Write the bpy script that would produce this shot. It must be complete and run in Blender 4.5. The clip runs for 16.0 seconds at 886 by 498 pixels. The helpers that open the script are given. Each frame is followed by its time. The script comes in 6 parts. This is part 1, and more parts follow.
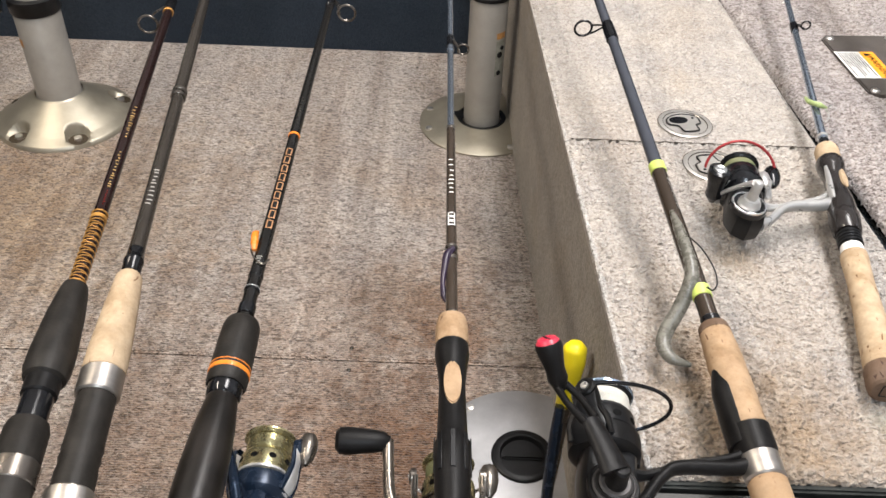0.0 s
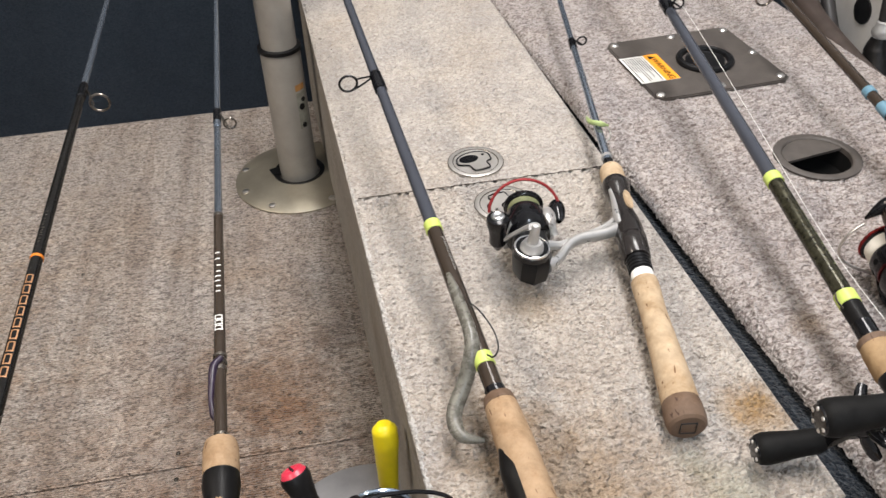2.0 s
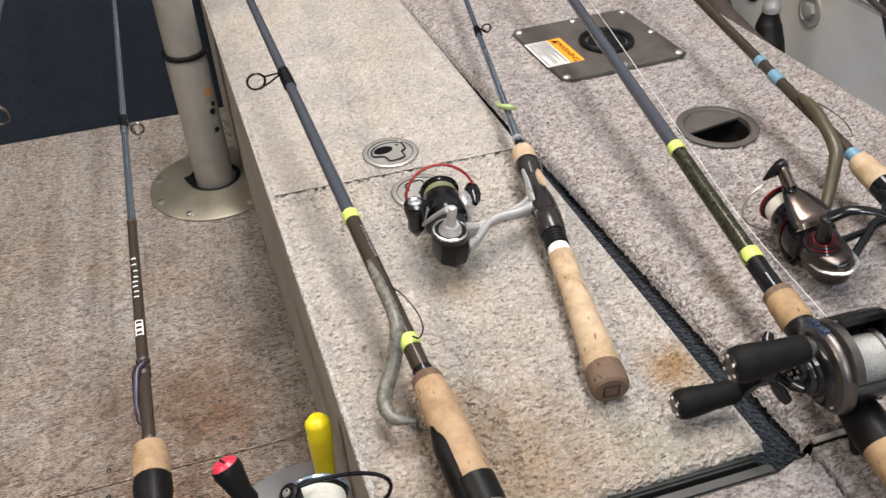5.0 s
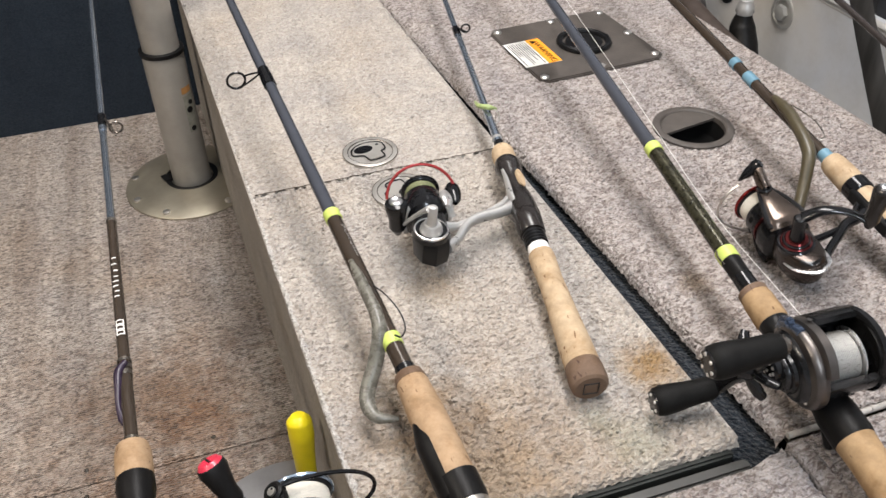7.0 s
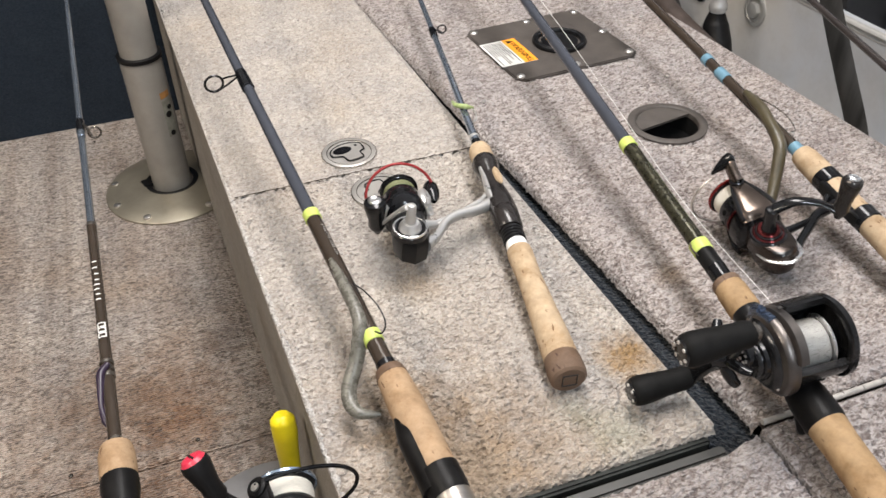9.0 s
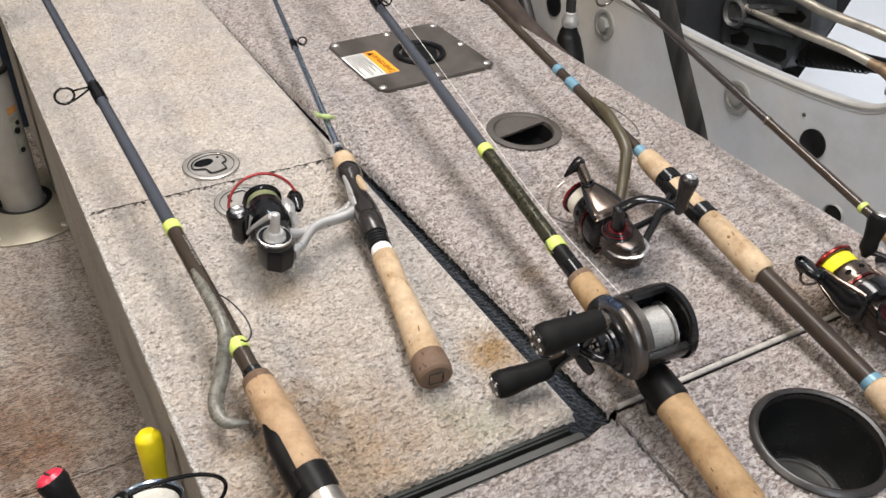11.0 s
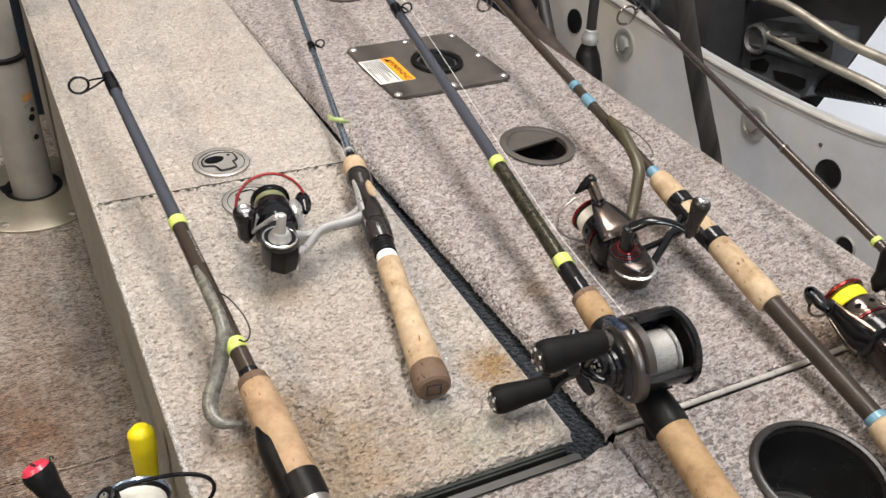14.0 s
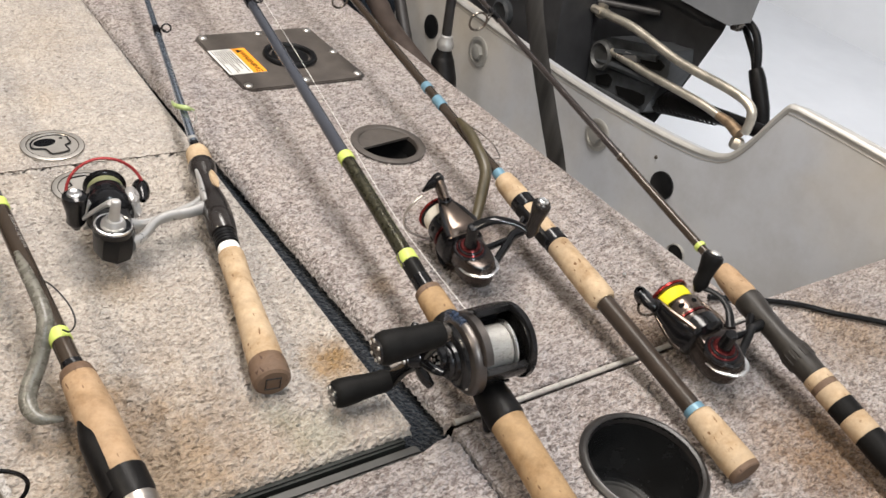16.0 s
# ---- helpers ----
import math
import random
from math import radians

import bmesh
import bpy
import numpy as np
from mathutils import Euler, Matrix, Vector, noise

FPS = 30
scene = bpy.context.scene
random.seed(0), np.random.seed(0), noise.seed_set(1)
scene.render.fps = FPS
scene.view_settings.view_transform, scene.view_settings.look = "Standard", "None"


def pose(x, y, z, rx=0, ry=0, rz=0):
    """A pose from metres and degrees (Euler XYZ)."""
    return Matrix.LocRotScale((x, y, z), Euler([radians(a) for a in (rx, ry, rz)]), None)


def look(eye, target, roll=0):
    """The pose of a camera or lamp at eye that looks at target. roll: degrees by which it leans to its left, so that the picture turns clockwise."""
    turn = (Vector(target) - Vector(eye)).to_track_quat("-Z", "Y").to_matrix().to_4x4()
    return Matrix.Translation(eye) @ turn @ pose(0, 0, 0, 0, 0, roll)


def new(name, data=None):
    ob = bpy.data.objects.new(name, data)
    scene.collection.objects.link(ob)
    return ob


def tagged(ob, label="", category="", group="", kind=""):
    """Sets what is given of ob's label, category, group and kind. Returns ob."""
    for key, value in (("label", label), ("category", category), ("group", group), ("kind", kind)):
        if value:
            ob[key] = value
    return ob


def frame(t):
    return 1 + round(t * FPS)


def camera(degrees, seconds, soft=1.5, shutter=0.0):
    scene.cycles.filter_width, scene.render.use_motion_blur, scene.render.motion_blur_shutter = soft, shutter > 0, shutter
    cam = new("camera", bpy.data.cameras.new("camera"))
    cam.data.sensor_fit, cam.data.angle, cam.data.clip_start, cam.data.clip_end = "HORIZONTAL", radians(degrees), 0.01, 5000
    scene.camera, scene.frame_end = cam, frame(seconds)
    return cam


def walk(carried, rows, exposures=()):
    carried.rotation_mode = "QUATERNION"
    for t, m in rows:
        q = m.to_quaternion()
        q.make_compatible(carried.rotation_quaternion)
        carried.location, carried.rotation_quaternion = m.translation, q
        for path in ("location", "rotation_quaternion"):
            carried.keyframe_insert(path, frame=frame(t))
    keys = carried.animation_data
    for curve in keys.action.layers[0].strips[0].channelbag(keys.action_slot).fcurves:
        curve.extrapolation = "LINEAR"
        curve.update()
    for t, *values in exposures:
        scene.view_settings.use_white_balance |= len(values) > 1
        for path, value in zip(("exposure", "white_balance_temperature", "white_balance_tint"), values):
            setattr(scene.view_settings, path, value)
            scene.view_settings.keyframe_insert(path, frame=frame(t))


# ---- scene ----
cam = camera(55.2, 16.0, shutter=0.5)
PATH = [
    (0, (0.073, 0.074, 0.884), (0.088, 1.615, -0.39), 2.5),
    (0.5, (0.088, 0.097, 0.888), (0.108, 1.643, -0.382), 1.7),
    (1, (0.157, 0.127, 0.91), (0.234, 1.677, -0.352), -1.3),
    (1.5, (0.182, 0.143, 0.903), (0.419, 1.683, -0.351), -0.0),
    (2, (0.189, 0.143, 0.895), (0.439, 1.689, -0.349), -2.3),
    (2.5, (0.186, 0.134, 0.898), (0.484, 1.671, -0.346), -2.3),
    (3, (0.195, 0.119, 0.893), (0.55, 1.647, -0.347), -3.6),
    (3.5, (0.197, 0.117, 0.891), (0.594, 1.634, -0.349), -3.4),
    (4, (0.194, 0.124, 0.89), (0.605, 1.635, -0.354), -2.9),
    (6.5, (0.19, 0.128, 0.889), (0.612, 1.629, -0.363), -2.3),
    (7, (0.186, 0.125, 0.894), (0.657, 1.611, -0.359), -1.3),
    (7.5, (0.188, 0.123, 0.892), (0.673, 1.606, -0.358), -1.4),
    (8, (0.19, 0.121, 0.891), (0.678, 1.604, -0.359), -1.5),
    (8.5, (0.193, 0.117, 0.889), (0.69, 1.598, -0.36), -1.6),
    (9, (0.187, 0.114, 0.896), (0.695, 1.591, -0.353), -1.5),
    (9.5, (0.188, 0.078, 0.9), (0.876, 1.487, -0.342), 0.3),
    (9.7, (0.189, 0.069, 0.899), (0.942, 1.452, -0.334), 0.9),
    (11.8, (0.189, 0.106, 0.896), (0.967, 1.501, -0.307), 3.4),
    (12, (0.194, 0.103, 0.891), (0.972, 1.502, -0.308), 3.5),
    (12.5, (0.192, 0.093, 0.895), (0.977, 1.488, -0.304), 4.3),
    (13, (0.196, 0.089, 0.891), (0.975, 1.492, -0.303), 4.1),
    (13.5, (0.197, 0.093, 0.891), (0.97, 1.497, -0.306), 4.3),
    (14, (0.194, 0.098, 0.893), (0.966, 1.5, -0.305), 5.7),
    (14.5, (0.192, 0.095, 0.894), (1.001, 1.494, -0.283), 7.4),
    (15, (0.199, 0.094, 0.888), (1.11, 1.438, -0.28), 9.9),
    (15.5, (0.207, 0.091, 0.878), (1.225, 1.372, -0.273), 12.5),
    (16, (0.201, 0.088, 0.886), (1.269, 1.337, -0.255), 14.0),
]
walk(cam, [(t, look(eye, target, roll)) for t, eye, target, roll in PATH], [(0, 0.16, 6250, 10), (0.6, 0.17, 6250, 10), (1, 0.12, 6250, 10), (1.5, -0.10, 6250, 10), (3, -0.08, 6250, 10), (8, -0.08, 6280, 10), (12, -0.07, 6320, 10), (16, -0.08, 6500, 10)])

# ---- light ----
world = bpy.data.worlds.new("world")
scene.world = world
world.use_nodes = True
world.node_tree.nodes["Background"].inputs[0].default_value = (0.9, 0.93, 1.0, 1)
world.node_tree.nodes["Background"].inputs[1].default_value = 0.25


def lamp(name, m, sx, sy, power, color):
    data = bpy.data.lights.new(name, "AREA")
    data.shape, data.size, data.size_y, data.energy, data.color = "RECTANGLE", sx, sy, power, color
    ob = new(name, data)
    ob.matrix_world = m
    return ob


lamp("ceiling_tube_main", look((0.58, 0.95, 2.3), (0.50, 0.95, 0.3)), 1.5, 0.56, 65, (0.985, 0.925, 0.87))
lamp("ceiling_tube_side", look((-1.3, 0.5, 2.35), (0.0, 0.8, 0.2)), 1.6, 0.12, 39, (1.0, 0.865, 0.70))
lamp("ceiling_tube_back", look((0.3, -1.3, 2.35), (0.5, 0.7, 0.3)), 0.15, 1.6, 41, (0.87, 0.94, 1.0))
# Unseen fill lamp, added to brighten the white wall behind the motor
lamp("far_wall_fill", look((3.2, 1.2, 2.35), (5.5, 1.2, 0.5)), 0.3, 2.4, 85, (0.95, 0.96, 1.0))


# ---- materials ----
def nodes_of(name, rough=0.5, metal=0.0, base=(0.5, 0.5, 0.5), spec=0.5):
    m = bpy.data.materials.new(name)
    m.use_nodes = True
    nt = m.node_tree
    b = nt.nodes["Principled BSDF"]
    b.inputs["Base Color"].default_value = (*base, 1)
    b.inputs["Roughness"].default_value = rough
    b.inputs["Metallic"].default_value = metal
    b.inputs["Specular IOR Level"].default_value = spec
    return m, nt, b


def add(nt, kind, **values):
    n = nt.nodes.new(kind)
    for k, v in values.items():
        n.inputs[k.replace("_", " ")].default_value = v
    return n


def ramp(nt, fac, stops):
    r = nt.nodes.new("ShaderNodeValToRGB")
    el = r.color_ramp.elements
    while len(el) < len(stops):
        el.new(0.5)
    for e, (p, c) in zip(el, stops):
        e.position, e.color = p, (*c, 1)
    nt.links.new(fac, r.inputs[0])
    return r.outputs[0]


def mixed(nt, fac, a, b, mode="MIX"):
    n = nt.nodes.new("ShaderNodeMix")
    n.data_type, n.blend_type = "RGBA", mode
    for sock, v in ((n.inputs[0], fac), (n.inputs[6], a), (n.inputs[7], b)):
        if isinstance(v, (int, float)):
            sock.default_value = v
        elif isinstance(v, tuple):
            sock.default_value = (*v, 1)
        else:
            nt.links.new(v, sock)
    return n.outputs[2]


def coords(nt, scale=(1, 1, 1)):
    tc = nt.nodes.new("ShaderNodeTexCoord")
    mp = nt.nodes.new("ShaderNodeMapping")
    mp.inputs["Scale"].default_value = scale
    nt.links.new(tc.outputs["Object"], mp.inputs[0])
    return mp.outputs[0]


def noise_at(nt, co, scale, detail=3.0, rough=0.6, dist=0.0):
    n = add(nt, "ShaderNodeTexNoise", Scale=scale, Detail=detail, Roughness=rough, Distortion=dist)
    nt.links.new(co, n.inputs["Vector"])
    return n.outputs[0]


def bump(nt, b, height, strength, dist):
    n = add(nt, "ShaderNodeBump", Strength=strength, Distance=dist)
    nt.links.new(height, n.inputs["Height"])
    nt.links.new(n.outputs[0], b.inputs["Normal"])
    return n


def carpet(name, dark, mid, light, stain, amount=0.5, worm=(1, 1, 1), pile=0.9, stains_and_shade=(), streak=0.0, size=235, ribs=0.0):
    """Loop-pile marine carpet: worm-like tufts, flecks of three yarns, soft stains, and patches of stain or painted
    shade.
    """
    m, nt, b = nodes_of(name, 0.95, 0, mid, 0.1)
    co = coords(nt, worm)
    flat = coords(nt)
    fleck = noise_at(nt, co, size, 2.0, 0.6, 1.2)
    fine = noise_at(nt, co, 800, 2.0, 0.6, 0.5)
    both = nt.nodes.new("ShaderNodeMath")
    both.operation = "MULTIPLY_ADD"
    both.inputs[1].default_value = 0.16
    nt.links.new(fine, both.inputs[0])
    nt.links.new(fleck, both.inputs[2])
    yarn = ramp(nt, both.outputs[0], [(0.45, dark), (0.56, mid), (0.69, light)])
    broad = noise_at(nt, flat, 5.0, 5.0, 0.65, 0.3)
    spots = ramp(nt, broad, [(0.50, (0, 0, 0)), (0.68, (1, 1, 1))])
    k = nt.nodes.new("ShaderNodeMath")
    k.operation = "MULTIPLY"
    k.inputs[1].default_value = amount
    nt.links.new(spots, k.inputs[0])
    col = mixed(nt, k.outputs[0], yarn, mixed(nt, 1.0, yarn, stain, "MULTIPLY"))
    patch = noise_at(nt, flat, 38.0, 4.0, 0.7)
    for x, y, r, tint, strength in stains_and_shade:
        away = nt.nodes.new("ShaderNodeVectorMath")
        away.operation = "DISTANCE"
        nt.links.new(flat, away.inputs[0])
        away.inputs[1].default_value = (x, y, 0.37 if name != "floor_carpet" else 0.066)
        wob = nt.nodes.new("ShaderNodeMath")
        wob.operation = "MULTIPLY_ADD"
        wob.inputs[1].default_value = r * 1.6
        nt.links.new(patch, wob.inputs[0])
        nt.links.new(away.outputs["Value"], wob.inputs[2])
        mr = nt.nodes.new("ShaderNodeMapRange")
        mr.inputs[1].default_value, mr.inputs[2].default_value = r * 1.0, r * 1.9
        mr.inputs[3].default_value, mr.inputs[4].default_value = strength, 0.0
        nt.links.new(wob.outputs[0], mr.inputs[0])
        col = mixed(nt, mr.outputs[0], col, mixed(nt, 1.0, col, tint, "MULTIPLY"))
    if streak:
        # Lengthwise streaks put rod shadows and stains into the colour together
        shadow_stain_lanes = ramp(nt, noise_at(nt, coords(nt, (1, 0.06, 1)), 22.0, 4.0, 0.7, 0.2), [(0.38, (0.66, 0.60, 0.55)), (0.60, (1.05, 1.05, 1.05))])
        col = mixed(nt, streak, col, mixed(nt, 1.0, col, shadow_stain_lanes, "MULTIPLY"))
    wash = ramp(nt, noise_at(nt, flat, 14.0, 4.0, 0.6), [(0.3, (0.86, 0.86, 0.88)), (0.7, (1.06, 1.05, 1.03))])
    nt.links.new(mixed(nt, 1.0, col, wash, "MULTIPLY"), b.inputs["Base Color"])
    v = add(nt, "ShaderNodeTexVoronoi", Scale=290.0)
    v.feature = "SMOOTH_F1"
    nt.links.new(co, v.inputs["Vector"])
    h = nt.nodes.new("ShaderNodeMath")
    h.operation = "SUBTRACT"
    nt.links.new(both.outputs[0], h.inputs[0])
    nt.links.new(v.outputs["Distance"], h.inputs[1])
    top = h.outputs[0]
    if ribs:
        w = add(nt, "ShaderNodeTexWave", Scale=ribs, Distortion=3.5, Detail=2.0, Detail_Scale=2.0)
        w.bands_direction = "Y"
        nt.links.new(flat, w.inputs["Vector"])
        both_r = nt.nodes.new("ShaderNodeMath")
        both_r.operation = "MULTIPLY_ADD"
        both_r.inputs[1].default_value = 0.45
        nt.links.new(w.outputs["Fac"], both_r.inputs[0])
        nt.links.new(top, both_r.inputs[2])
        top = both_r.outputs[0]
        # The shade in the grooves between ribs is also multiplied into the colour
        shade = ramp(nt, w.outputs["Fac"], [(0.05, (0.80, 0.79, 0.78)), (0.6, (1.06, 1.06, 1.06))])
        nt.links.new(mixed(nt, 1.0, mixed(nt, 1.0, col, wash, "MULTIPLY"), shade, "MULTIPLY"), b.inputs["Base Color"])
    bump(nt, b, top, pile, 0.0052)
    b.inputs["Sheen Weight"].default_value = 0.12
    return m


def worn(name, base, rough=0.5, metal=0.0, vary=0.25, scale=40.0, relief=0.15, stretch=(1, 1, 1), spec=0.5):
    """A painted, moulded or metal surface with blotches, scuffed gloss and a fine grain."""
    m, nt, b = nodes_of(name, rough, metal, base, spec)
    co = coords(nt, stretch)
    a = noise_at(nt, co, scale, 5.0, 0.65)
    lo, hi = tuple(c * (1 - vary) for c in base), tuple(min(1, c * (1 + vary)) for c in base)
    nt.links.new(ramp(nt, a, [(0.3, lo), (0.7, hi)]), b.inputs["Base Color"])
    g = noise_at(nt, co, scale * 6, 3.0, 0.6)
    r = nt.nodes.new("ShaderNodeMapRange")
    r.inputs[3].default_value, r.inputs[4].default_value = max(0.03, rough - 0.12), min(1, rough + 0.15)
    nt.links.new(a, r.inputs[0])
    nt.links.new(r.outputs[0], b.inputs["Roughness"])
    if relief:
        bump(nt, b, g, relief, 0.0006)
    return m


def cork_stuff(name, base, pit):
    m, nt, b = nodes_of(name, 0.75, 0, base, 0.3)
    co = coords(nt)
    tone = ramp(nt, noise_at(nt, co, 90, 5, 0.7), [(0.3, tuple(c * 0.80 for c in base)), (0.7, tuple(min(1, c * 1.12) for c in base))])
    stretched = coords(nt, (1, 0.33, 1))
    holes = noise_at(nt, stretched, 300, 1.5, 0.5, 0.4)
    mask = ramp(nt, holes, [(0.685, (0, 0, 0)), (0.73, (1, 1, 1))])
    grime = ramp(nt, noise_at(nt, co, 42, 4, 0.7), [(0.38, (1.04, 1.04, 1.04)), (0.50, (0.95, 0.93, 0.90)), (0.70, (0.70, 0.63, 0.54))])
    nt.links.new(mixed(nt, mask, mixed(nt, 1.0, tone, grime, "MULTIPLY"), pit), b.inputs["Base Color"])
    inv = nt.nodes.new("ShaderNodeMath")
    inv.operation = "SUBTRACT"
    inv.inputs[0].default_value = 1.0
    nt.links.new(mask, inv.inputs[1])
    bump(nt, b, inv.outputs[0], 0.5, 0.0008)
    return m


BROWN, GREENISH = (0.73, 0.60, 0.44), (0.80, 0.86, 0.82)
BOX_CARPET = carpet("beige_carpet", (0.385, 0.343, 0.304), (0.465, 0.42, 0.376), (0.545, 0.505, 0.460), (0.86, 0.78, 0.68), 0.4, (0.62, 1.15, 1), 0.9,
                    ((0.500, 0.543, 0.033, (0.74, 0.54, 0.30), 1.0), (0.330, 0.485, 0.115, (0.66, 0.53, 0.385), 0.84), (0.30, 0.56, 0.05, BROWN, 0.6), (0.45, 0.475, 0.03, GREENISH, 0.9), (0.43, 0.505, 0.02, GREENISH, 0.8), (0.36, 0.70, 0.035, BROWN, 0.5)))
# Blue-grey patches paint the shade under the reels; brown ones darken the pile
DECK_CARPET = carpet("grey_carpet", (0.188, 0.155, 0.142), (0.337, 0.298, 0.279), (0.48, 0.440, 0.420), (0.78, 0.70, 0.64), 0.45, (0.62, 1.15, 1), 0.9,
                     ((0.875, 0.275, 0.10, (0.60, 0.45, 0.31), 1.0), (1.05, 0.38, 0.08, BROWN, 0.8), (0.60, 0.47, 0.03, BROWN, 0.8), (0.59, 0.62, 0.02, BROWN, 0.7), (0.69, 0.56, 0.04, (0.72, 0.78, 0.84), 0.7), (0.88, 0.36, 0.05, (0.70, 0.74, 0.80), 0.7), (0.555, 0.40, 0.04, (0.75, 0.78, 0.86), 0.6), (0.82, 0.47, 0.065, (0.72, 0.60, 0.47), 0.75), (0.745, 0.66, 0.03, (0.72, 0.60, 0.50), 0.6)), 0.0, 205)
# Patches beside the locker paint its shade together with brown grime
FLOOR_CARPET = carpet("floor_carpet", (0.215, 0.183, 0.160), (0.49, 0.428, 0.378), (0.69, 0.62, 0.562), (0.74, 0.64, 0.54), 0.6, (0.7, 1.5, 1), 1.0,
                      ((0.10, 0.90, 0.06, (0.78, 0.62, 0.48), 0.8), (0.05, 0.70, 0.15, (0.64, 0.49, 0.38), 0.9), (0.13, 0.60, 0.10, (0.70, 0.56, 0.45), 0.8), (0.07, 0.93, 0.13, (0.66, 0.54, 0.44), 0.9), (0.17, 1.02, 0.05, (0.58, 0.56, 0.56), 0.8), (-0.06, 0.57, 0.50, (0.67, 0.55, 0.47), 0.95), (-0.66, 1.10, 0.42, (0.80, 0.65, 0.46), 0.9), (0.14, 1.12, 0.06, (0.72, 0.76, 0.82), 0.7), (0.04, 1.18, 0.06, (0.8, 0.68, 0.56), 0.5)), 0.75, 165, 92.0)
# Side carpet: darker yarns than the lid's, with the side's shade in the colour
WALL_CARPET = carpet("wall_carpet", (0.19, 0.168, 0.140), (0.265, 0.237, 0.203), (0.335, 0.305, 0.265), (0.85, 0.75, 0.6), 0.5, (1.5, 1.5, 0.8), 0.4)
NAVY = carpet("navy_carpet", (0.0145, 0.0205, 0.030), (0.0185, 0.026, 0.037), (0.0225, 0.031, 0.043), (0.75, 0.75, 0.75), 0.6, (1, 1, 1), 0.35)
PALE_PILE = carpet("worn_pale_pile", (0.38, 0.36, 0.33), (0.50, 0.47, 0.44), (0.60, 0.58, 0.55), (0.9, 0.85, 0.8), 0.3)
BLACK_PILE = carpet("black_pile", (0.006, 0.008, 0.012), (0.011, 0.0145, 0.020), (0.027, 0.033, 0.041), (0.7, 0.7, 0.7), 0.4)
ALU = worn("satin_aluminium", (0.37, 0.335, 0.265), 0.42, 0.75, 0.15, 18, 0.1)
BRUSHED = worn("brushed_nickel", (0.42, 0.39, 0.355), 0.34, 0.95, 0.12, 50, 0.12, (1, 4, 1))
LATCH = worn("latch_steel", (0.56, 0.53, 0.49), 0.34, 0.7, 0.08, 60, 0.05)
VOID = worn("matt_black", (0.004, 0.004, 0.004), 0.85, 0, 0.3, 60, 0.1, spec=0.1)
POCKET = worn("dark_brown", (0.045, 0.032, 0.018), 0.6, 0.3, 0.4, 60, 0.2)
ALU_PAINT = worn("grey_metal_paint", (0.37, 0.36, 0.335), 0.38, 0.5, 0.1, 9, 0.15)
POST_PAINT = worn("grey_anodised", (0.355, 0.332, 0.295), 0.42, 0.45, 0.12, 20, 0.12)
STEEL = worn("polished_steel", (0.74, 0.71, 0.67), 0.36, 1.0, 0.1, 60, 0.05)
CHROME = worn("chrome", (0.80, 0.79, 0.78), 0.27, 1.0, 0.08, 60, 0.02)
SILVER = worn("silver_paint", (0.52, 0.51, 0.495), 0.30, 0.6, 0.1, 60, 0.05)
BLACK = worn("black_plastic", (0.0075, 0.0075, 0.008), 0.32, 0, 0.35, 60, 0.1, spec=0.22)
SOCKET = worn("dull_socket_metal", (0.40, 0.395, 0.40), 0.38, 0.65, 0.2, 14, 0.15)
GLOSS_BLACK = worn("gloss_black", (0.008, 0.008, 0.009), 0.14, 0.2, 0.3, 40, 0.03)
RUBBER = worn("black_rubber", (0.0070, 0.0066, 0.0066), 0.40, 0, 0.35, 80, 0.3, spec=0.14)
DUSTY_EVA = worn("dusty_foam", (0.0165, 0.0145, 0.0125), 0.48, 0, 0.5, 70, 0.4, spec=0.2)
GRIP_SHINE = worn("worn_black_grip", (0.0095, 0.0078, 0.0066), 0.34, 0, 0.6, 45, 0.25, spec=0.28)
EVA = worn("black_foam", (0.0070, 0.0068, 0.0066), 0.55, 0, 0.35, 160, 0.4, spec=0.10)
GRAPHITE = worn("graphite_metal", (0.048, 0.048, 0.050), 0.22, 0.85, 0.2, 40, 0.06)
GUNMETAL = worn("gunmetal", (0.19, 0.168, 0.145), 0.26, 0.9, 0.2, 40, 0.05)
PLATE = worn("plate_plastic", (0.064, 0.054, 0.047), 0.6, 0, 0.3, 50, 0.5)
WHITE = worn("white_print", (0.78, 0.77, 0.74), 0.6, 0, 0.06, 60, 0.05)
CREAM_LINE = worn("cream_line", (0.70, 0.66, 0.58), 0.45, 0, 0.12, 300, 0.6, (1, 6, 1))
GREY_LINE = worn("grey_braid", (0.28, 0.275, 0.262), 0.28, 0.2, 0.18, 300, 0.25, (1, 6, 1))
OLIVE_LINE = worn("olive_line", (0.18, 0.19, 0.09), 0.45, 0, 0.15, 300, 0.6, (1, 6, 1))
YELLOW = worn("yellow_plastic", (0.82, 0.66, 0.01), 0.35, 0, 0.08, 40, 0.05)
YELLOW_LINE = worn("yellow_braid", (0.90, 0.78, 0.02), 0.5, 0, 0.12, 300, 0.5, (1, 6, 1))
LIME = worn("lime_wrap", (0.48, 0.57, 0.13), 0.4, 0, 0.1, 60, 0.1)
ORANGE = worn("orange_trim", (0.72, 0.21, 0.02), 0.28, 0, 0.12, 60, 0.1)
GOLD = worn("gold_thread", (0.50, 0.25, 0.055), 0.35, 0.4, 0.2, 200, 0.3)
RED = worn("red_anodised", (0.42, 0.025, 0.02), 0.28, 0.6, 0.15, 60, 0.05)
PINK = worn("red_cap", (0.52, 0.03, 0.06), 0.3, 0, 0.12, 60, 0.05)
BLUE = worn("blue_body", (0.011, 0.020, 0.038), 0.24, 0.4, 0.2, 50, 0.05)
SKY = worn("blue_wrap", (0.13, 0.25, 0.33), 0.35, 0.1, 0.15, 60, 0.1)
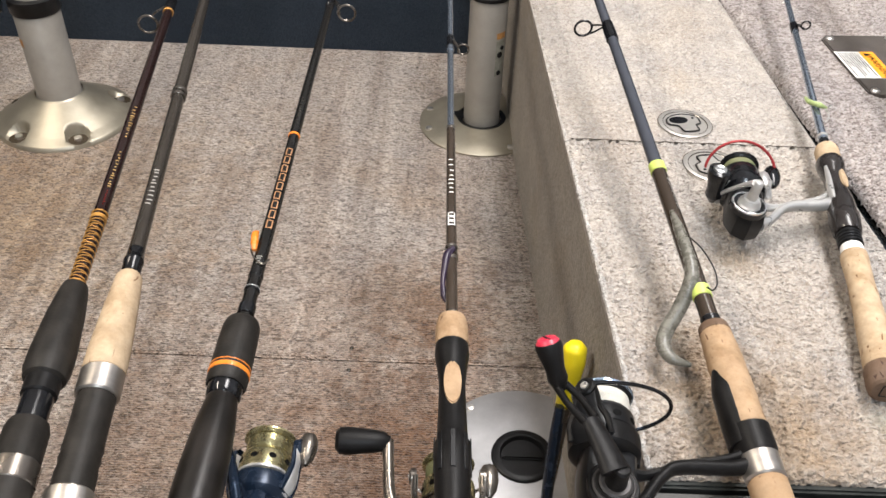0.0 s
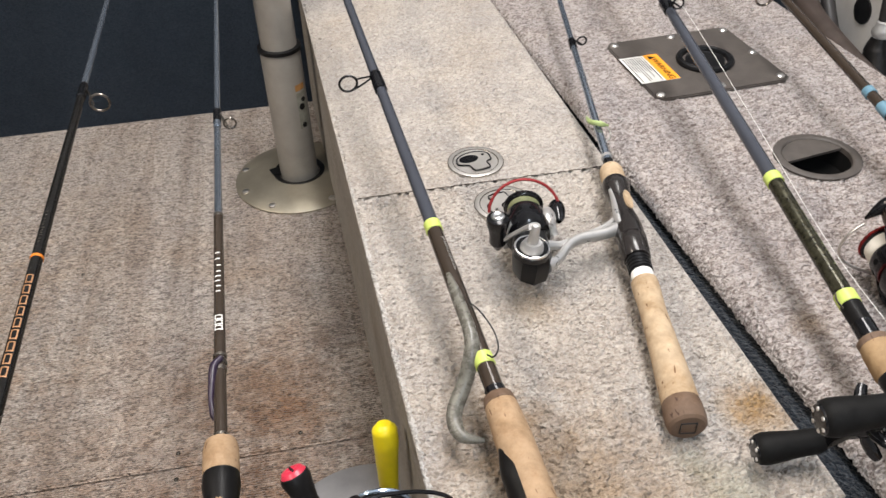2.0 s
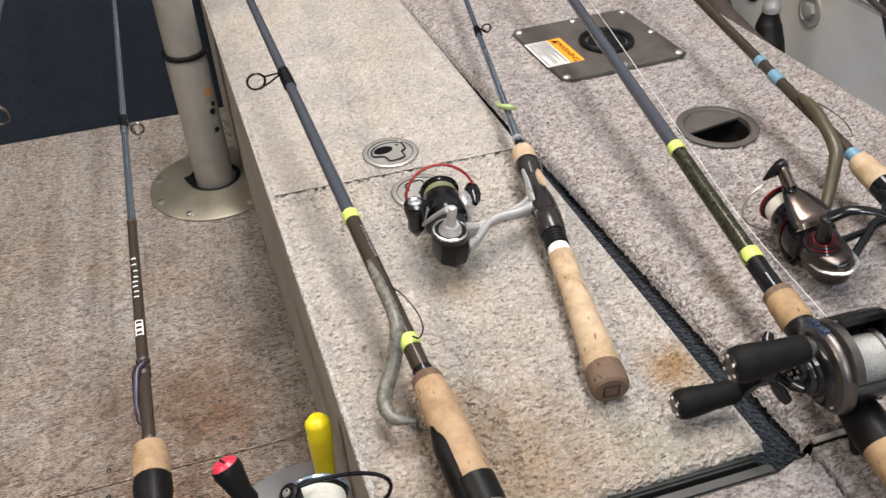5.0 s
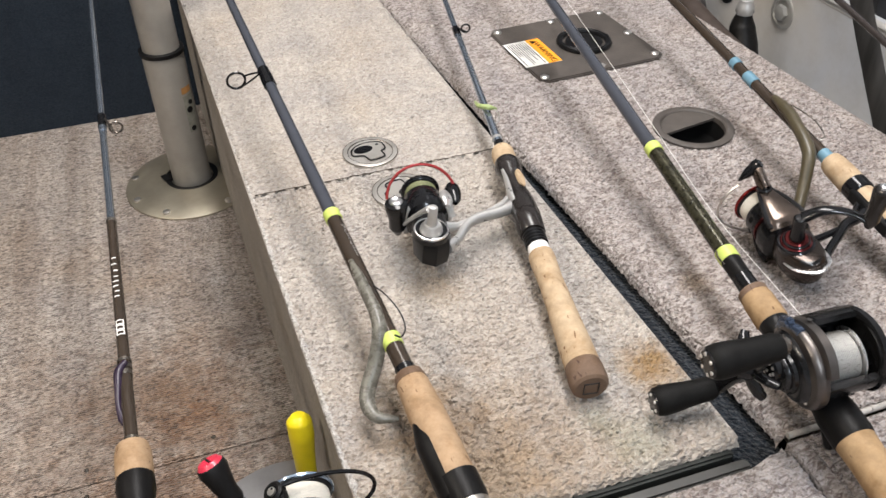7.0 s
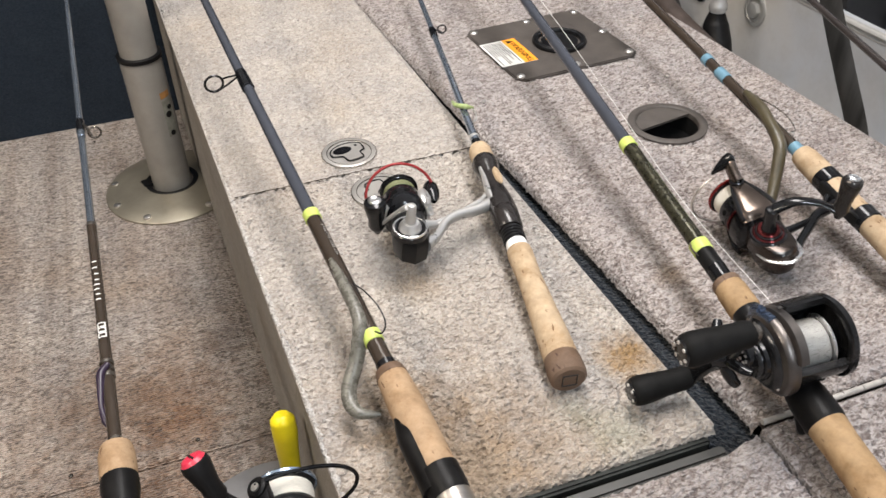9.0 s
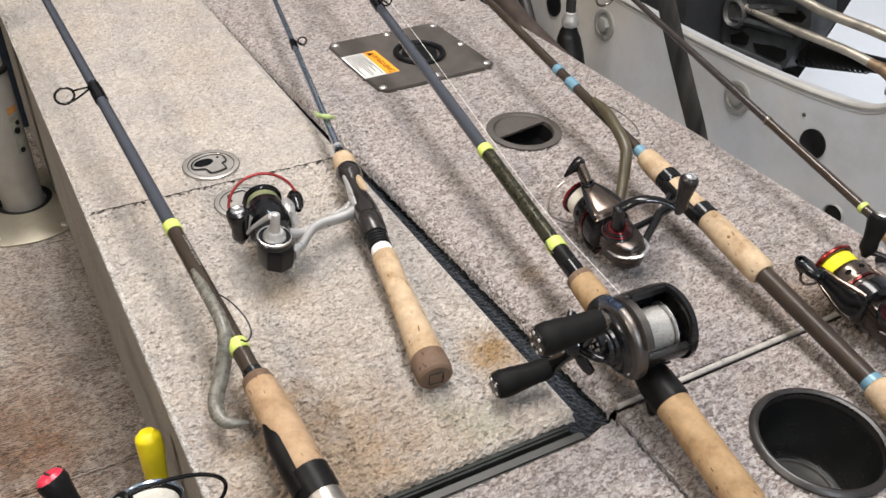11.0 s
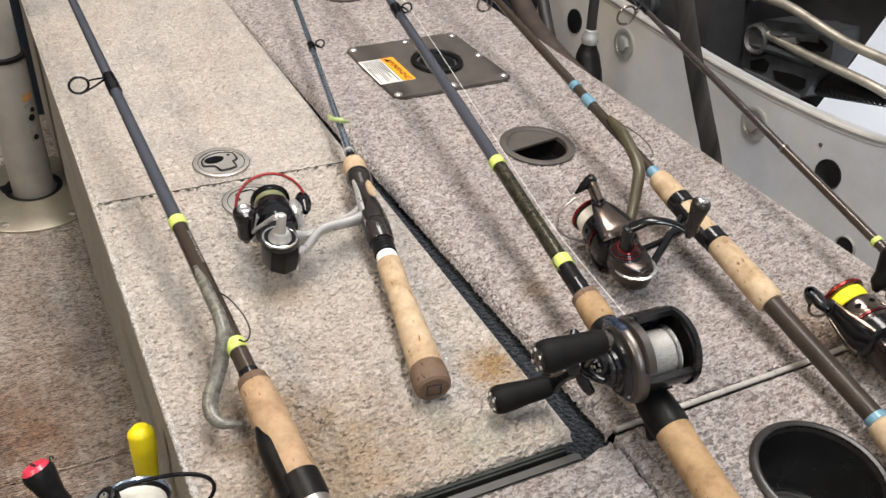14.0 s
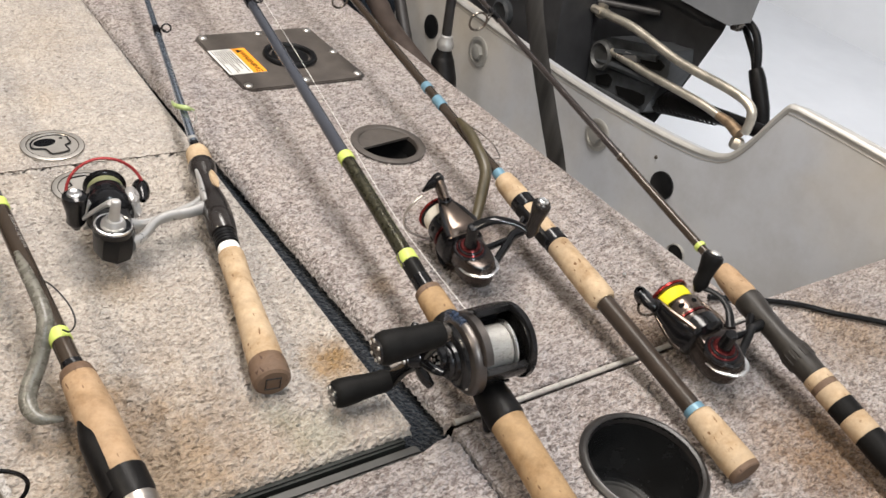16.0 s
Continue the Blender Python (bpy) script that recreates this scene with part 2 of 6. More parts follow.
PURPLE = worn("purple_lure", (0.020, 0.010, 0.028), 0.35, 0, 0.3, 60, 0.1)
BLANK_SMOKE = worn("smoke_blank", (0.070, 0.060, 0.050), 0.10, 0.6, 0.1, 60, 0.03)
BLANK_OLIVE = worn("olive_grey_blank", (0.045, 0.038, 0.036), 0.12, 0.3, 0.1, 60, 0.03)
PRINT_PALE = worn("faded_print", (0.36, 0.345, 0.32), 0.5, 0.1, 0.2, 200, 0.05)
PRINT_GOLD = worn("gold_print", (0.52, 0.34, 0.13), 0.4, 0.4, 0.25, 200, 0.05)
PRINT_COPPER = worn("copper_print", (0.42, 0.22, 0.11), 0.4, 0.4, 0.25, 200, 0.05)
BLANK_GREY = worn("grey_blank", (0.080, 0.086, 0.105), 0.10, 0.4, 0.06, 60, 0.03)
BLANK_BLACK = worn("black_blank", (0.012, 0.011, 0.010), 0.16, 0.15, 0.06, 60, 0.03)
BLANK_FLAKE = worn("flaked_blank", (0.045, 0.042, 0.026), 0.2, 0.5, 0.85, 190, 0.05)
FRAME_GREY = worn("frame_grey", (0.060, 0.056, 0.055), 0.42, 0.5, 0.2, 60, 0.08)
BLANK_BROWN = worn("brown_blank", (0.046, 0.034, 0.025), 0.14, 0.2, 0.06, 60, 0.03)
BLANK_BLUE = worn("blue_grey_blank", (0.34, 0.39, 0.46), 0.08, 0.85, 0.06, 60, 0.03)
CORK_TAN = cork_stuff("tan_cork", (0.335, 0.225, 0.122), (0.14, 0.075, 0.04))
BLANK_MATT = worn("matt_brown_blank", (0.034, 0.025, 0.019), 0.32, 0, 0.25, 60, 0.1, spec=0.22)
BLANK_WINE = worn("wine_black_blank", (0.020, 0.010, 0.009), 0.14, 0.2, 0.2, 60, 0.03)
CORK = cork_stuff("pale_cork", (0.455, 0.345, 0.228), (0.16, 0.085, 0.04))
CORK_DARK = cork_stuff("brown_cork", (0.37, 0.252, 0.152), (0.14, 0.075, 0.04))
CORK_END = cork_stuff("rubber_cork", (0.150, 0.100, 0.070), (0.07, 0.04, 0.03))
BAIT = worn("grey_soft_plastic", (0.128, 0.122, 0.102), 0.26, 0, 0.35, 160, 0.3)
BAIT_BROWN = worn("brown_soft_plastic", (0.060, 0.049, 0.027), 0.34, 0, 0.3, 70, 0.25)
HOSE = worn("black_hose", (0.022, 0.020, 0.020), 0.5, 0, 0.3, 30, 0.2)
HOSE_BROWN = worn("brown_hose", (0.06, 0.045, 0.038), 0.45, 0, 0.3, 30, 0.2)
DARK_METAL = worn("dark_engine", (0.027, 0.027, 0.029), 0.5, 0.1, 0.35, 25, 0.2)
HULL, hull_nt, hull_b = nodes_of("hull_paint", 0.45, 0.15, (0.46, 0.45, 0.43))
hull_co = coords(hull_nt)
hull_tone = ramp(hull_nt, noise_at(hull_nt, hull_co, 2.2, 4, 0.55), [(0.36, (0.480, 0.495, 0.525)), (0.62, (0.545, 0.500, 0.432))])
hull_dirt = ramp(hull_nt, noise_at(hull_nt, hull_co, 11, 5, 0.7), [(0.35, (0.84, 0.82, 0.79)), (0.6, (1, 1, 1))])
hull_nt.links.new(mixed(hull_nt, 0.7, hull_tone, mixed(hull_nt, 1.0, hull_tone, hull_dirt, "MULTIPLY")), hull_b.inputs["Base Color"])
bump(hull_nt, hull_b, noise_at(hull_nt, hull_co, 30, 3, 0.6), 0.08, 0.001)
CAP_METAL = worn("rim_metal", (0.51, 0.495, 0.465), 0.42, 0.45, 0.1, 30, 0.1)
COWL = worn("cowl_grey", (0.19, 0.20, 0.215), 0.35, 0.1, 0.15, 8, 0.05)
CASTING = worn("rib_casting", (0.058, 0.062, 0.066), 0.45, 0.4, 0.4, 30, 0.2)
STRAP = worn("strap_rubber", (0.034, 0.033, 0.032), 0.5, 0, 0.6, 60, 0.2, (1, 1, 0.05))
WALL_WHITE = worn("white_wall", (0.81, 0.82, 0.835), 0.8, 0, 0.04, 2, 0.1)
SEAT_DARK = worn("smoky_seat", (0.020, 0.017, 0.016), 0.18, 0, 0.3, 60, 0.05)
GASKET = worn("gasket_rubber", (0.027, 0.029, 0.027), 0.6, 0, 0.35, 60, 0.2, spec=0.2)
RAIL_GREY = worn("rail_grey", (0.062, 0.061, 0.058), 0.5, 0.3, 0.15, 40, 0.1)
SEAT_WARM = worn("warm_grey_seat", (0.026, 0.023, 0.020), 0.42, 0, 0.3, 60, 0.15, spec=0.3)
DRAG_BLUE = worn("blue_chrome", (0.35, 0.45, 0.58), 0.22, 0.9, 0.15, 40, 0.05)
REEL_BRONZE = worn("dark_bronze", (0.15, 0.118, 0.098), 0.20, 0.95, 0.25, 40, 0.03)
REEL_GRAPHITE = worn("bronzed_graphite", (0.105, 0.094, 0.088), 0.32, 0.85, 0.25, 30, 0.04)
HOUSING = worn("reel_housing", (0.060, 0.048, 0.042), 0.20, 0.8, 0.25, 40, 0.03)
LIP_RED = worn("dark_red_anodised", (0.26, 0.022, 0.020), 0.22, 0.75, 0.2, 60, 0.03)
BAIL_RED = worn("red_bail", (0.30, 0.030, 0.032), 0.30, 0.4, 0.15, 60, 0.05)
WINE_RING = worn("wine_anodised", (0.11, 0.017, 0.017), 0.20, 0.8, 0.2, 60, 0.03)
KNOB_METAL = worn("knob_metal", (0.055, 0.050, 0.048), 0.22, 0.7, 0.25, 60, 0.04)
GREASED = worn("greased_metal", (0.66, 0.60, 0.50), 0.38, 0.9, 0.25, 30, 0.1)
BRASS_DULL = worn("dull_brass", (0.30, 0.21, 0.13), 0.45, 0.6, 0.35, 60, 0.15)
ENGINE_GREY = worn("engine_grey", (0.07, 0.07, 0.068), 0.45, 0.4, 0.35, 30, 0.2)
CUP_DUST = worn("cup_dust", (0.045, 0.044, 0.042), 0.30, 0, 0.45, 60, 0.1)
CUP_RIM = worn("cup_rim", (0.020, 0.018, 0.017), 0.36, 0, 0.3, 60, 0.15)
HINGE_PAINT = worn("hinge_paint", (0.44, 0.41, 0.375), 0.45, 0.15, 0.2, 120, 0.15)
CUP_BLACK = worn("dusty_black", (0.0095, 0.0098, 0.0102), 0.24, 0, 0.25, 30, 0.02)
STICKER_GREY = worn("faded_sticker", (0.27, 0.262, 0.215), 0.5, 0.1, 0.25, 120, 0.1)
STICKER_RUST = worn("faded_orange", (0.42, 0.20, 0.06), 0.6, 0, 0.35, 120, 0.1)
LABEL_ORANGE = worn("warning_orange", (0.88, 0.34, 0.02), 0.5, 0, 0.05, 60, 0.05)


# ---- mesh tools ----
def finish(bm, sharp=38):
    bm.normal_update()
    lim = radians(sharp)
    for f in bm.faces:
        f.smooth = True
    for e in bm.edges:
        if len(e.link_faces) == 2 and e.calc_face_angle(0) > lim:
            e.smooth = False
    return bm


def link_mesh(name, bm, material, sharp=38):
    finish(bm, sharp)
    me = bpy.data.meshes.new(name)
    bm.to_mesh(me)
    bm.free()
    me.materials.append(material)
    return new(name, me)


def part(name, bm, material, parent, label="", sharp=38):
    ob = link_mesh(name, bm, material, sharp)
    ob.parent = parent
    if label:
        ob["label"] = label
    return ob


def thing(name, label, category, m=None, group="", kind=""):
    ob = tagged(new(name), label, category, group, kind)
    if m is not None:
        ob.matrix_world = m
    return ob


def basis(origin, along, up=(0, 0, 1)):
    """A frame at origin whose y runs along, with z near up."""
    y = Vector(along).normalized()
    z = Vector(up) - y * y.dot(Vector(up))
    z.normalize()
    x = y.cross(z)
    m = Matrix((x, y, z)).transposed().to_4x4()
    m.translation = origin
    return m


def lathe(profile, n=20, m=None, bm=None, caps=True, flat=1.0):
    """Turns (along y, radius) pairs round the y axis."""
    bm = bm or bmesh.new()
    m = m or Matrix()
    rings = []
    for s, r in profile:
        r = max(r, 1e-5)
        rings.append([bm.verts.new(m @ Vector((r * math.cos(a), s, flat * r * math.sin(a)))) for a in (2 * math.pi * i / n for i in range(n))])
    for p, q in zip(rings, rings[1:]):
        for i in range(n):
            j = (i + 1) % n
            bm.faces.new((p[i], q[i], q[j], p[j]))
    if caps:
        bm.faces.new(rings[0])
        bm.faces.new(rings[-1][::-1])
    return bm


def smooth_line(points, steps=6):
    """Catmull-Rom through the points."""
    p = [Vector(v) for v in points]
    p = [2 * p[0] - p[1], *p, 2 * p[-1] - p[-2]]
    out = []
    for a, b, c, d in zip(p, p[1:], p[2:], p[3:]):
        for i in range(steps):
            t = i / steps
            out.append(0.5 * (2 * b + (c - a) * t + (2 * a - 5 * b + 4 * c - d) * t * t + (3 * b - a - 3 * c + d) * t ** 3))
    return out + [p[-2]]


def tube(points, radius, n=10, bm=None, steps=6, flat=1.0, up=(0, 0, 1)):
    """Sweeps a round or flattened section along a smooth line; radius is a number or a list along it."""
    bm = bm or bmesh.new()
    line = smooth_line(points, steps) if steps > 1 else [Vector(v) for v in points]
    rad = radius if isinstance(radius, (list, tuple)) else [radius, radius]
    rings, side = [], None
    for i, c in enumerate(line):
        t = (line[min(i + 1, len(line) - 1)] - line[max(i - 1, 0)]).normalized()
        if side is None:
            side = t.cross(Vector(up))
            if side.length < 0.1:
                side = t.cross(Vector((1, 0, 0)))
        side = (side - t * side.dot(t)).normalized()
        rise = side.cross(t)
        u = i / (len(line) - 1) * (len(rad) - 1)
        k = min(int(u), len(rad) - 2)
        r = rad[k] + (rad[k + 1] - rad[k]) * (u - k)
        rings.append([bm.verts.new(c + side * (r * math.cos(a)) + rise * (flat * r * math.sin(a))) for a in (2 * math.pi * j / n for j in range(n))])
    for p, q in zip(rings, rings[1:]):
        for j in range(n):
            k = (j + 1) % n
            bm.faces.new((p[j], p[k], q[k], q[j]))
    bm.faces.new(rings[0][::-1])
    bm.faces.new(rings[-1])
    return bm


def rbox(size, m=None, bevel=0.0, seg=2, bm=None):
    bm = bm or bmesh.new()
    made = bmesh.ops.create_cube(bm, size=1.0)["verts"]
    bmesh.ops.scale(bm, vec=size, verts=made)
    if bevel:
        edges = list({e for v in made for e in v.link_edges})
        made = list({v for f in bmesh.ops.bevel(bm, geom=edges, offset=bevel, segments=seg, affect="EDGES")["faces"] for v in f.verts} | {v for v in made if v.is_valid})
    if m is not None:
        bmesh.ops.transform(bm, matrix=m, verts=made)
    return bm


def slab(x0, x1, y0, y1, z0, z1, bevel=0.004, seg=2, bm=None):
    return rbox((x1 - x0, y1 - y0, z1 - z0), Matrix.Translation(((x0 + x1) / 2, (y0 + y1) / 2, (z0 + z1) / 2)), bevel, seg, bm)


def prism(outline, z0, z1, m=None, bm=None, bevel=0.0, seg=2):
    """An upright plate over an outline in x and y."""
    bm = bm or bmesh.new()
    m = m or Matrix()
    lo = [bm.verts.new(m @ Vector((x, y, z0))) for x, y in outline]
    hi = [bm.verts.new(m @ Vector((x, y, z1))) for x, y in outline]
    top = bm.faces.new(hi)
    bm.faces.new(lo[::-1])
    n = len(outline)
    for i in range(n):
        j = (i + 1) % n
        bm.faces.new((lo[i], lo[j], hi[j], hi[i]))
    if bevel:
        bmesh.ops.bevel(bm, geom=list(top.edges), offset=bevel, segments=seg, affect="EDGES")
    bmesh.ops.recalc_face_normals(bm, faces=bm.faces)
    return bm


def ring_outline(cx, cy, r, n=40):
    return [(cx + r * math.cos(2 * math.pi * i / n), cy + r * math.sin(2 * math.pi * i / n)) for i in range(n)]


def holed(outline, holes, z0, z1, m=None):
    """A plate with round holes through it: its own sides and the holes' sides."""
    bm = bmesh.new()
    loops = [outline] + [ring_outline(*h) for h in holes]
    edges, rims = [], []
    for lp in loops:
        vs = [bm.verts.new((x, y, z1)) for x, y in lp]
        rims.append(vs)
        edges += [bm.edges.new((vs[i], vs[(i + 1) % len(vs)])) for i in range(len(vs))]
    bmesh.ops.triangle_fill(bm, use_beauty=True, use_dissolve=False, edges=edges, normal=(0, 0, 1))
    for vs in rims:
        low = [bm.verts.new((v.co.x, v.co.y, z0)) for v in vs]
        for i in range(len(vs)):
            j = (i + 1) % len(vs)
            bm.faces.new((vs[i], vs[j], low[j], low[i]))
    bmesh.ops.recalc_face_normals(bm, faces=bm.faces)
    if m is not None:
        bm.transform(m)
    return bm


def tufts(x, y, cx=0.0064, cy=0.0039, seed=3):
    """Height of a loop pile, 0 to 1: domed tufts in a wandering, jittered lattice."""
    wx = x + 0.0016 * np.sin(y * 410 + 1.3 * np.sin(x * 270)) + 0.0011 * np.sin(y * 905 + x * 333)
    wy = y + 0.0011 * np.sin(x * 520 + 1.7 * np.sin(y * 310)) + 0.0007 * np.sin(x * 1130 - y * 410)
    u, v = wx / cx, wy / cy
    iu, iv = np.floor(u), np.floor(v)
    best = np.full(x.shape, 9.0)
    for du in (-1, 0, 1):
        for dv in (-1, 0, 1):
            gu, gv = iu + du, iv + dv
            r1 = np.modf(np.abs(np.sin(gu * 12.9898 + gv * 78.233 + seed) * 43758.5453))[0]
            r2 = np.modf(np.abs(np.sin(gu * 39.346 + gv * 11.135 + seed) * 24634.6345))[0]
            best = np.minimum(best, (gu + 0.15 + 0.7 * r1 - u) ** 2 + (gv + 0.15 + 0.7 * r2 - v) ** 2)
    lump = 0.5 + 0.5 * np.sin(x * 700 + 2 * np.sin(y * 530)) * np.sin(y * 640 + x * 150)
    return np.clip(1.0 - 1.45 * best, 0, 1) * (0.65 + 0.35 * lump)


def pile_sheet(name, left, right, y0, y1, z, step, parent, material, roll=(0, 0, 0, 0), holes=(), height=0.0058, seed=3):
    """Carpet pile as a fine relief between two edges; roll: how far it curls down at left, right, near and far."""
    ny = int((y1 - y0) / step)
    nx = int((right(y0) - left(y0)) / step)
    Yg, Ug = np.meshgrid(np.linspace(y0, y1, ny + 1), np.linspace(0, 1, nx + 1), indexing="ij")
    L, Rr = np.vectorize(left)(Yg[:, 0])[:, None], np.vectorize(right)(Yg[:, 0])[:, None]
    X = L + (Rr - L) * Ug
    Z = np.full(X.shape, z) + height * (tufts(X, Yg, seed=seed) - 0.75)
    for r, d in zip(roll, (X - L, Rr - X, Yg - y0, y1 - Yg)):
        if r:
            k = np.clip(1 - d / r, 0, 1)
            Z -= r * (1 - np.sqrt(np.clip(1 - k * k, 0, 1)))
    verts = np.stack((X, Yg, Z), -1).reshape(-1, 3)
    i = (np.arange(ny)[:, None] * (nx + 1) + np.arange(nx)[None, :]).ravel()
    quads = np.stack((i, i + 1, i + nx + 2, i + nx + 1), -1)
    mid = verts[quads].mean(1)
    keep = np.ones(len(quads), bool)
    for hx, hy, hr in holes:
        keep &= (mid[:, 0] - hx) ** 2 + (mid[:, 1] - hy) ** 2 > hr * hr
    quads = quads[keep]
    me = bpy.data.meshes.new(name)
    me.vertices.add(len(verts))
    me.vertices.foreach_set("co", verts.ravel())
    me.loops.add(quads.size)
    me.loops.foreach_set("vertex_index", quads.ravel().astype(np.int32))
    me.polygons.add(len(quads))
    me.polygons.foreach_set("loop_start", (np.arange(len(quads)) * 4).astype(np.int32))
    me.polygons.foreach_set("use_smooth", np.ones(len(quads), bool))
    me.update(calc_edges=True)
    me.validate()
    me.materials.append(material)
    ob = new(name, me)
    ob.parent = parent
    return ob


Y_UP = Matrix.Rotation(radians(90), 4, "X")  # turns a lathe's y axis to z


def upright(profile, n=28, at=(0, 0, 0), bm=None, caps=True):
    return lathe(profile, n, Matrix.Translation(at) @ Y_UP, bm, caps)


# ---- setting ----
FLOOR, DECK = 0.066, 0.37


def box_left(y):
    return 0.230 - 0.0415 * (y - 0.54)


def box_right(y):
    return 0.527 - 0.0432 * (y - 0.45)


def deck_left(y):
    return 0.564 - 0.0762 * (y - 0.445)


def deck_right(y):
    return 0.960 - 0.070 * (y - 0.482)


def structure(name, bm, material, label, category, sharp=38):
    return tagged(link_mesh(name, bm, material, sharp), label, category, kind="structure")


def speck(parent, x, y, z, r=0.0035, material=None, name="screw"):
    """A pan-head screw with a cross slot."""
    bm = upright([(-0.001, r), (0.0006, r), (0.0013, r * 0.75), (0.0015, r * 0.2)], 12, (x, y, z))
    ob = part(name, bm, material or ALU, parent)
    return ob


# garage round the boat
structure("floor_garage", slab(-4, 5.5, -3.5, 4.5, -0.75, -0.65, 0), WALL_WHITE, "plain white-painted garage floor", "floor")
structure("wall_north", slab(-4.1, 5.6, 4.5, 4.6, -0.65, 2.6, 0), WALL_WHITE, "plain white garage wall", "wall")
structure("wall_south", slab(-4.1, 5.6, -3.6, -3.5, -0.65, 2.6, 0), WALL_WHITE, "plain white garage wall", "wall")
structure("wall_east", slab(5.5, 5.6, -3.5, 4.5, -0.65, 2.6, 0), WALL_WHITE, "plain white garage wall behind the motor", "wall")
structure("wall_west", slab(-4.1, -4, -3.5, 4.5, -0.65, 2.6, 0), WALL_WHITE, "plain white garage wall", "wall")
structure("ceiling", slab(-4.1, 5.6, -3.6, 4.6, 2.6, 2.7, 0), WALL_WHITE, "plain white garage ceiling", "ceiling")

# cockpit floor in three carpeted panels
floor = tagged(new("floor"), "worn grey-brown carpeted boat floor with dark panel seams", "floor", kind="structure")
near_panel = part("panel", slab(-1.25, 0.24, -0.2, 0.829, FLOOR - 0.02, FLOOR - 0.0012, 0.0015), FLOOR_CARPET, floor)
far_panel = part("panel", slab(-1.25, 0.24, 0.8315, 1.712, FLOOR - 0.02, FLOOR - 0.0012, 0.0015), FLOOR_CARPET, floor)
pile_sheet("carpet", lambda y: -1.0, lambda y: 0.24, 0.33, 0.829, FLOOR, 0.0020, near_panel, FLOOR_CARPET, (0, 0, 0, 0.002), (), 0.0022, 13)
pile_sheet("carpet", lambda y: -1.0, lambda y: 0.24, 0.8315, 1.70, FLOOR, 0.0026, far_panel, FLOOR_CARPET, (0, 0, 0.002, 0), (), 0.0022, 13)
part("subfloor", slab(-1.25, 0.24, -0.2, 1.712, FLOOR - 0.05, FLOOR - 0.021, 0), BLACK, floor)
for sx, sy in ((-0.034, 0.851), (-0.034, 0.812), (-0.62, 0.85), (-0.33, 0.812), (0.115, 0.852), (-0.2, 1.235), (-0.55, 1.62), (0.02, 1.64)):
    speck(floor, sx, sy, FLOOR, 0.0028, GUNMETAL)

structure("wall_bulkhead", slab(-1.3, 1.3, 1.712, 1.76, -0.05, 0.95, 0.004), NAVY, "dark navy carpeted side liner of the boat", "boat side")
structure("wall_liner", slab(-1.3, -1.25, -0.3, 1.712, -0.05, 0.95, 0.004), NAVY, "dark navy carpeted liner", "boat side")

# storage locker with two carpeted lids
locker = tagged(thing("storage_locker", "beige carpeted storage locker with two hinged lids", "locker"), kind="structure")
wall_outline = [(box_left(0.452) + 0.004, 0.452), (box_right(0.452) - 0.01, 0.452), (box_right(1.70) - 0.01, 1.70), (box_left(1.70) + 0.004, 1.70)]
body = part("body", prism(wall_outline, 0.0, 0.3585), WALL_CARPET, locker, "smooth worn grey-brown carpet on the locker's side, darkened for its shade")
SEAM = 0.902


def lid_outline(y0, y1):
    return [(box_left(y0), y0), (box_right(y0), y0), (box_right(y1), y1), (box_left(y1), y1)]


lid_near = part("lid", prism(lid_outline(0.4545, SEAM - 0.0007), DECK - 0.012, DECK - 0.0045), BOX_CARPET, locker, "beige carpeted lid with brown stains")
lid_far = part("lid", prism(lid_outline(SEAM + 0.0007, 1.70), DECK - 0.012, DECK - 0.0045), BOX_CARPET, locker, "clean beige carpeted lid")
pile_sheet("carpet", box_left, box_right, 0.4495, SEAM - 0.0008, DECK, 0.0011, lid_near, BOX_CARPET, (0.009, 0.008, 0.0085, 0.0005), (), 0.0074)
pile_sheet("carpet", box_left, box_right, SEAM + 0.0008, 1.66, DECK, 0.0018, lid_far, BOX_CARPET, (0.009, 0.008, 0.0005, 0.001))


# Thin dark line added along the lids' joint to draw its shade
rnd = random.Random(12)
seam = [(box_left(SEAM) + 0.006 + (box_right(SEAM) - box_left(SEAM) - 0.012) * i / 60, SEAM + rnd.uniform(-0.0003, 0.0003), DECK + 0.0003 + rnd.uniform(-0.0007, 0.0004)) for i in range(61)]
part("seam_line", tube(seam, 0.00045, 6, None, 1), POCKET, lid_far, "thin dark line drawn for the shaded joint of the lids")
rnd = random.Random(8)
fray = [(box_left(y) + 0.003 + rnd.uniform(-0.0006, 0.0006), y, DECK - 0.0050 + rnd.uniform(-0.0006, 0.0004)) for y in (0.455 + 0.011 * i for i in range(70))]
part("worn_edge", tube(fray, [(0.0022 if i < 38 else 0.0012) + rnd.uniform(0, 0.0012) for i in range(70)], 8, None, 2), PALE_PILE, lid_near, "fluffy white worn carpet edge")


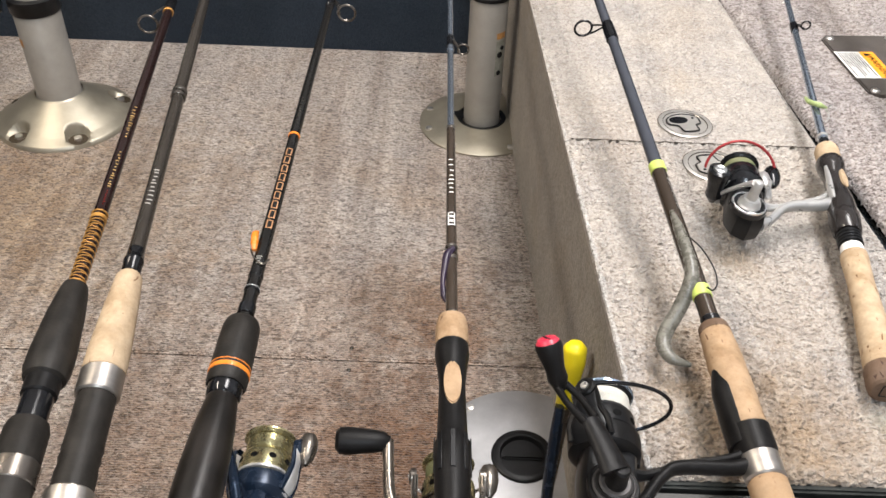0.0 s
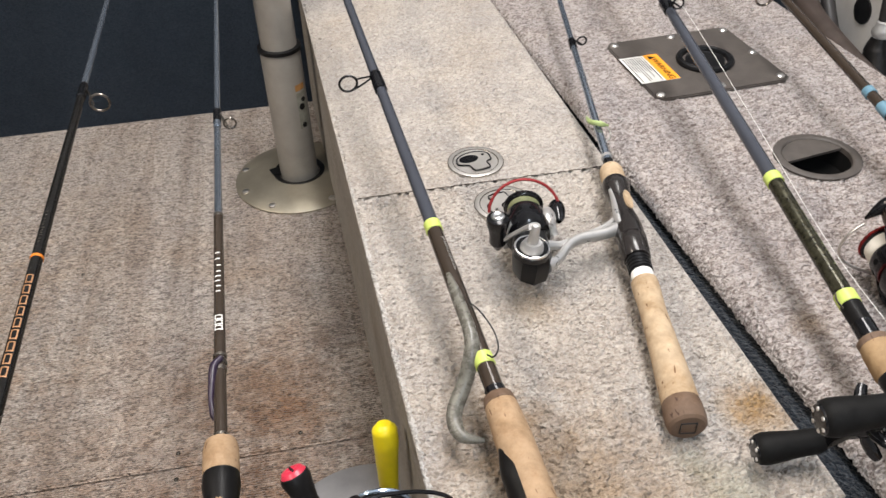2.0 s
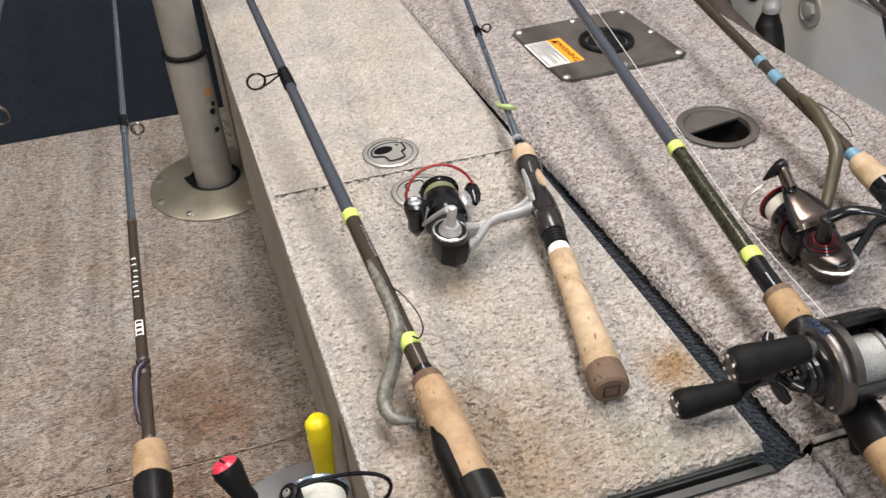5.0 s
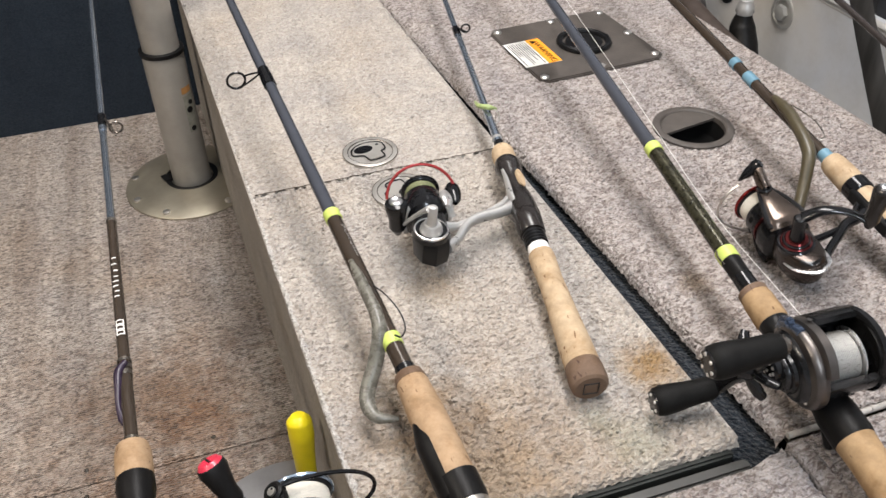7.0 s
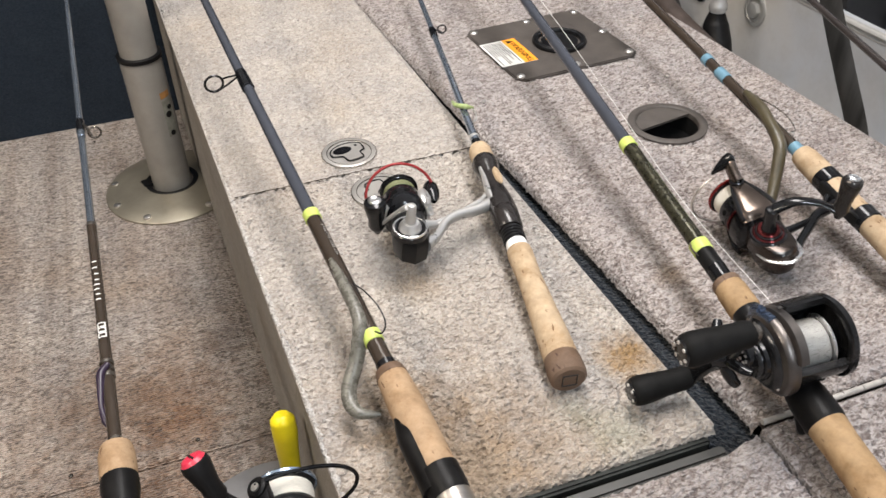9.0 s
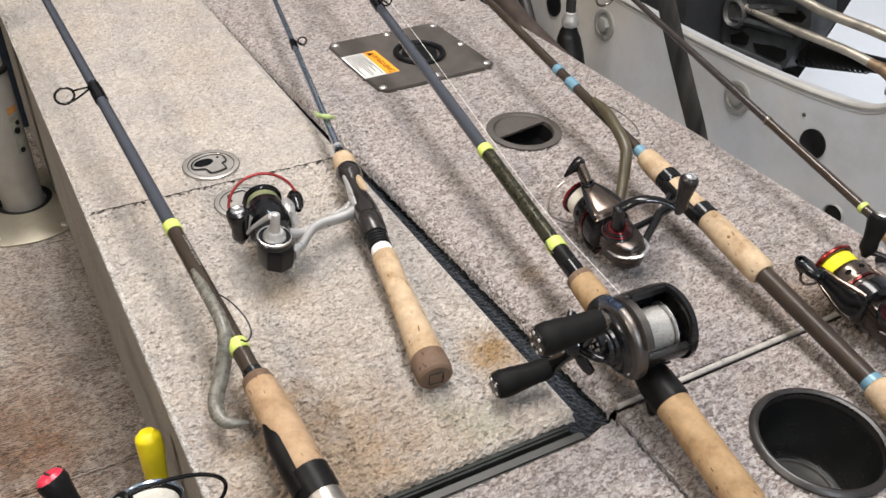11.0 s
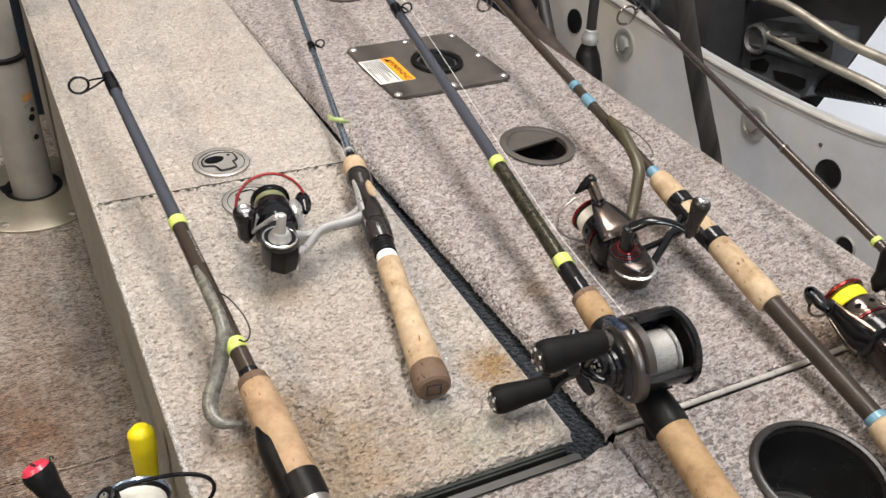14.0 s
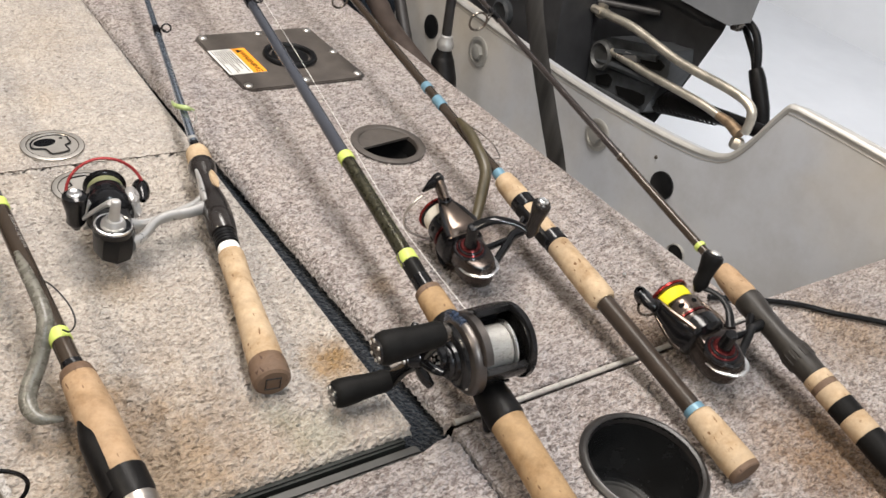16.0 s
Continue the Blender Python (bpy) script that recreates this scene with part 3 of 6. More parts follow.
def flush_latch(x, y, turn, parent):
    """Round stainless slam latch: rim, dished tray, key-shaped pull."""
    m = Matrix.Translation((x, y, DECK)) @ Matrix.Rotation(radians(turn), 4, "Z")
    bm = lathe([(-0.002, 0.032), (0.0012, 0.032), (0.0020, 0.0305), (0.0020, 0.0265), (0.0008, 0.0255), (0.0008, 0.0001)], 36, m @ Y_UP)
    latch = part("latch", bm, LATCH, parent, "round stainless steel flush latch")
    # Thin dark rings draw the shade along both edges of the rim
    for gr, gz in ((0.0260, 0.0016), (0.0316, 0.0012)):
        seam = tube([(gr * math.cos(q), gr * math.sin(q), gz) for q in (radians(10 * i) for i in range(37))], 0.0005, 6, None, 1)
        seam.transform(m)
        part("rim_shade", seam, POCKET, latch)
    pull = [(0.021 * math.cos(a), 0.015 * math.sin(a) + 0.004) for a in (radians(20 + 10 * i) for i in range(15))]
    pull += [(-0.021, 0.0), (-0.010, -0.006), (-0.008, -0.018), (0.010, -0.018), (0.011, -0.006), (0.018, -0.003)]
    rim = smooth_line([Vector((px, py, 0.0022)) for px, py in pull] + [Vector((pull[0][0], pull[0][1], 0.0022))], 3)
    groove = tube(rim, 0.0008, 6, None, 1)
    groove.transform(m)
    part("groove", groove, BLACK, latch)
    ob = prism([(px * 0.93, py * 0.93) for px, py in pull], 0.0008, 0.0026, m)
    part("pull", ob, LATCH, latch, "key-shaped chrome pull")
    bean = [(-0.006 + 0.0115 * math.cos(a), 0.006 + 0.0075 * math.sin(a)) for a in (2 * math.pi * i / 20 for i in range(20))]
    part("finger_hole", prism(bean, 0.0018, 0.0030, m), GLOSS_BLACK, latch)
    part("keyhole", upright([(0.0020, 0.0018), (0.0031, 0.0018)], 10, m @ Vector((0.0125, 0.0085, 0))), BLACK, latch)
    return latch


flush_latch(0.360, 0.943, 12, lid_far)
flush_latch(0.372, 0.856, 192, lid_near)

# dark rail and recess under the near edge of the lid
sill = tagged(thing("lid_sill", "dark metal sill with a channel under the locker lid", "sill"), kind="structure")
part("channel", slab(0.20, 0.535, 0.428, 0.450, 0.30, 0.332, 0.002), BLACK, sill)
part("rail", slab(0.21, 0.523, 0.4275, 0.4378, 0.332, 0.3635, 0.0022), RAIL_GREY, sill, "dull grey metal angle rail")
part("gasket", slab(0.235, 0.519, 0.4445, 0.4525, 0.332, 0.3600, 0.002), GASKET, sill, "dark grey-green rubber gasket")

# gap between locker and deck
gap = [(box_right(0.40) - 0.012, 0.40), (deck_left(0.40) + 0.001, 0.40), (deck_left(1.34) + 0.003, 1.34), (box_right(1.34) - 0.012, 1.34)]
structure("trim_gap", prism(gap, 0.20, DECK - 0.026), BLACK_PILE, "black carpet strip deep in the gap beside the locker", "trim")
# Near-black block added to give the crevice its deep shade
structure("gap_shade", prism([(0.40, 0.40), (0.60, 0.40), (0.56, 1.70), (0.42, 1.70)], 0.15, DECK - 0.060), VOID, "black block standing in for the shade under the gap beside the locker", "bilge")
# rear deck
deck_outline = [(deck_left(0.449) + 0.004, 0.451), (deck_right(0.449), 0.449), (deck_right(1.70), 1.70), (deck_left(1.70) + 0.004, 1.70)]
PULLS = ((0.735, 0.864, 0.0475), (0.676, 1.418, 0.0475))
deck = tagged(thing("deck", "grey-brown flecked carpeted rear deck", "deck"), kind="structure")
panel = part("panel", holed(deck_outline, [(x, y, r - 0.006) for x, y, r in PULLS], DECK - 0.02, DECK - 0.0025), DECK_CARPET, deck)
PH = [(x, y, r - 0.003) for x, y, r in PULLS]
pile_sheet("carpet", lambda y: deck_left(y) - 0.005, deck_right, 0.446, 1.0, DECK, 0.0012, panel, DECK_CARPET, (0.016, 0.008, 0.006, 0), PH, 0.0056, 5)
pile_sheet("carpet", lambda y: deck_left(y) - 0.005, deck_right, 1.0, 1.60, DECK, 0.0019, panel, DECK_CARPET, (0.016, 0.008, 0, 0), PH, 0.0050, 5)
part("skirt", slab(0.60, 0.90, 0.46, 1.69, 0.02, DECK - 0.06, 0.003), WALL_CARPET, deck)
for sx, sy in ((0.584, 1.31), (0.533, 1.247), (0.79, 1.322), (0.854, 1.259), (0.55, 0.997), (0.614, 0.929), (0.70, 0.985), (0.80, 0.97), (0.858, 0.79), (0.865, 1.15), (0.86, 0.55)):
    speck(deck, sx, sy, DECK + 0.0008, 0.0023, STEEL)

# near deck with the cup holder
near = tagged(thing("near_deck", "grey flecked carpeted deck with a round cup holder", "deck"), kind="structure")
CUP = (0.687, 0.338)
near_outline = [(0.5575, -0.25), (1.26, -0.25), (1.26, 0.462), (0.972, 0.462), (0.962, 0.441), (0.5575, 0.436)]
panel = part("panel", holed(near_outline, [(*CUP, 0.049)], DECK - 0.02, DECK - 0.0025), DECK_CARPET, near)
pile_sheet("carpet", lambda y: 0.5575, lambda y: 0.965, 0.12, 0.4365, DECK, 0.0011, panel, DECK_CARPET, (0.003, 0, 0, 0.003), [(*CUP, 0.052)], 0.0058, 7)
pile_sheet("carpet", lambda y: 0.965, lambda y: 1.26, 0.12, 0.462, DECK, 0.0016, panel, DECK_CARPET, (0, 0, 0, 0.006), (), 0.0056, 7)
part("panel", prism([(-1.25, -0.25), (0.5545, -0.25), (0.5535, 0.436), (0.540, 0.4285), (0.520, 0.4255), (0.205, 0.4235), (0.2, 0.33), (-1.25, 0.33)], DECK - 0.02, DECK - 0.004, None, None, 0.003, 2), DECK_CARPET, near, "", 60)
pile_sheet("carpet", lambda y: 0.205, lambda y: 0.5545, 0.20, 0.4262, DECK - 0.001, 0.0013, near, DECK_CARPET, (0, 0.004, 0, 0.005), (), 0.0058, 9)
part("rolled_edge", tube([(0.5660, 0.432, DECK - 0.005), (0.5670, 0.30, DECK - 0.005), (0.569, 0.10, DECK - 0.005), (0.573, -0.2, DECK - 0.005)], 0.0070, 10), DECK_CARPET, near)
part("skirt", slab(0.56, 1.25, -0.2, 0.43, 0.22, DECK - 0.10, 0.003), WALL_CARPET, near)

hinge = tagged(thing("piano_hinge", "long painted metal piano hinge between deck panels", "hinge"), kind="structure")
hx, step = 0.560, 0.0195
while hx < 0.955:
    hy = 0.4405 + 0.012 * (hx - 0.56)
    part("knuckle", lathe([(-step / 2 + 0.0003, 0.0026), (step / 2 - 0.0003, 0.0026)], 10, Matrix.Translation((hx + step / 2, hy, DECK - 0.0005)) @ Matrix.Rotation(radians(-90), 4, "Z")), HINGE_PAINT, hinge)
    hx += step


def cup_holder(x, y):
    t = thing("cup_holder", "black plastic cup holder sunk in the carpeted deck", "cup holder", Matrix.Translation((x, y, DECK)))
    part("rim", upright([(0.0, 0.049), (0.0, 0.0560), (0.0025, 0.0565), (0.0050, 0.0545), (0.0058, 0.052), (0.0045, 0.0495), (0.0, 0.0485), (-0.002, 0.0485)], 56, caps=False), CUP_RIM, t)
    part("cup", upright([(0.004, 0.0492), (-0.01, 0.048), (-0.060, 0.0435), (-0.065, 0.040), (-0.0655, 0.0)], 48, caps=False), CUP_BLACK, t, "deep black cup with dust in it")
    part("step", upright([(-0.0650, 0.034), (-0.0620, 0.033), (-0.0620, 0.031), (-0.064, 0.030), (-0.064, 0.0)], 40, caps=False), CUP_DUST, t)
    return t


cup_holder(*CUP)


def deck_pull(x, y, r, turn):
    """Round finger pull: flat rim, dished cup, half-moon lip."""
    t = thing("hatch_pull", "round black plastic hatch finger pull", "hatch pull", Matrix.Translation((x, y, DECK)) @ Matrix.Rotation(radians(turn), 4, "Z"), "hatch pulls in the deck")
    part("rim", upright([(0.0, r), (0.0022, r), (0.0034, r - 0.0025), (0.0034, r - 0.008), (0.0018, r - 0.010), (-0.004, r - 0.0105)], 44, caps=False), PLATE, t)
    part("cup", upright([(-0.002, r - 0.0100), (-0.022, r - 0.014), (-0.026, r - 0.020), (-0.026, 0.0)], 40, caps=False), VOID, t)
    k = r - 0.0105
    moon = [(k * math.cos(a), k * math.sin(a)) for a in (radians(6 + 168 * i / 24) for i in range(25))]
    part("lip", prism(moon, -0.0015, 0.0015), PLATE, t)
    return t


deck_pull(*PULLS[0], 10)
deck_pull(*PULLS[1], 10)


def plate_at():
    t = thing("access_plate", "dark grey plastic access plate screwed to the deck", "access plate", Matrix.Translation((0.700, 1.116, DECK)) @ Matrix.Rotation(radians(2.5), 4, "Z"))
    part("plate", prism([(-0.092, -0.076), (-0.082, -0.0865), (0.084, -0.0835), (0.095, -0.073), (0.089, 0.080), (0.080, 0.088), (-0.088, 0.084), (-0.096, 0.074)], 0.0, 0.0036, None, None, 0.0015), PLATE, t)
    for sx, sy in ((-0.084, -0.076), (0.0, -0.075), (0.084, -0.072), (0.084, 0.0), (0.080, 0.076), (0.0, 0.076), (-0.086, 0.072)):
        part("screw", upright([(0.003, 0.0058), (0.005, 0.0055), (0.0064, 0.0035), (0.0066, 0.0)], 14, (sx, sy, 0), None, False), STEEL, t)
    ring = tube([(0.012 + 0.034 * math.cos(a), -0.004 + 0.034 * math.sin(a), 0.006) for a in (radians(30 * i) for i in range(12))] + [(0.046, -0.004, 0.006)], 0.0045, 8, None, 3)
    part("ring_pull", ring, BLACK, t)
    part("hub", upright([(0.003, 0.026), (0.006, 0.026), (0.004, 0.020), (0.004, 0.0)], 28, (0.012, -0.004, 0), None, False), BLACK, t)
    return t


plate_at()


def bars(parent, m, x0, x1, y0, y1, rows, material, seed=1, fill=0.55, name="text_line"):
    """Rows of print too small to read, as thin bars."""
    rnd = random.Random(seed)
    bm = bmesh.new()
    h = (y1 - y0) / rows
    for i in range(rows):
        yb = y0 + h * i + h * (1 - fill) / 2
        end = x1 - (x1 - x0) * rnd.choice((0, 0, 0.05, 0.15, 0.4))
        vs = [bm.verts.new(m @ Vector(v)) for v in ((x0, yb, 0), (end, yb, 0), (end, yb + h * fill, 0), (x0, yb + h * fill, 0))]
        bm.faces.new(vs)
    return part(name, bm, material, parent)


def words(text, size, m, material, parent, name="lettering"):
    cu = bpy.data.curves.new(name, "FONT")
    cu.body, cu.size, cu.extrude, cu.align_x, cu.align_y = text, size, 0.0002, "CENTER", "CENTER"
    tmp = bpy.data.objects.new(name, cu)
    scene.collection.objects.link(tmp)
    me = bpy.data.meshes.new_from_object(tmp.evaluated_get(bpy.context.evaluated_depsgraph_get()))
    bpy.data.objects.remove(tmp)
    me.transform(m)
    me.materials.append(material)
    ob = new(name, me)
    ob.parent = parent
    return ob


def warning_label():
    t = thing("warning_label", "white and orange warning label stuck on the access plate", "label", Matrix.Translation((0.632, 1.108, DECK + 0.0037)) @ Matrix.Rotation(radians(-86.5), 4, "Z"))
    part("paper", slab(-0.037, 0.037, -0.027, 0.027, 0, 0.0004, 0), WHITE, t)
    part("band", slab(-0.037, 0.037, 0.007, 0.027, 0.0004, 0.0007, 0), LABEL_ORANGE, t, "orange band with black lettering")
    words("WARNING", 0.0125, Matrix.Translation((0.006, 0.017, 0.0009)), BLACK, t)
    tri = [(-0.033, 0.0115), (-0.023, 0.0115), (-0.028, 0.0225)]
    part("triangle", prism(tri, 0.0007, 0.0009), BLACK, t)
    bars(t, Matrix.Translation((0, 0, 0.0007)), -0.034, 0.034, -0.025, 0.005, 9, GUNMETAL, 3, 0.4)
    return t


warning_label()


# ---- pedestals ----
def pedestal_tall():
    t = thing("seat_pedestal", "grey metal seat pedestal on a round plate beside the locker", "seat pedestal", Matrix.Translation((0.146, 1.432, FLOOR)), "seat pedestals")
    base = part("base_plate", upright([(0.0, 0.113), (0.003, 0.113), (0.0045, 0.111), (0.011, 0.080), (0.014, 0.050), (0.0145, 0.043), (-0.03, 0.0425)], 64, caps=False), ALU, t, "satin cast base plate")
    for a in (160, 200, 240, 100, 300):
        x, y = 0.101 * math.cos(radians(a)), 0.101 * math.sin(radians(a))
        part("screw", upright([(0.005, 0.0065), (0.0085, 0.006), (0.0095, 0.003), (0.0095, 0.0)], 14, (x, y, 0), None, False), STEEL, base)
    part("lower_tube", upright([(-0.02, 0.0325), (0.242, 0.0322), (0.245, 0.0317), (0.2465, 0.028)], 40), POST_PAINT, t)
    part("collar", upright([(0.2455, 0.033), (0.246, 0.0345), (0.252, 0.0345), (0.253, 0.030)], 40), BLACK, t)
    part("upper_tube", upright([(0.245, 0.0285), (0.75, 0.028)], 36), POST_PAINT, t)
    part("socket", upright([(0.0146, 0.045), (0.0152, 0.0445), (0.013, 0.036)], 40, caps=False), BLACK, t)
    lug = [(-0.052, 0.012), (-0.036, 0.018), (-0.030, -0.004), (-0.046, -0.006)]
    part("notch", prism(lug, 0.012, 0.0162), BLACK, t)
    # curved sticker: orange strip above print
    for z0, z1, mat, nm in ((0.181, 0.192, STICKER_RUST, "sticker_band"), (0.112, 0.177, STICKER_GREY, "sticker")):
        bm = bmesh.new()
        strip = [[bm.verts.new((0.0328 * math.cos(a), 0.0328 * math.sin(a), z)) for z in (z0, z1)] for a in (radians(-62 + 7 * i) for i in range(6))]
        for p, q in zip(strip, strip[1:]):
            bm.faces.new((p[0], q[0], q[1], p[1]))
        part(nm, bm, mat, t)
    for z, r, a in ((0.152, 0.0055, -48), (0.118, 0.0045, -48), (0.164, 0.004, -40)):
        x, y = 0.0328 * math.cos(radians(a)), 0.0328 * math.sin(radians(a))
        part("hole", lathe([(-0.0012, r), (0.0012, r)], 12, basis((x, y, z), (x, y, 0))), BLACK, t)
    return t


pedestal_tall()


def pedestal_cone():
    t = thing("seat_pedestal", "pale grey seat pedestal with a flared cast base", "seat pedestal", Matrix.Translation((-0.606, 1.398, FLOOR)), "seat pedestals")
    prof = ((0.0405, 0.055), (0.043, 0.0525), (0.058, 0.0435), (0.078, 0.031), (0.100, 0.0165), (0.116, 0.008), (0.118, 0.004), (0.117, 0.0))
    spots = [(0.0985 * math.cos(radians(a)), 0.0985 * math.sin(radians(a))) for a in (240, 302, 32, 106, 160)]
    bm = bmesh.new()
    rings = []
    radii = sorted({r for r, _ in prof[:-2]} | {0.0405 + 0.00125 * i for i in range(60)})
    for r in radii:
        h = float(np.interp(r, [p[0] for p in prof[:-2]], [p[1] for p in prof[:-2]]))
        ring = []
        for i in range(160):
            a = 2 * math.pi * i / 160
            x, y = r * math.cos(a), r * math.sin(a)
            away = min(math.hypot(x - px, y - py) for px, py in spots)
            sunk = min(1, max(0, (0.0200 - away) / 0.0025))
            ring.append(bm.verts.new((x, y, h + (min(h, 0.0075) - h) * sunk)))
        rings.append(ring)
    rings.append([bm.verts.new((0.118 * math.cos(2 * math.pi * i / 160), 0.118 * math.sin(2 * math.pi * i / 160), 0.0)) for i in range(160)])
    for p, q in zip(rings, rings[1:]):
        for i in range(160):
            j = (i + 1) % 160
            bm.faces.new((p[i], q[i], q[j], p[j]))
    base = part("base", bm, ALU, t, "shiny flared aluminium base", 50)
    for x, y in spots:
        part("pocket_floor", upright([(0.006, 0.0175), (0.0082, 0.0170), (0.0082, 0.0)], 18, (x, y, 0), None, False), POCKET, base)
        part("bolt", upright([(0.007, 0.007), (0.0125, 0.0068), (0.0135, 0.004), (0.0135, 0.0)], 8, (x, y, 0), None, False), STEEL, base)
    part("tube", upright([(0.050, 0.0390), (0.056, 0.0375), (0.204, 0.0375), (0.207, 0.036)], 44), POST_PAINT, t, "pale grey painted tube")
    part("collar", upright([(0.206, 0.039), (0.209, 0.0405), (0.231, 0.0405), (0.234, 0.036)], 44), BLACK, t)
    part("upper_tube", upright([(0.23, 0.033), (0.75, 0.033)], 32), POST_PAINT, t)
    part("knob", lathe([(0.0, 0.012), (0.03, 0.014), (0.035, 0.010)], 16, basis((-0.045, -0.02, 0.221), (-0.9, -0.3, 0.1))), BLACK, t)
    bm = bmesh.new()
    strip = [[bm.verts.new((0.0378 * math.cos(a), 0.0378 * math.sin(a), z)) for z in (0.150, 0.164)] for a in (radians(205 + 7 * i) for i in range(5))]
    for p, q in zip(strip, strip[1:]):
        bm.faces.new((p[0], q[0], q[1], p[1]))
    part("sticker_band", bm, STICKER_RUST, t)
    return t


pedestal_cone()


def socket_plate():
    t = thing("pedestal_socket", "round metal floor socket plate with a black plug", "floor socket", Matrix.Translation((0.182, 0.681, FLOOR)))
    part("plate", upright([(0.0, 0.104), (0.003, 0.104), (0.0045, 0.101), (0.008, 0.06), (0.008, 0.037), (0.004, 0.036)], 60), SOCKET, t)
    part("plug", upright([(0.004, 0.036), (0.011, 0.036), (0.0125, 0.0335), (0.0120, 0.027), (0.006, 0.025), (0.006, 0.0)], 44, caps=False), BLACK, t)
    part("grip", slab(-0.024, 0.024, -0.004, 0.004, 0.005, 0.010, 0.002), BLACK, t)
    for a in (130, 180, 230):
        part("screw", upright([(0.004, 0.005), (0.0075, 0.0045), (0.0082, 0.0)], 12, (0.094 * math.cos(radians(a)), 0.094 * math.sin(radians(a)), 0), None, False), STEEL, t)
    return t


socket_plate()


# ---- transom, hoses and motor ----
TX = 1.26
RIM = [(-0.25, 0.476), (0.30, 0.476), (0.53, 0.475), (0.655, 0.4705), (0.674, 0.4685), (0.681, 0.4665), (0.687, 0.455), (0.697, 0.433), (0.712, 0.395), (0.735, 0.357), (0.77, 0.338), (0.82, 0.327), (0.90, 0.316), (1.05, 0.303), (1.25, 0.297), (1.70, 0.295)]


def transom():
    t = tagged(thing("transom", "grey painted aluminium transom with a dipped, capped rim", "transom"), kind="structure")
    line = smooth_line([Vector((TX, y, z)) for y, z in RIM], 3)
    bm = bmesh.new()
    cols = []
    for p in line:
        cols.append([bm.verts.new((TX + dx, p.y, z)) for dx, z in ((0, -0.1), (0, p.z), (0.03, p.z), (0.03, -0.1))])
    for a, b in zip(cols, cols[1:]):
        for i in range(4):
            bm.faces.new((a[i], a[(i + 1) % 4], b[(i + 1) % 4], b[i]))
    bmesh.ops.recalc_face_normals(bm, faces=bm.faces)
    part("wall", bm, HULL, t, "", 70)
    part("cap", tube([Vector((TX + 0.004, p.y, p.z + 0.001)) for p in line], 0.0070, 10, None, 1, 0.8), CAP_METAL, t, "lighter rolled metal cap along the rim")
    part("cap_seam", tube([Vector((TX, p.y, p.z - 0.0085)) for p in line], 0.0008, 6, None, 1), POST_PAINT, t)
    for y, z, r in ((1.368, 0.232, 0.031), (0.995, 0.248, 0.029)):
        w = part("washer", lathe([(0, r), (0.0025, r), (0.0040, r * 0.92), (0.0040, r * 0.78), (0.0015, r * 0.70), (0.0015, r * 0.4)], 28, basis((TX, y, z), (-1, 0, 0))), ALU_PAINT, t)
        part("bolt", lathe([(0.001, r * 0.50), (0.009, r * 0.48), (0.011, r * 0.34), (0.011, 0.0)], 6, basis((TX, y, z), (-1, 0, 0)), None, False), ALU_PAINT, w)
    for y, z, r in ((1.545, 0.209, 0.026), (0.828, 0.247, 0.024)):
        part("plug", lathe([(0, r), (0.003, r), (0.0045, r * 0.85), (0.005, 0.0)], 28, basis((TX, y, z), (-1, 0, 0)), None, False), BLACK, t)
    d = part("drain", lathe([(0, 0.019), (0.003, 0.019), (0.004, 0.0175), (0.002, 0.016), (-0.02, 0.015)], 28, basis((TX, 0.752, 0.160), (-1, 0, 0)), None, False), ALU_PAINT, t, "pale ringed drain opening")
    part("drain_bore", lathe([(0.0015, 0.016), (0.002, 0.0)], 24, basis((TX, 0.752, 0.160), (-1, 0, 0)), None, False), BLACK, d)
    for y, z in ((0.86, 0.282),):
        part("rivet", lathe([(0, 0.0035), (0.0015, 0.003), (0.002, 0.0)], 10, basis((TX, y, z), (-1, 0, 0)), None, False), GUNMETAL, t)
    return t


transom()
structure("well_floor", slab(0.90, TX, 0.44, 1.70, -0.02, 0.0, 0.002), HULL, "grey painted bottom of the splash well", "well")


def hose(name, pts, r, mat, label, category="hose", n=12):
    return tagged(link_mesh(name, tube(pts, r, n), mat), label, category)


hose("fuel_hose", [(1.13, 1.70, 0.30), (1.12, 1.557, 0.262), (1.10, 1.46, 0.246), (1.09, 1.31, 0.228), (1.08, 1.18, 0.222), (1.06, 1.05, 0.21), (1.03, 0.85, 0.14), (1.02, 0.7, 0.03)], 0.021, HOSE_BROWN, "thick dark brown rubber hose along the splash well")
hose("vent_hose", [(1.20, 1.70, 0.33), (1.19, 1.60, 0.275), (1.17, 1.50, 0.20), (1.15, 1.38, 0.12), (1.13, 1.2, 0.02)], 0.013, HOSE, "black corrugated hose beside the transom")
primer = thing("primer_bulb", "black rubber fuel primer bulb on a thin hose", "primer bulb")
part("bulb", tube([(1.15, 1.338, 0.262), (1.15, 1.336, 0.235), (1.148, 1.320, 0.205), (1.145, 1.295, 0.175), (1.14, 1.27, 0.14)], [0.012, 0.023, 0.026, 0.022, 0.010], 16), RUBBER, primer)
part("fitting", lathe([(0, 0.014), (0.006, 0.017), (0.014, 0.016), (0.020, 0.0125), (0.026, 0.012), (0.028, 0.009)], 16, basis((1.15, 1.338, 0.258), (0, 0.05, 1))), SILVER, primer, "pale metal hose fitting")
part("hose", tube([(1.15, 1.34, 0.28), (1.15, 1.348, 0.34), (1.155, 1.36, 0.42), (1.17, 1.40, 0.52)], 0.0095, 10), HOSE, primer)

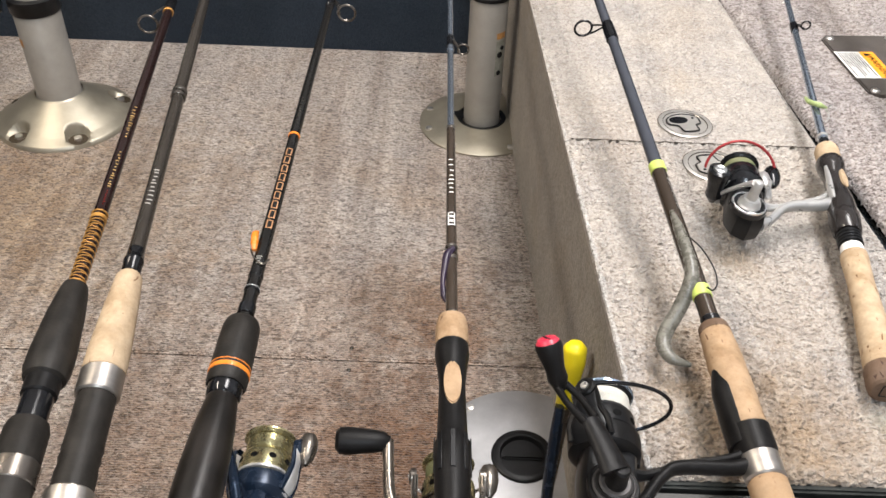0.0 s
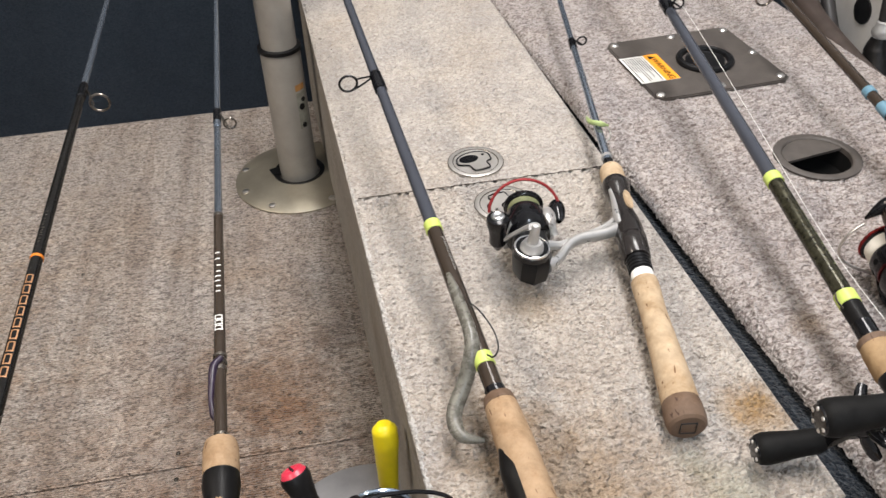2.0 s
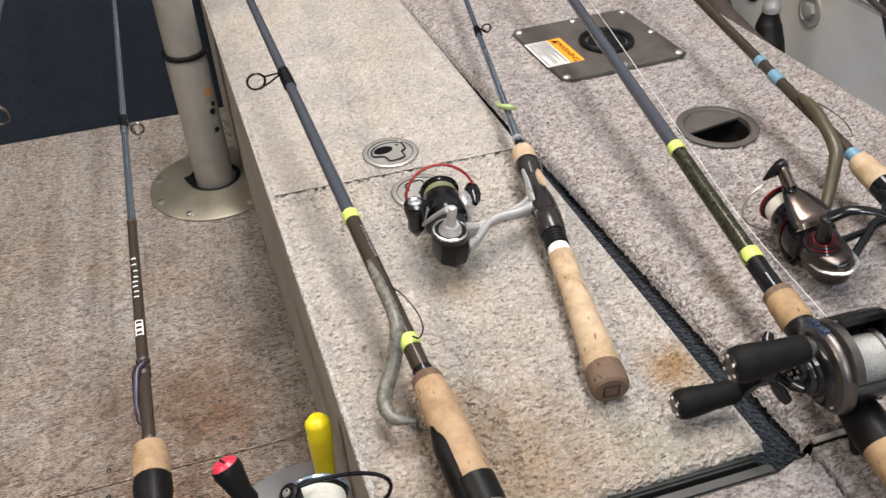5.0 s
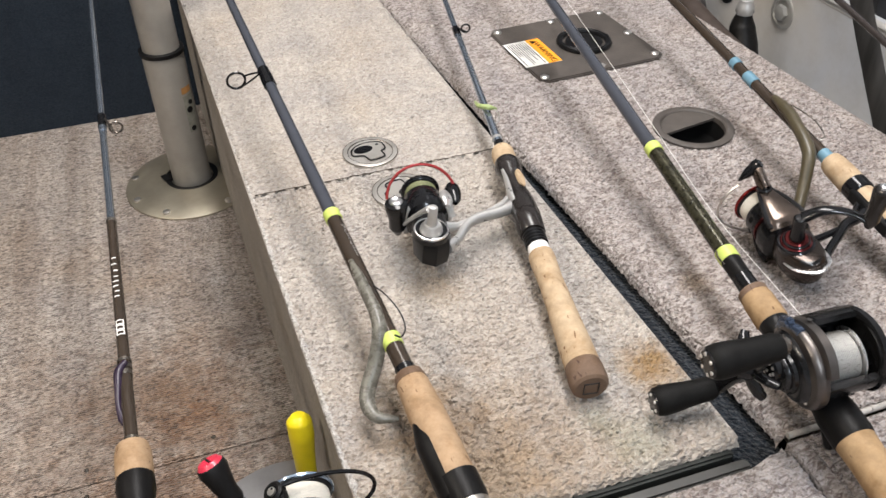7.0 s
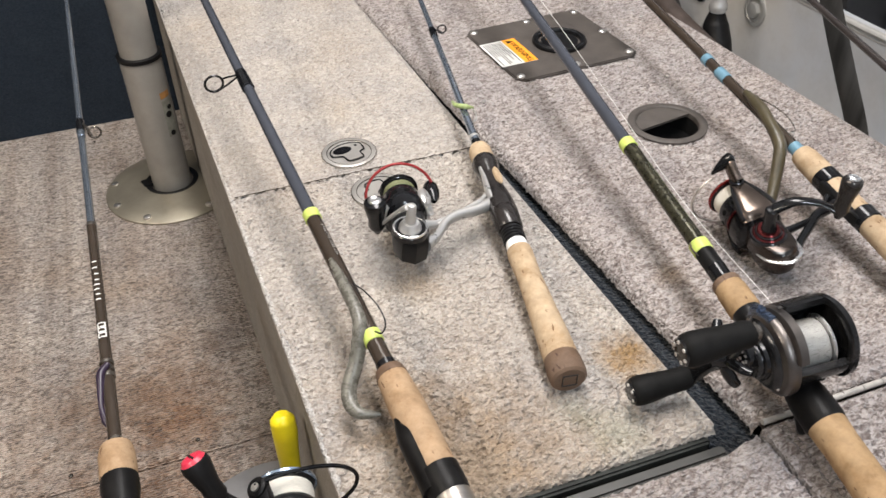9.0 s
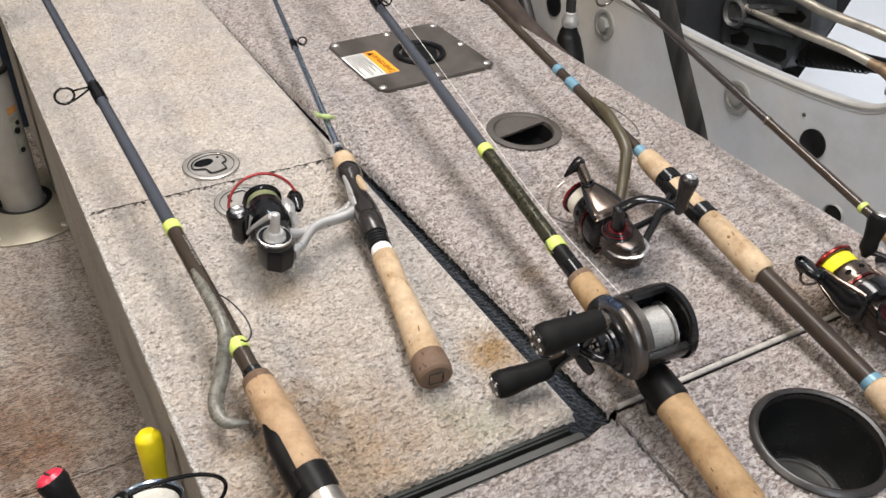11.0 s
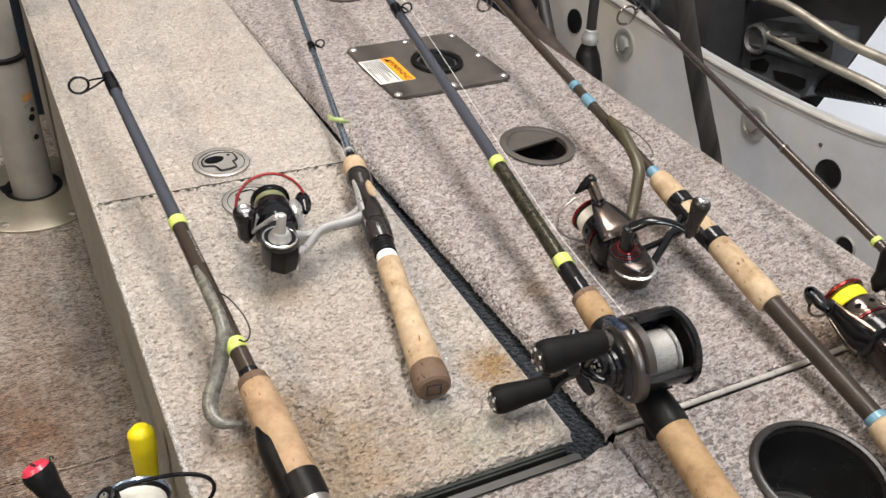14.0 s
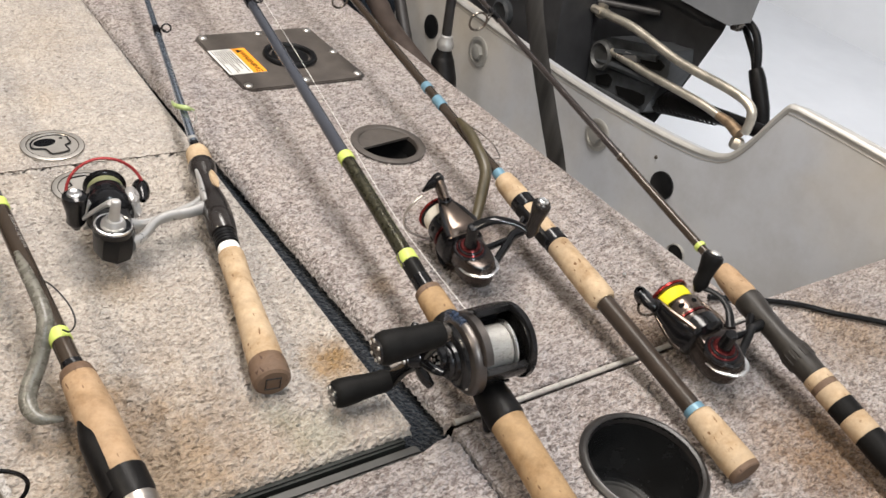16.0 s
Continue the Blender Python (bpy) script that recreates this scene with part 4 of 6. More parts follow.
strap = tube([(1.14, 1.14, 0.60), (1.10, 1.085, 0.53), (1.08, 1.050, 0.476), (1.08, 1.003, 0.404), (1.08, 0.945, 0.328), (1.08, 0.891, 0.256), (1.09, 0.83, 0.12), (1.10, 0.80, 0.0)], 0.022, 10, None, 6, 0.16, (1, 0, 0))
tagged(link_mesh("strap", strap, STRAP), "wide black rubber strap hanging in front of the transom", "strap")

hose("deck_cable", [(0.925, 0.483, 0.3745), (1.016, 0.441, 0.3745), (1.057, 0.409, 0.3745), (1.106, 0.375, 0.3745), (1.20, 0.30, 0.3745)], 0.0032, BLACK, "black cable lying on the carpeted deck", "cable")


def motor():
    t = thing("outboard_motor", "dark outboard motor with metal steering tie bars", "outboard motor", Matrix.Translation((1.75, 1.45, 0.0)))
    t.matrix_world = Matrix()
    YZ = Matrix(((0, 0, 1, 0), (1, 0, 0, 0), (0, 1, 0, 0), (0, 0, 0, 1)))  # outline in y and z, depth along x
    turned_yz = Matrix(((1, 0, 0, 0), (0.85, 1, 0, -0.85 * 1.5), (0, 0, 1, 0), (0, 0, 0, 1))) @ YZ  # the motor stands turned to one side
    part("midsection", prism([(0.985, 0.52), (1.000, 0.42), (1.032, 0.31), (1.072, 0.19), (1.14, 0.02), (1.26, -0.30), (2.0, -0.30), (2.0, 0.52)], 1.51, 1.85, turned_yz, None, 0.02, 3), DARK_METAL, t)
    part("clamp_bracket", prism([(1.26, 0.47), (1.24, 0.36), (1.20, 0.20), (1.26, 0.02), (1.60, 0.0), (1.60, 0.50), (1.36, 0.52)], 1.33, 1.43, YZ, None, 0.012, 2), DARK_METAL, t)
    part("cowl", prism([(0.96, 0.475), (1.00, 0.452), (2.0, 0.442), (2.1, 0.52), (2.1, 0.85), (1.10, 0.90), (0.97, 0.80)], 1.47, 2.0, turned_yz, None, 0.03, 3), COWL, t, "smooth grey motor cowl")
    part("pan", prism([(0.985, 0.46), (1.04, 0.432), (1.9, 0.424), (1.9, 0.455)], 1.49, 1.9, turned_yz, None, 0.01, 2), DARK_METAL, t)
    # swivel casting: a block with black plates for its slots, a round boss and a bright silver patch
    def plate(outline, x0, x1, bevel=0.0):
        return prism(outline, x0, x1, YZ, None, bevel, 2)
    cast = part("swivel_casting", plate([(1.225, 0.225), (1.242, 0.300), (1.191, 0.336), (1.096, 0.364), (1.040, 0.376), (1.026, 0.336), (1.052, 0.245), (1.185, 0.215)], 1.43, 1.50, 0.008), CASTING, t, "grimy grey swivel casting")
    for outline in ([(1.194, 0.252), (1.186, 0.238), (1.150, 0.250), (1.150, 0.266), (1.166, 0.270)],
                    [(1.136, 0.259), (1.122, 0.246), (1.064, 0.252), (1.056, 0.262), (1.060, 0.276), (1.090, 0.272)],
                    [(1.100, 0.334), (1.090, 0.322), (1.046, 0.334), (1.040, 0.346), (1.056, 0.352)]):
        part("slot", plate(outline, 1.427, 1.433), VOID, cast)
    for y0, z0, y1, z1, r in ((1.205, 0.300, 1.060, 0.352, 0.007), (1.215, 0.280, 1.050, 0.310, 0.008), (1.200, 0.228, 1.060, 0.240, 0.006)):
        part("rib", tube([(1.428, y0, z0), (1.424, (y0 + y1) / 2, (z0 + z1) / 2 + 0.003), (1.428, y1, z1)], r, 8), CASTING, cast)
    part("round_boss", lathe([(0, 0.030), (0.012, 0.029), (0.016, 0.024), (0.010, 0.019), (0.010, 0.0)], 24, basis((1.43, 1.190, 0.298), (-1, 0, 0)), None, False), ENGINE_GREY, cast)
    part("silver_patch", plate([(1.135, 0.322), (1.132, 0.334), (1.104, 0.338), (1.098, 0.328)], 1.418, 1.432, 0.003), STEEL, cast)
    for y, z, r in ((1.37, 0.40, 0.035), (1.40, 0.30, 0.028), (1.33, 0.25, 0.020)):
        part("boss", lathe([(0, r), (0.012, r), (0.016, r * 0.8), (0.008, r * 0.5), (0.008, 0.0)], 20, basis((1.33, y, z), (-1, 0, 0)), None, False), CASTING, t)
    part("wire_loom", tube([(1.38, 1.60, 0.44), (1.37, 1.48, 0.40), (1.39, 1.34, 0.405), (1.46, 1.22, 0.43), (1.52, 1.10, 0.455)], 0.011, 10), HOSE, t)
    part("wire_loom", tube([(1.36, 1.55, 0.30), (1.36, 1.42, 0.345), (1.40, 1.30, 0.375), (1.50, 1.15, 0.40)], 0.007, 10), HOSE, t)
    # steering linkage
    part("tie_bar", tube([(1.412, 1.240, 0.375), (1.41, 1.181, 0.381), (1.41, 1.122, 0.385), (1.41, 1.018, 0.377), (1.41, 0.965, 0.377), (1.41, 0.898, 0.381), (1.41, 0.857, 0.381), (1.41, 0.835, 0.377), (1.41, 0.824, 0.368), (1.411, 0.820, 0.350), (1.413, 0.822, 0.332)], 0.0082, 14), GREASED, t, "bent stainless steel tie bar")
    rod = part("steering_rod", tube([(1.425, 1.17, 0.315), (1.42, 1.064, 0.320), (1.42, 0.996, 0.325), (1.42, 0.931, 0.329), (1.42, 0.880, 0.328)], 0.0078, 12), GREASED, t, "straight greased steering rod")
    for i in range(12):
        part("thread", lathe([(-0.0018, 0.0078), (0.0, 0.0086), (0.0018, 0.0078)], 12, basis((1.424, 1.150 - i * 0.0058, 0.316 + i * 0.0003), (0, -1, 0.05)), None, False), GUNMETAL, rod)
    part("rod_eye", tube([(1.42, 0.888, 0.328), (1.42, 0.860, 0.327), (1.416, 0.832, 0.322)], [0.0080, 0.0098, 0.0110], 14), BRASS_DULL, rod, "dull brown rod eye")
    part("ball_joint", lathe([(-0.016, 0.0), (-0.014, 0.012), (0.0, 0.016), (0.014, 0.012), (0.016, 0.0)], 16, basis((1.415, 0.827, 0.322), (0, 0, 1)), None, False), GREASED, t)
    part("nut", lathe([(0, 0.011), (0.004, 0.0125), (0.014, 0.0125), (0.019, 0.009)], 6, basis((1.415, 0.829, 0.297), (0.1, 0.05, 1))), GREASED, t)
    part("end_clamp", rbox((0.030, 0.034, 0.026), Matrix.Translation((1.415, 1.220, 0.378)), 0.009, 2), GREASED, t)
    part("end_bolt", lathe([(0, 0.014), (0.022, 0.014), (0.026, 0.009), (0.026, 0)], 8, basis((1.418, 1.212, 0.388), (0, 0, 1)), None, False), GREASED, t)
    bell = part("boot", tube([(1.50, 1.12, 0.225), (1.47, 1.05, 0.268), (1.45, 0.957, 0.300), (1.45, 0.867, 0.322), (1.45, 0.794, 0.336)], [0.026, 0.022, 0.016, 0.013, 0.013], 14), RUBBER, t)
    for i in range(14):
        u = i / 13
        part("pleat", lathe([(-0.0025, 0.023 - 0.009 * u), (0.0, 0.0275 - 0.011 * u), (0.0025, 0.023 - 0.009 * u)], 16, basis((1.47 - 0.02 * u, 1.05 - 0.14 * u, 0.270 + 0.040 * u), (-0.1, -1, 0.28)), None, False), RUBBER, bell)
    # cable pair at the shift arm
    part("cable_bracket", rbox((0.03, 0.055, 0.020), Matrix.Translation((1.51, 1.000, 0.460)), 0.005, 2), BLACK, t)
    part("cable_nut", lathe([(0, 0.013), (0.014, 0.013), (0.016, 0.009)], 6, basis((1.50, 0.985, 0.452), (0, -1, 0.1))), GUNMETAL, t)
    lever = part("shift_cable", tube([(1.52, 1.00, 0.462), (1.5, 0.965, 0.466), (1.5, 0.938, 0.455), (1.5, 0.918, 0.43), (1.5, 0.900, 0.39)], 0.0072, 10), BLACK, t)
    part("shift_cable", tube([(1.53, 1.00, 0.455), (1.52, 0.975, 0.447), (1.515, 0.950, 0.430), (1.51, 0.925, 0.41), (1.505, 0.903, 0.38)], 0.0058, 10), BLACK, t)
    part("sheath", tube([(1.5, 0.908, 0.400), (1.5, 0.895, 0.385), (1.5, 0.865, 0.345), (1.5, 0.848, 0.31)], [0.012, 0.0145, 0.0145, 0.014], 12), RUBBER, lever)
    return t


motor()

# ---- fishing rods ----
BLUE_SHINE = worn("blue_shine", (0.105, 0.140, 0.215), 0.26, 0.8, 0.2, 50, 0.05)
LURE_GREEN = worn("green_soft_plastic", (0.30, 0.37, 0.15), 0.3, 0, 0.4, 200, 0.2)
BRASS = worn("pale_brass", (0.42, 0.37, 0.20), 0.25, 0.9, 0.15, 60, 0.05)

def rod_thing(p0, p1, label, roll=0.0):
    m = basis(p0, Vector(p1) - Vector(p0)) @ Matrix.Rotation(radians(roll), 4, "Y")
    return thing("fishing_rod", label, "fishing rod", m, "fishing rods on the boat")


def turned(t, name, profile, mat, label="", n=20):
    return part(name, lathe(profile, n), mat, t, label)


def rounded(s0, s1, r0, r1=None, lip=0.0015):
    r1 = r0 if r1 is None else r1
    return [(s0, r0 - lip), (s0 + lip, r0), (s1 - lip, r1), (s1, r1 - lip)]


def guide(t, s, blank, ring, lift, angle, foot=0.03, mat=None, wrap=True):
    """A line guide: oval ring on two legs, bound to the blank; angle turns it round the rod."""
    mat = mat or GLOSS_BLACK
    turn = Matrix.Rotation(radians(angle), 4, "Y")
    c = Vector((0, s, blank + lift))
    pts = [c + Vector((ring * math.cos(a), 0, ring * math.sin(a))) for a in (radians(30 * i) for i in range(12))]
    bm = tube(pts + [pts[0]], ring * 0.07 + 0.0007, 8, None, 2, 1.0, (0, 1, 0))
    for dx in (-0.4, 0.4):
        tube([(dx * ring * 0.3, s + foot, blank), (dx * ring * 1.2, s + foot * 0.45, blank + lift * 0.4), (dx * ring * 1.7, s, blank + lift - ring * 0.8)], 0.0011, 6, bm, 4)
    bm.transform(turn)
    g = part("guide", bm, mat, t)
    if wrap:
        part("binding", lathe(rounded(s + foot * 0.5, s + foot * 1.4, blank + 0.0009), 14), GLOSS_BLACK, g)
    return g


def ring_band(t, s, w, r, mat, name="band"):
    return turned(t, name, rounded(s - w / 2, s + w / 2, r, None, 0.0004), mat)


def marks(t, s0, s1, r, mat, seed, size=0.006, angle=90, half=20, box=False):
    """Decorative print along the blank: thin raised strokes, or small outlined boxes."""
    rnd = random.Random(seed)
    bm = bmesh.new()

    def stroke(y0, y1, a0, a1):
        n = max(2, int(abs(a1 - a0) / 8) + 1)
        cols = []
        for i in range(n):
            a = radians(a0 + (a1 - a0) * i / (n - 1))
            cols.append([bm.verts.new((r * math.cos(a), y, r * math.sin(a))) for y in (y0, y1)])
        for p, q in zip(cols, cols[1:]):
            bm.faces.new((p[0], p[1], q[1], q[0]))

    s = s0
    thin = min(0.0013, size * 0.18)
    fat = math.degrees(thin / r)
    while s < s1:
        w = (1.0 if box else rnd.uniform(0.45, 0.8)) * size
        lo, hi = angle - half, angle + half
        if not box:
            lo, hi = lo + rnd.uniform(0, half * 0.7), hi - rnd.uniform(0, half * 0.7)
        stroke(s, s + thin, lo, hi)
        if box:
            stroke(s + w * 0.72, s + w * 0.72 + thin, lo, hi)
            stroke(s + thin, s + w * 0.72, lo, lo + fat)
            stroke(s + thin, s + w * 0.72, hi - fat, hi)
        s += w
    return part("print", bm, mat, t)


def uyz(u, y, z):
    """A point of a reel's frame by its height u over the reel's side plane."""
    return Vector((-u, y, z))


def pebble(outline, layers, bm=None, n=1):
    """A rounded solid: an outline in y and z, scaled about its middle at each height."""
    bm = bm or bmesh.new()
    if n > 1:
        ring = smooth_line([Vector((0, y, z)) for y, z in outline] + [Vector((0, *outline[0]))], n)[:-1]
        outline = [(p.y, p.z) for p in ring]
    cy, cz = sum(p[0] for p in outline) / len(outline), sum(p[1] for p in outline) / len(outline)
    rings = [[bm.verts.new(uyz(u, cy + (y - cy) * s, cz + (z - cz) * s)) for y, z in outline] for u, s in layers]
    made = [bm.faces.new(rings[0][::-1]), bm.faces.new(rings[-1])]
    for p, q in zip(rings, rings[1:]):
        for i in range(len(outline)):
            j = (i + 1) % len(outline)
            made.append(bm.faces.new((p[i], p[j], q[j], q[i])))
    bmesh.ops.recalc_face_normals(bm, faces=made)
    return bm


def spinning_reel(t, m, body, cup, arm_mat, spool, line, lip, stem, ring=None, k=1.0, reach=0.083, fo=0.022, fwd=0.0, spool_r=0.0225,
                  out=(1, 0), sweep=(0, -1), bail=None, bail_r=0.040, bail_y=0.0, hub=(-0.020, 0.0), hub_top=0.040, handle=(), knob=(0.0085, 0.036),
                  knob_dir=(1, 0, 0), knob_mat=None, cap=None, dish=False, guard=None, facet=False, slot=False, join=(0.004, 0.044), vents=9, roller=True, edge=None, wide=1.0, span=0.0105, thin=1.0, egg=None, tall=0.0235, load=0.0135, bracket=False):
    """A fixed-spool reel. Its own frame: y is the spool's axis, z points to the rod's foot, u up from its handle side.
    out and sweep are the ways (u, z) of the roller arm and of the bail's bulge."""
    bail, knob_mat, ring, edge = bail or STEEL, knob_mat or BLACK, ring or GUNMETAL, edge or cup
    m = m @ Matrix.Scale(k, 4)

    def put(name, bm, mat, parent, label="", sharp=38):
        bm.transform(m)
        return part(name, bm, mat, parent, label, sharp)

    # gear housing
    if facet:
        shell = [(0.006, -0.016), (-0.026, -0.0185), (-0.041, -0.012), (-0.047, 0.001), (-0.040, 0.014), (-0.026, 0.0175), (0.006, 0.016)]
        bm = pebble(shell, [(-0.017, 0.74), (-0.0135, 0.94), (-0.006, 1.0), (0.007, 1.0), (0.0125, 0.92), (0.0165, 0.74)])
    else:
        shell = [(0.008, -0.017), (-0.012, -0.0195), (-0.028, -0.0175), (-0.039, -0.010), (-0.043, 0.001), (-0.039, 0.012), (-0.026, 0.0185), (-0.008, 0.0195), (0.008, 0.017)]
        bm = pebble(shell, [(-0.017, 0.66), (-0.0155, 0.84), (-0.011, 0.96), (-0.004, 1.0), (0.006, 1.0), (0.012, 0.95), (0.0155, 0.83), (0.0168, 0.68)], None, 3)
    reel = put("reel", bm, body, t, "spinning reel", 30)
    for y, z in ((-0.033, -0.0085), (-0.030, 0.011), (-0.002, -0.012)):
        put("screw", lathe([(0.0, 0.0022), (0.0012, 0.0018), (0.0013, 0.0)], 8, basis(uyz(0.0140, y, z), (-1, 0, 0)), None, False), STEEL, reel)
    if guard:
        put("tail_guard", tube([uyz(0.004, -0.020, -0.0200), uyz(0.006, -0.033, -0.0165), uyz(0.008, -0.0435, -0.006), uyz(0.009, -0.0455, 0.005), uyz(0.008, -0.037, 0.0165), uyz(0.004, -0.022, 0.0205), uyz(0.0, -0.010, 0.023)],
                              [0.0010, 0.0018, 0.0026, 0.0026, 0.0022, 0.0018, 0.0010], 10, None, 6, 0.6, (-1, 0, 0)), guard, reel, "bright metal tail guard")
        put("side_plate", pebble([(-0.040, -0.007), (-0.0405, 0.003), (-0.034, 0.0125), (-0.028, 0.010), (-0.027, -0.010), (-0.034, -0.0125)], [(0.0120, 1.0), (0.0150, 0.95), (0.0160, 0.80)], None, 3), cup, reel)
    # stem with a fork, and the foot
    jy, jz = join
    bm = tube([uyz(0, -0.034, 0.013), uyz(0, -0.022, 0.026), uyz(0, jy - 0.006, jz - 0.004), uyz(0, jy + 0.004, jz + 0.010), uyz(0, (jy + fo) / 2, reach - 0.022), uyz(0, fo - 0.002, reach - 0.006)], [0.0060, 0.0042, 0.0044, 0.0050, 0.0052, 0.0062], 12, None, 6, 1.25, (-1, 0, 0))
    tube([uyz(0, -0.004, 0.014), uyz(0, -0.003, 0.028), uyz(0, jy + 0.001, jz + 0.002)], [0.0056, 0.0036, 0.0030], 10, bm, 5, 1.25, (-1, 0, 0))
    tube([uyz(0, jy + 0.006, jz + 0.012), uyz(0, fo * 0.8 + 0.004, reach - 0.020), uyz(0, fo + 0.016, reach - 0.004)], [0.0034, 0.0036, 0.0050], 10, bm, 5, 1.2, (-1, 0, 0))
    tube([uyz(0, fo - 0.033, reach), uyz(0, fo - 0.014, reach - 0.002), uyz(0, fo + 0.014, reach - 0.002), uyz(0, fo + 0.036, reach)], [0.003, 0.0062, 0.0062, 0.003], 10, bm, 6, 0.5)
    put("stem", bm, stem, reel)
    # rotor cup, spool and line
    r = spool_r
    put("rotor", lathe([(0.002, 0.0150), (0.004, r - 0.001), (0.008, r + 0.0028), (0.016, r + 0.0034), (0.022, r + 0.0026), (0.0228, r + 0.0012), (0.0222, r - 0.002)], 44, None, None, False), cup, reel)
    a, b = 0.026 + fwd, 0.0610 + fwd - load
    c = b + load - 0.0135
    sp = put("spool", lathe([(0.018, r - 0.004), (a - 0.002, r - 0.0022), (a, r - 0.0004), (a + 0.003, r), (a + 0.0036, r - 0.0006), (a + 0.0046, r - 0.0006), (a + 0.0052, r), (b - 0.005, r - 0.0002), (b - 0.003, r - 0.0008), (b - 0.001, r - 0.0024), (b, r - 0.0030), (b, r - 0.006), (c + 0.0135, r - 0.006),
                             (c + 0.0138, r - 0.0034), (c + 0.0150, r - 0.0012), (c + 0.0162, r - 0.0006), (c + 0.0175, r - 0.0008), (c + 0.0184, r - 0.0020), (c + 0.0180, r - 0.006), (c + 0.0176, 0.0)], 44, None, None, False), spool, reel)
    put("line", lathe([(b + 0.0002, r - 0.0050)] + [(b + 0.0010 + (load - 0.0015) / 24 * i, r - 0.0030 - 0.0006 * abs(i - 12) / 12 + 0.00022 * (i % 2)) for i in range(25)] + [(c + 0.0136, r - 0.0050)], 40, None, None, False), line, sp)
    put("spool_lip", lathe([(c + 0.0150, r - 0.0011), (c + 0.0156, r + 0.0001), (c + 0.0172, r + 0.0003), (c + 0.0184, r - 0.0006), (c + 0.0189, r - 0.0020), (c + 0.0182, r - 0.0036)], 44, None, None, False), lip, sp, {LIP_RED: "red anodised lip", DRAG_BLUE: "blue chrome lip"}.get(lip, ""))
    put("spool_ring", lathe([(a - 0.0012, r - 0.0016), (a - 0.0004, r + 0.0003), (a + 0.0014, r + 0.0005), (a + 0.0022, r - 0.0002)], 44, None, None, False), ring, sp)
    for i in range(vents):
        hole = pebble([(0.0026 * math.cos(q), 0.0034 * math.sin(q)) for q in (2 * math.pi * j / 10 for j in range(10))], [(r - 0.001, 1.0), (r + 0.00015, 0.96)])
        hole.transform(Matrix.Rotation(2 * math.pi * i / vents + 0.2, 4, "Y") @ Matrix.Translation((0, (a + b) / 2, 0)))
        put("vent", hole, VOID, sp)
    put("drag_knob", lathe([(c + 0.017, 0.0135), (c + 0.022, 0.0130), (c + 0.0235, 0.0110), (c + 0.0235, 0.008), (c + 0.026, 0.007), (c + 0.0265, 0.0)], 24, None, None, False), ring, reel)
    # two rotor arms, the roller arm on one, the bail wire between them
    er, et = uyz(out[0], 0, out[1]).normalized(), uyz(sweep[0], 0, sweep[1]).normalized()
    Y = Vector((0, 1, 0))
    arm_y = 0.052 + fwd
    for sgn in (1, -1):
        e = er * sgn
        bm = tube([e * (r - 0.002) + Y * 0.008, e * (r + 0.0040) + Y * 0.018, e * (r + 0.0062) + Y * (arm_y - 0.018), e * (r + 0.0064) + Y * arm_y], [0.0155 * wide, 0.0140 * wide, 0.0098 * wide, 0.0070], 14, None, 6, 0.26 / wide, e)
        arm = put("rotor_arm", bm, arm_mat, reel)
        for rim in (-1, 1):
            side = e.cross(Y) * rim
            put("arm_edge", tube([e * (r + 0.0005) + Y * 0.009 + side * 0.0148 * wide, e * (r + 0.0040) + Y * 0.020 + side * 0.0138 * wide, e * (r + 0.0060) + Y * (arm_y - 0.018) + side * 0.0100 * wide, e * (r + 0.0060) + Y * (arm_y - 0.002) + side * 0.0070], [0.0026, 0.0028, 0.0024, 0.0016], 8), edge, arm)
        for y, w in ((arm_y - 0.017, 0.0017), (0.020, 0.0014)):
            put("screw", lathe([(0.0, w), (0.0012, w * 0.9), (0.0013, 0.0)], 8, basis(e * (r + 0.0062) + Y * y, e), None, False), STEEL, arm)
        boss = put("pivot", lathe([(-0.002, 0.0076), (0.0028, 0.0074), (0.0042, 0.0060), (0.0042, 0.0042), (0.0034, 0.0038), (0.0034, 0.0)], 20, basis(e * (r + 0.0066) + Y * arm_y, e), None, False), cup, reel)
        put("pivot_screw", lathe([(0.003, 0.0034), (0.0046, 0.0030), (0.0048, 0.0)], 10, basis(e * (r + 0.0066) + Y * arm_y, e), None, False), STEEL, boss)
    top = er * (r + tall) + Y * (arm_y + 0.020 + bail_y)
    if roller:
        put("bail_arm", tube([er * (r + 0.0085) + Y * (arm_y - 0.002), er * (r + 0.0120) + Y * (arm_y + 0.005 + bail_y * 0.4), er * (r + tall * 0.79) + Y * (arm_y + 0.014 + bail_y), top], [0.0072, 0.0082, 0.0080, 0.0066], 14, None, 6, 0.72, et), arm_mat, reel)
        put("line_roller", lathe([(-0.006, 0.0030), (-0.004, 0.0060), (0.002, 0.0066), (0.005, 0.0058), (0.010, 0.0050), (0.019, 0.0022), (0.022, 0.0013)], 16, basis(top - Y * 0.002, et * 0.8 - er * 0.55), None, False), GLOSS_BLACK, reel)
    pts = []
    for i in range(15):
        q = radians(28 + 152 * i / 14) if roller else math.pi * i / 14
        base_y = arm_y + (0.016 + bail_y if roller else 0.001)
        pts.append(er * (math.cos(q) * (r + span)) + et * (math.sin(q) * bail_r) + Y * (base_y + (0.0 if roller else bail_y * math.sin(q)) + (arm_y - base_y) * max(0, (i - 7) / 7) ** 2 * (1 if roller else 0)))
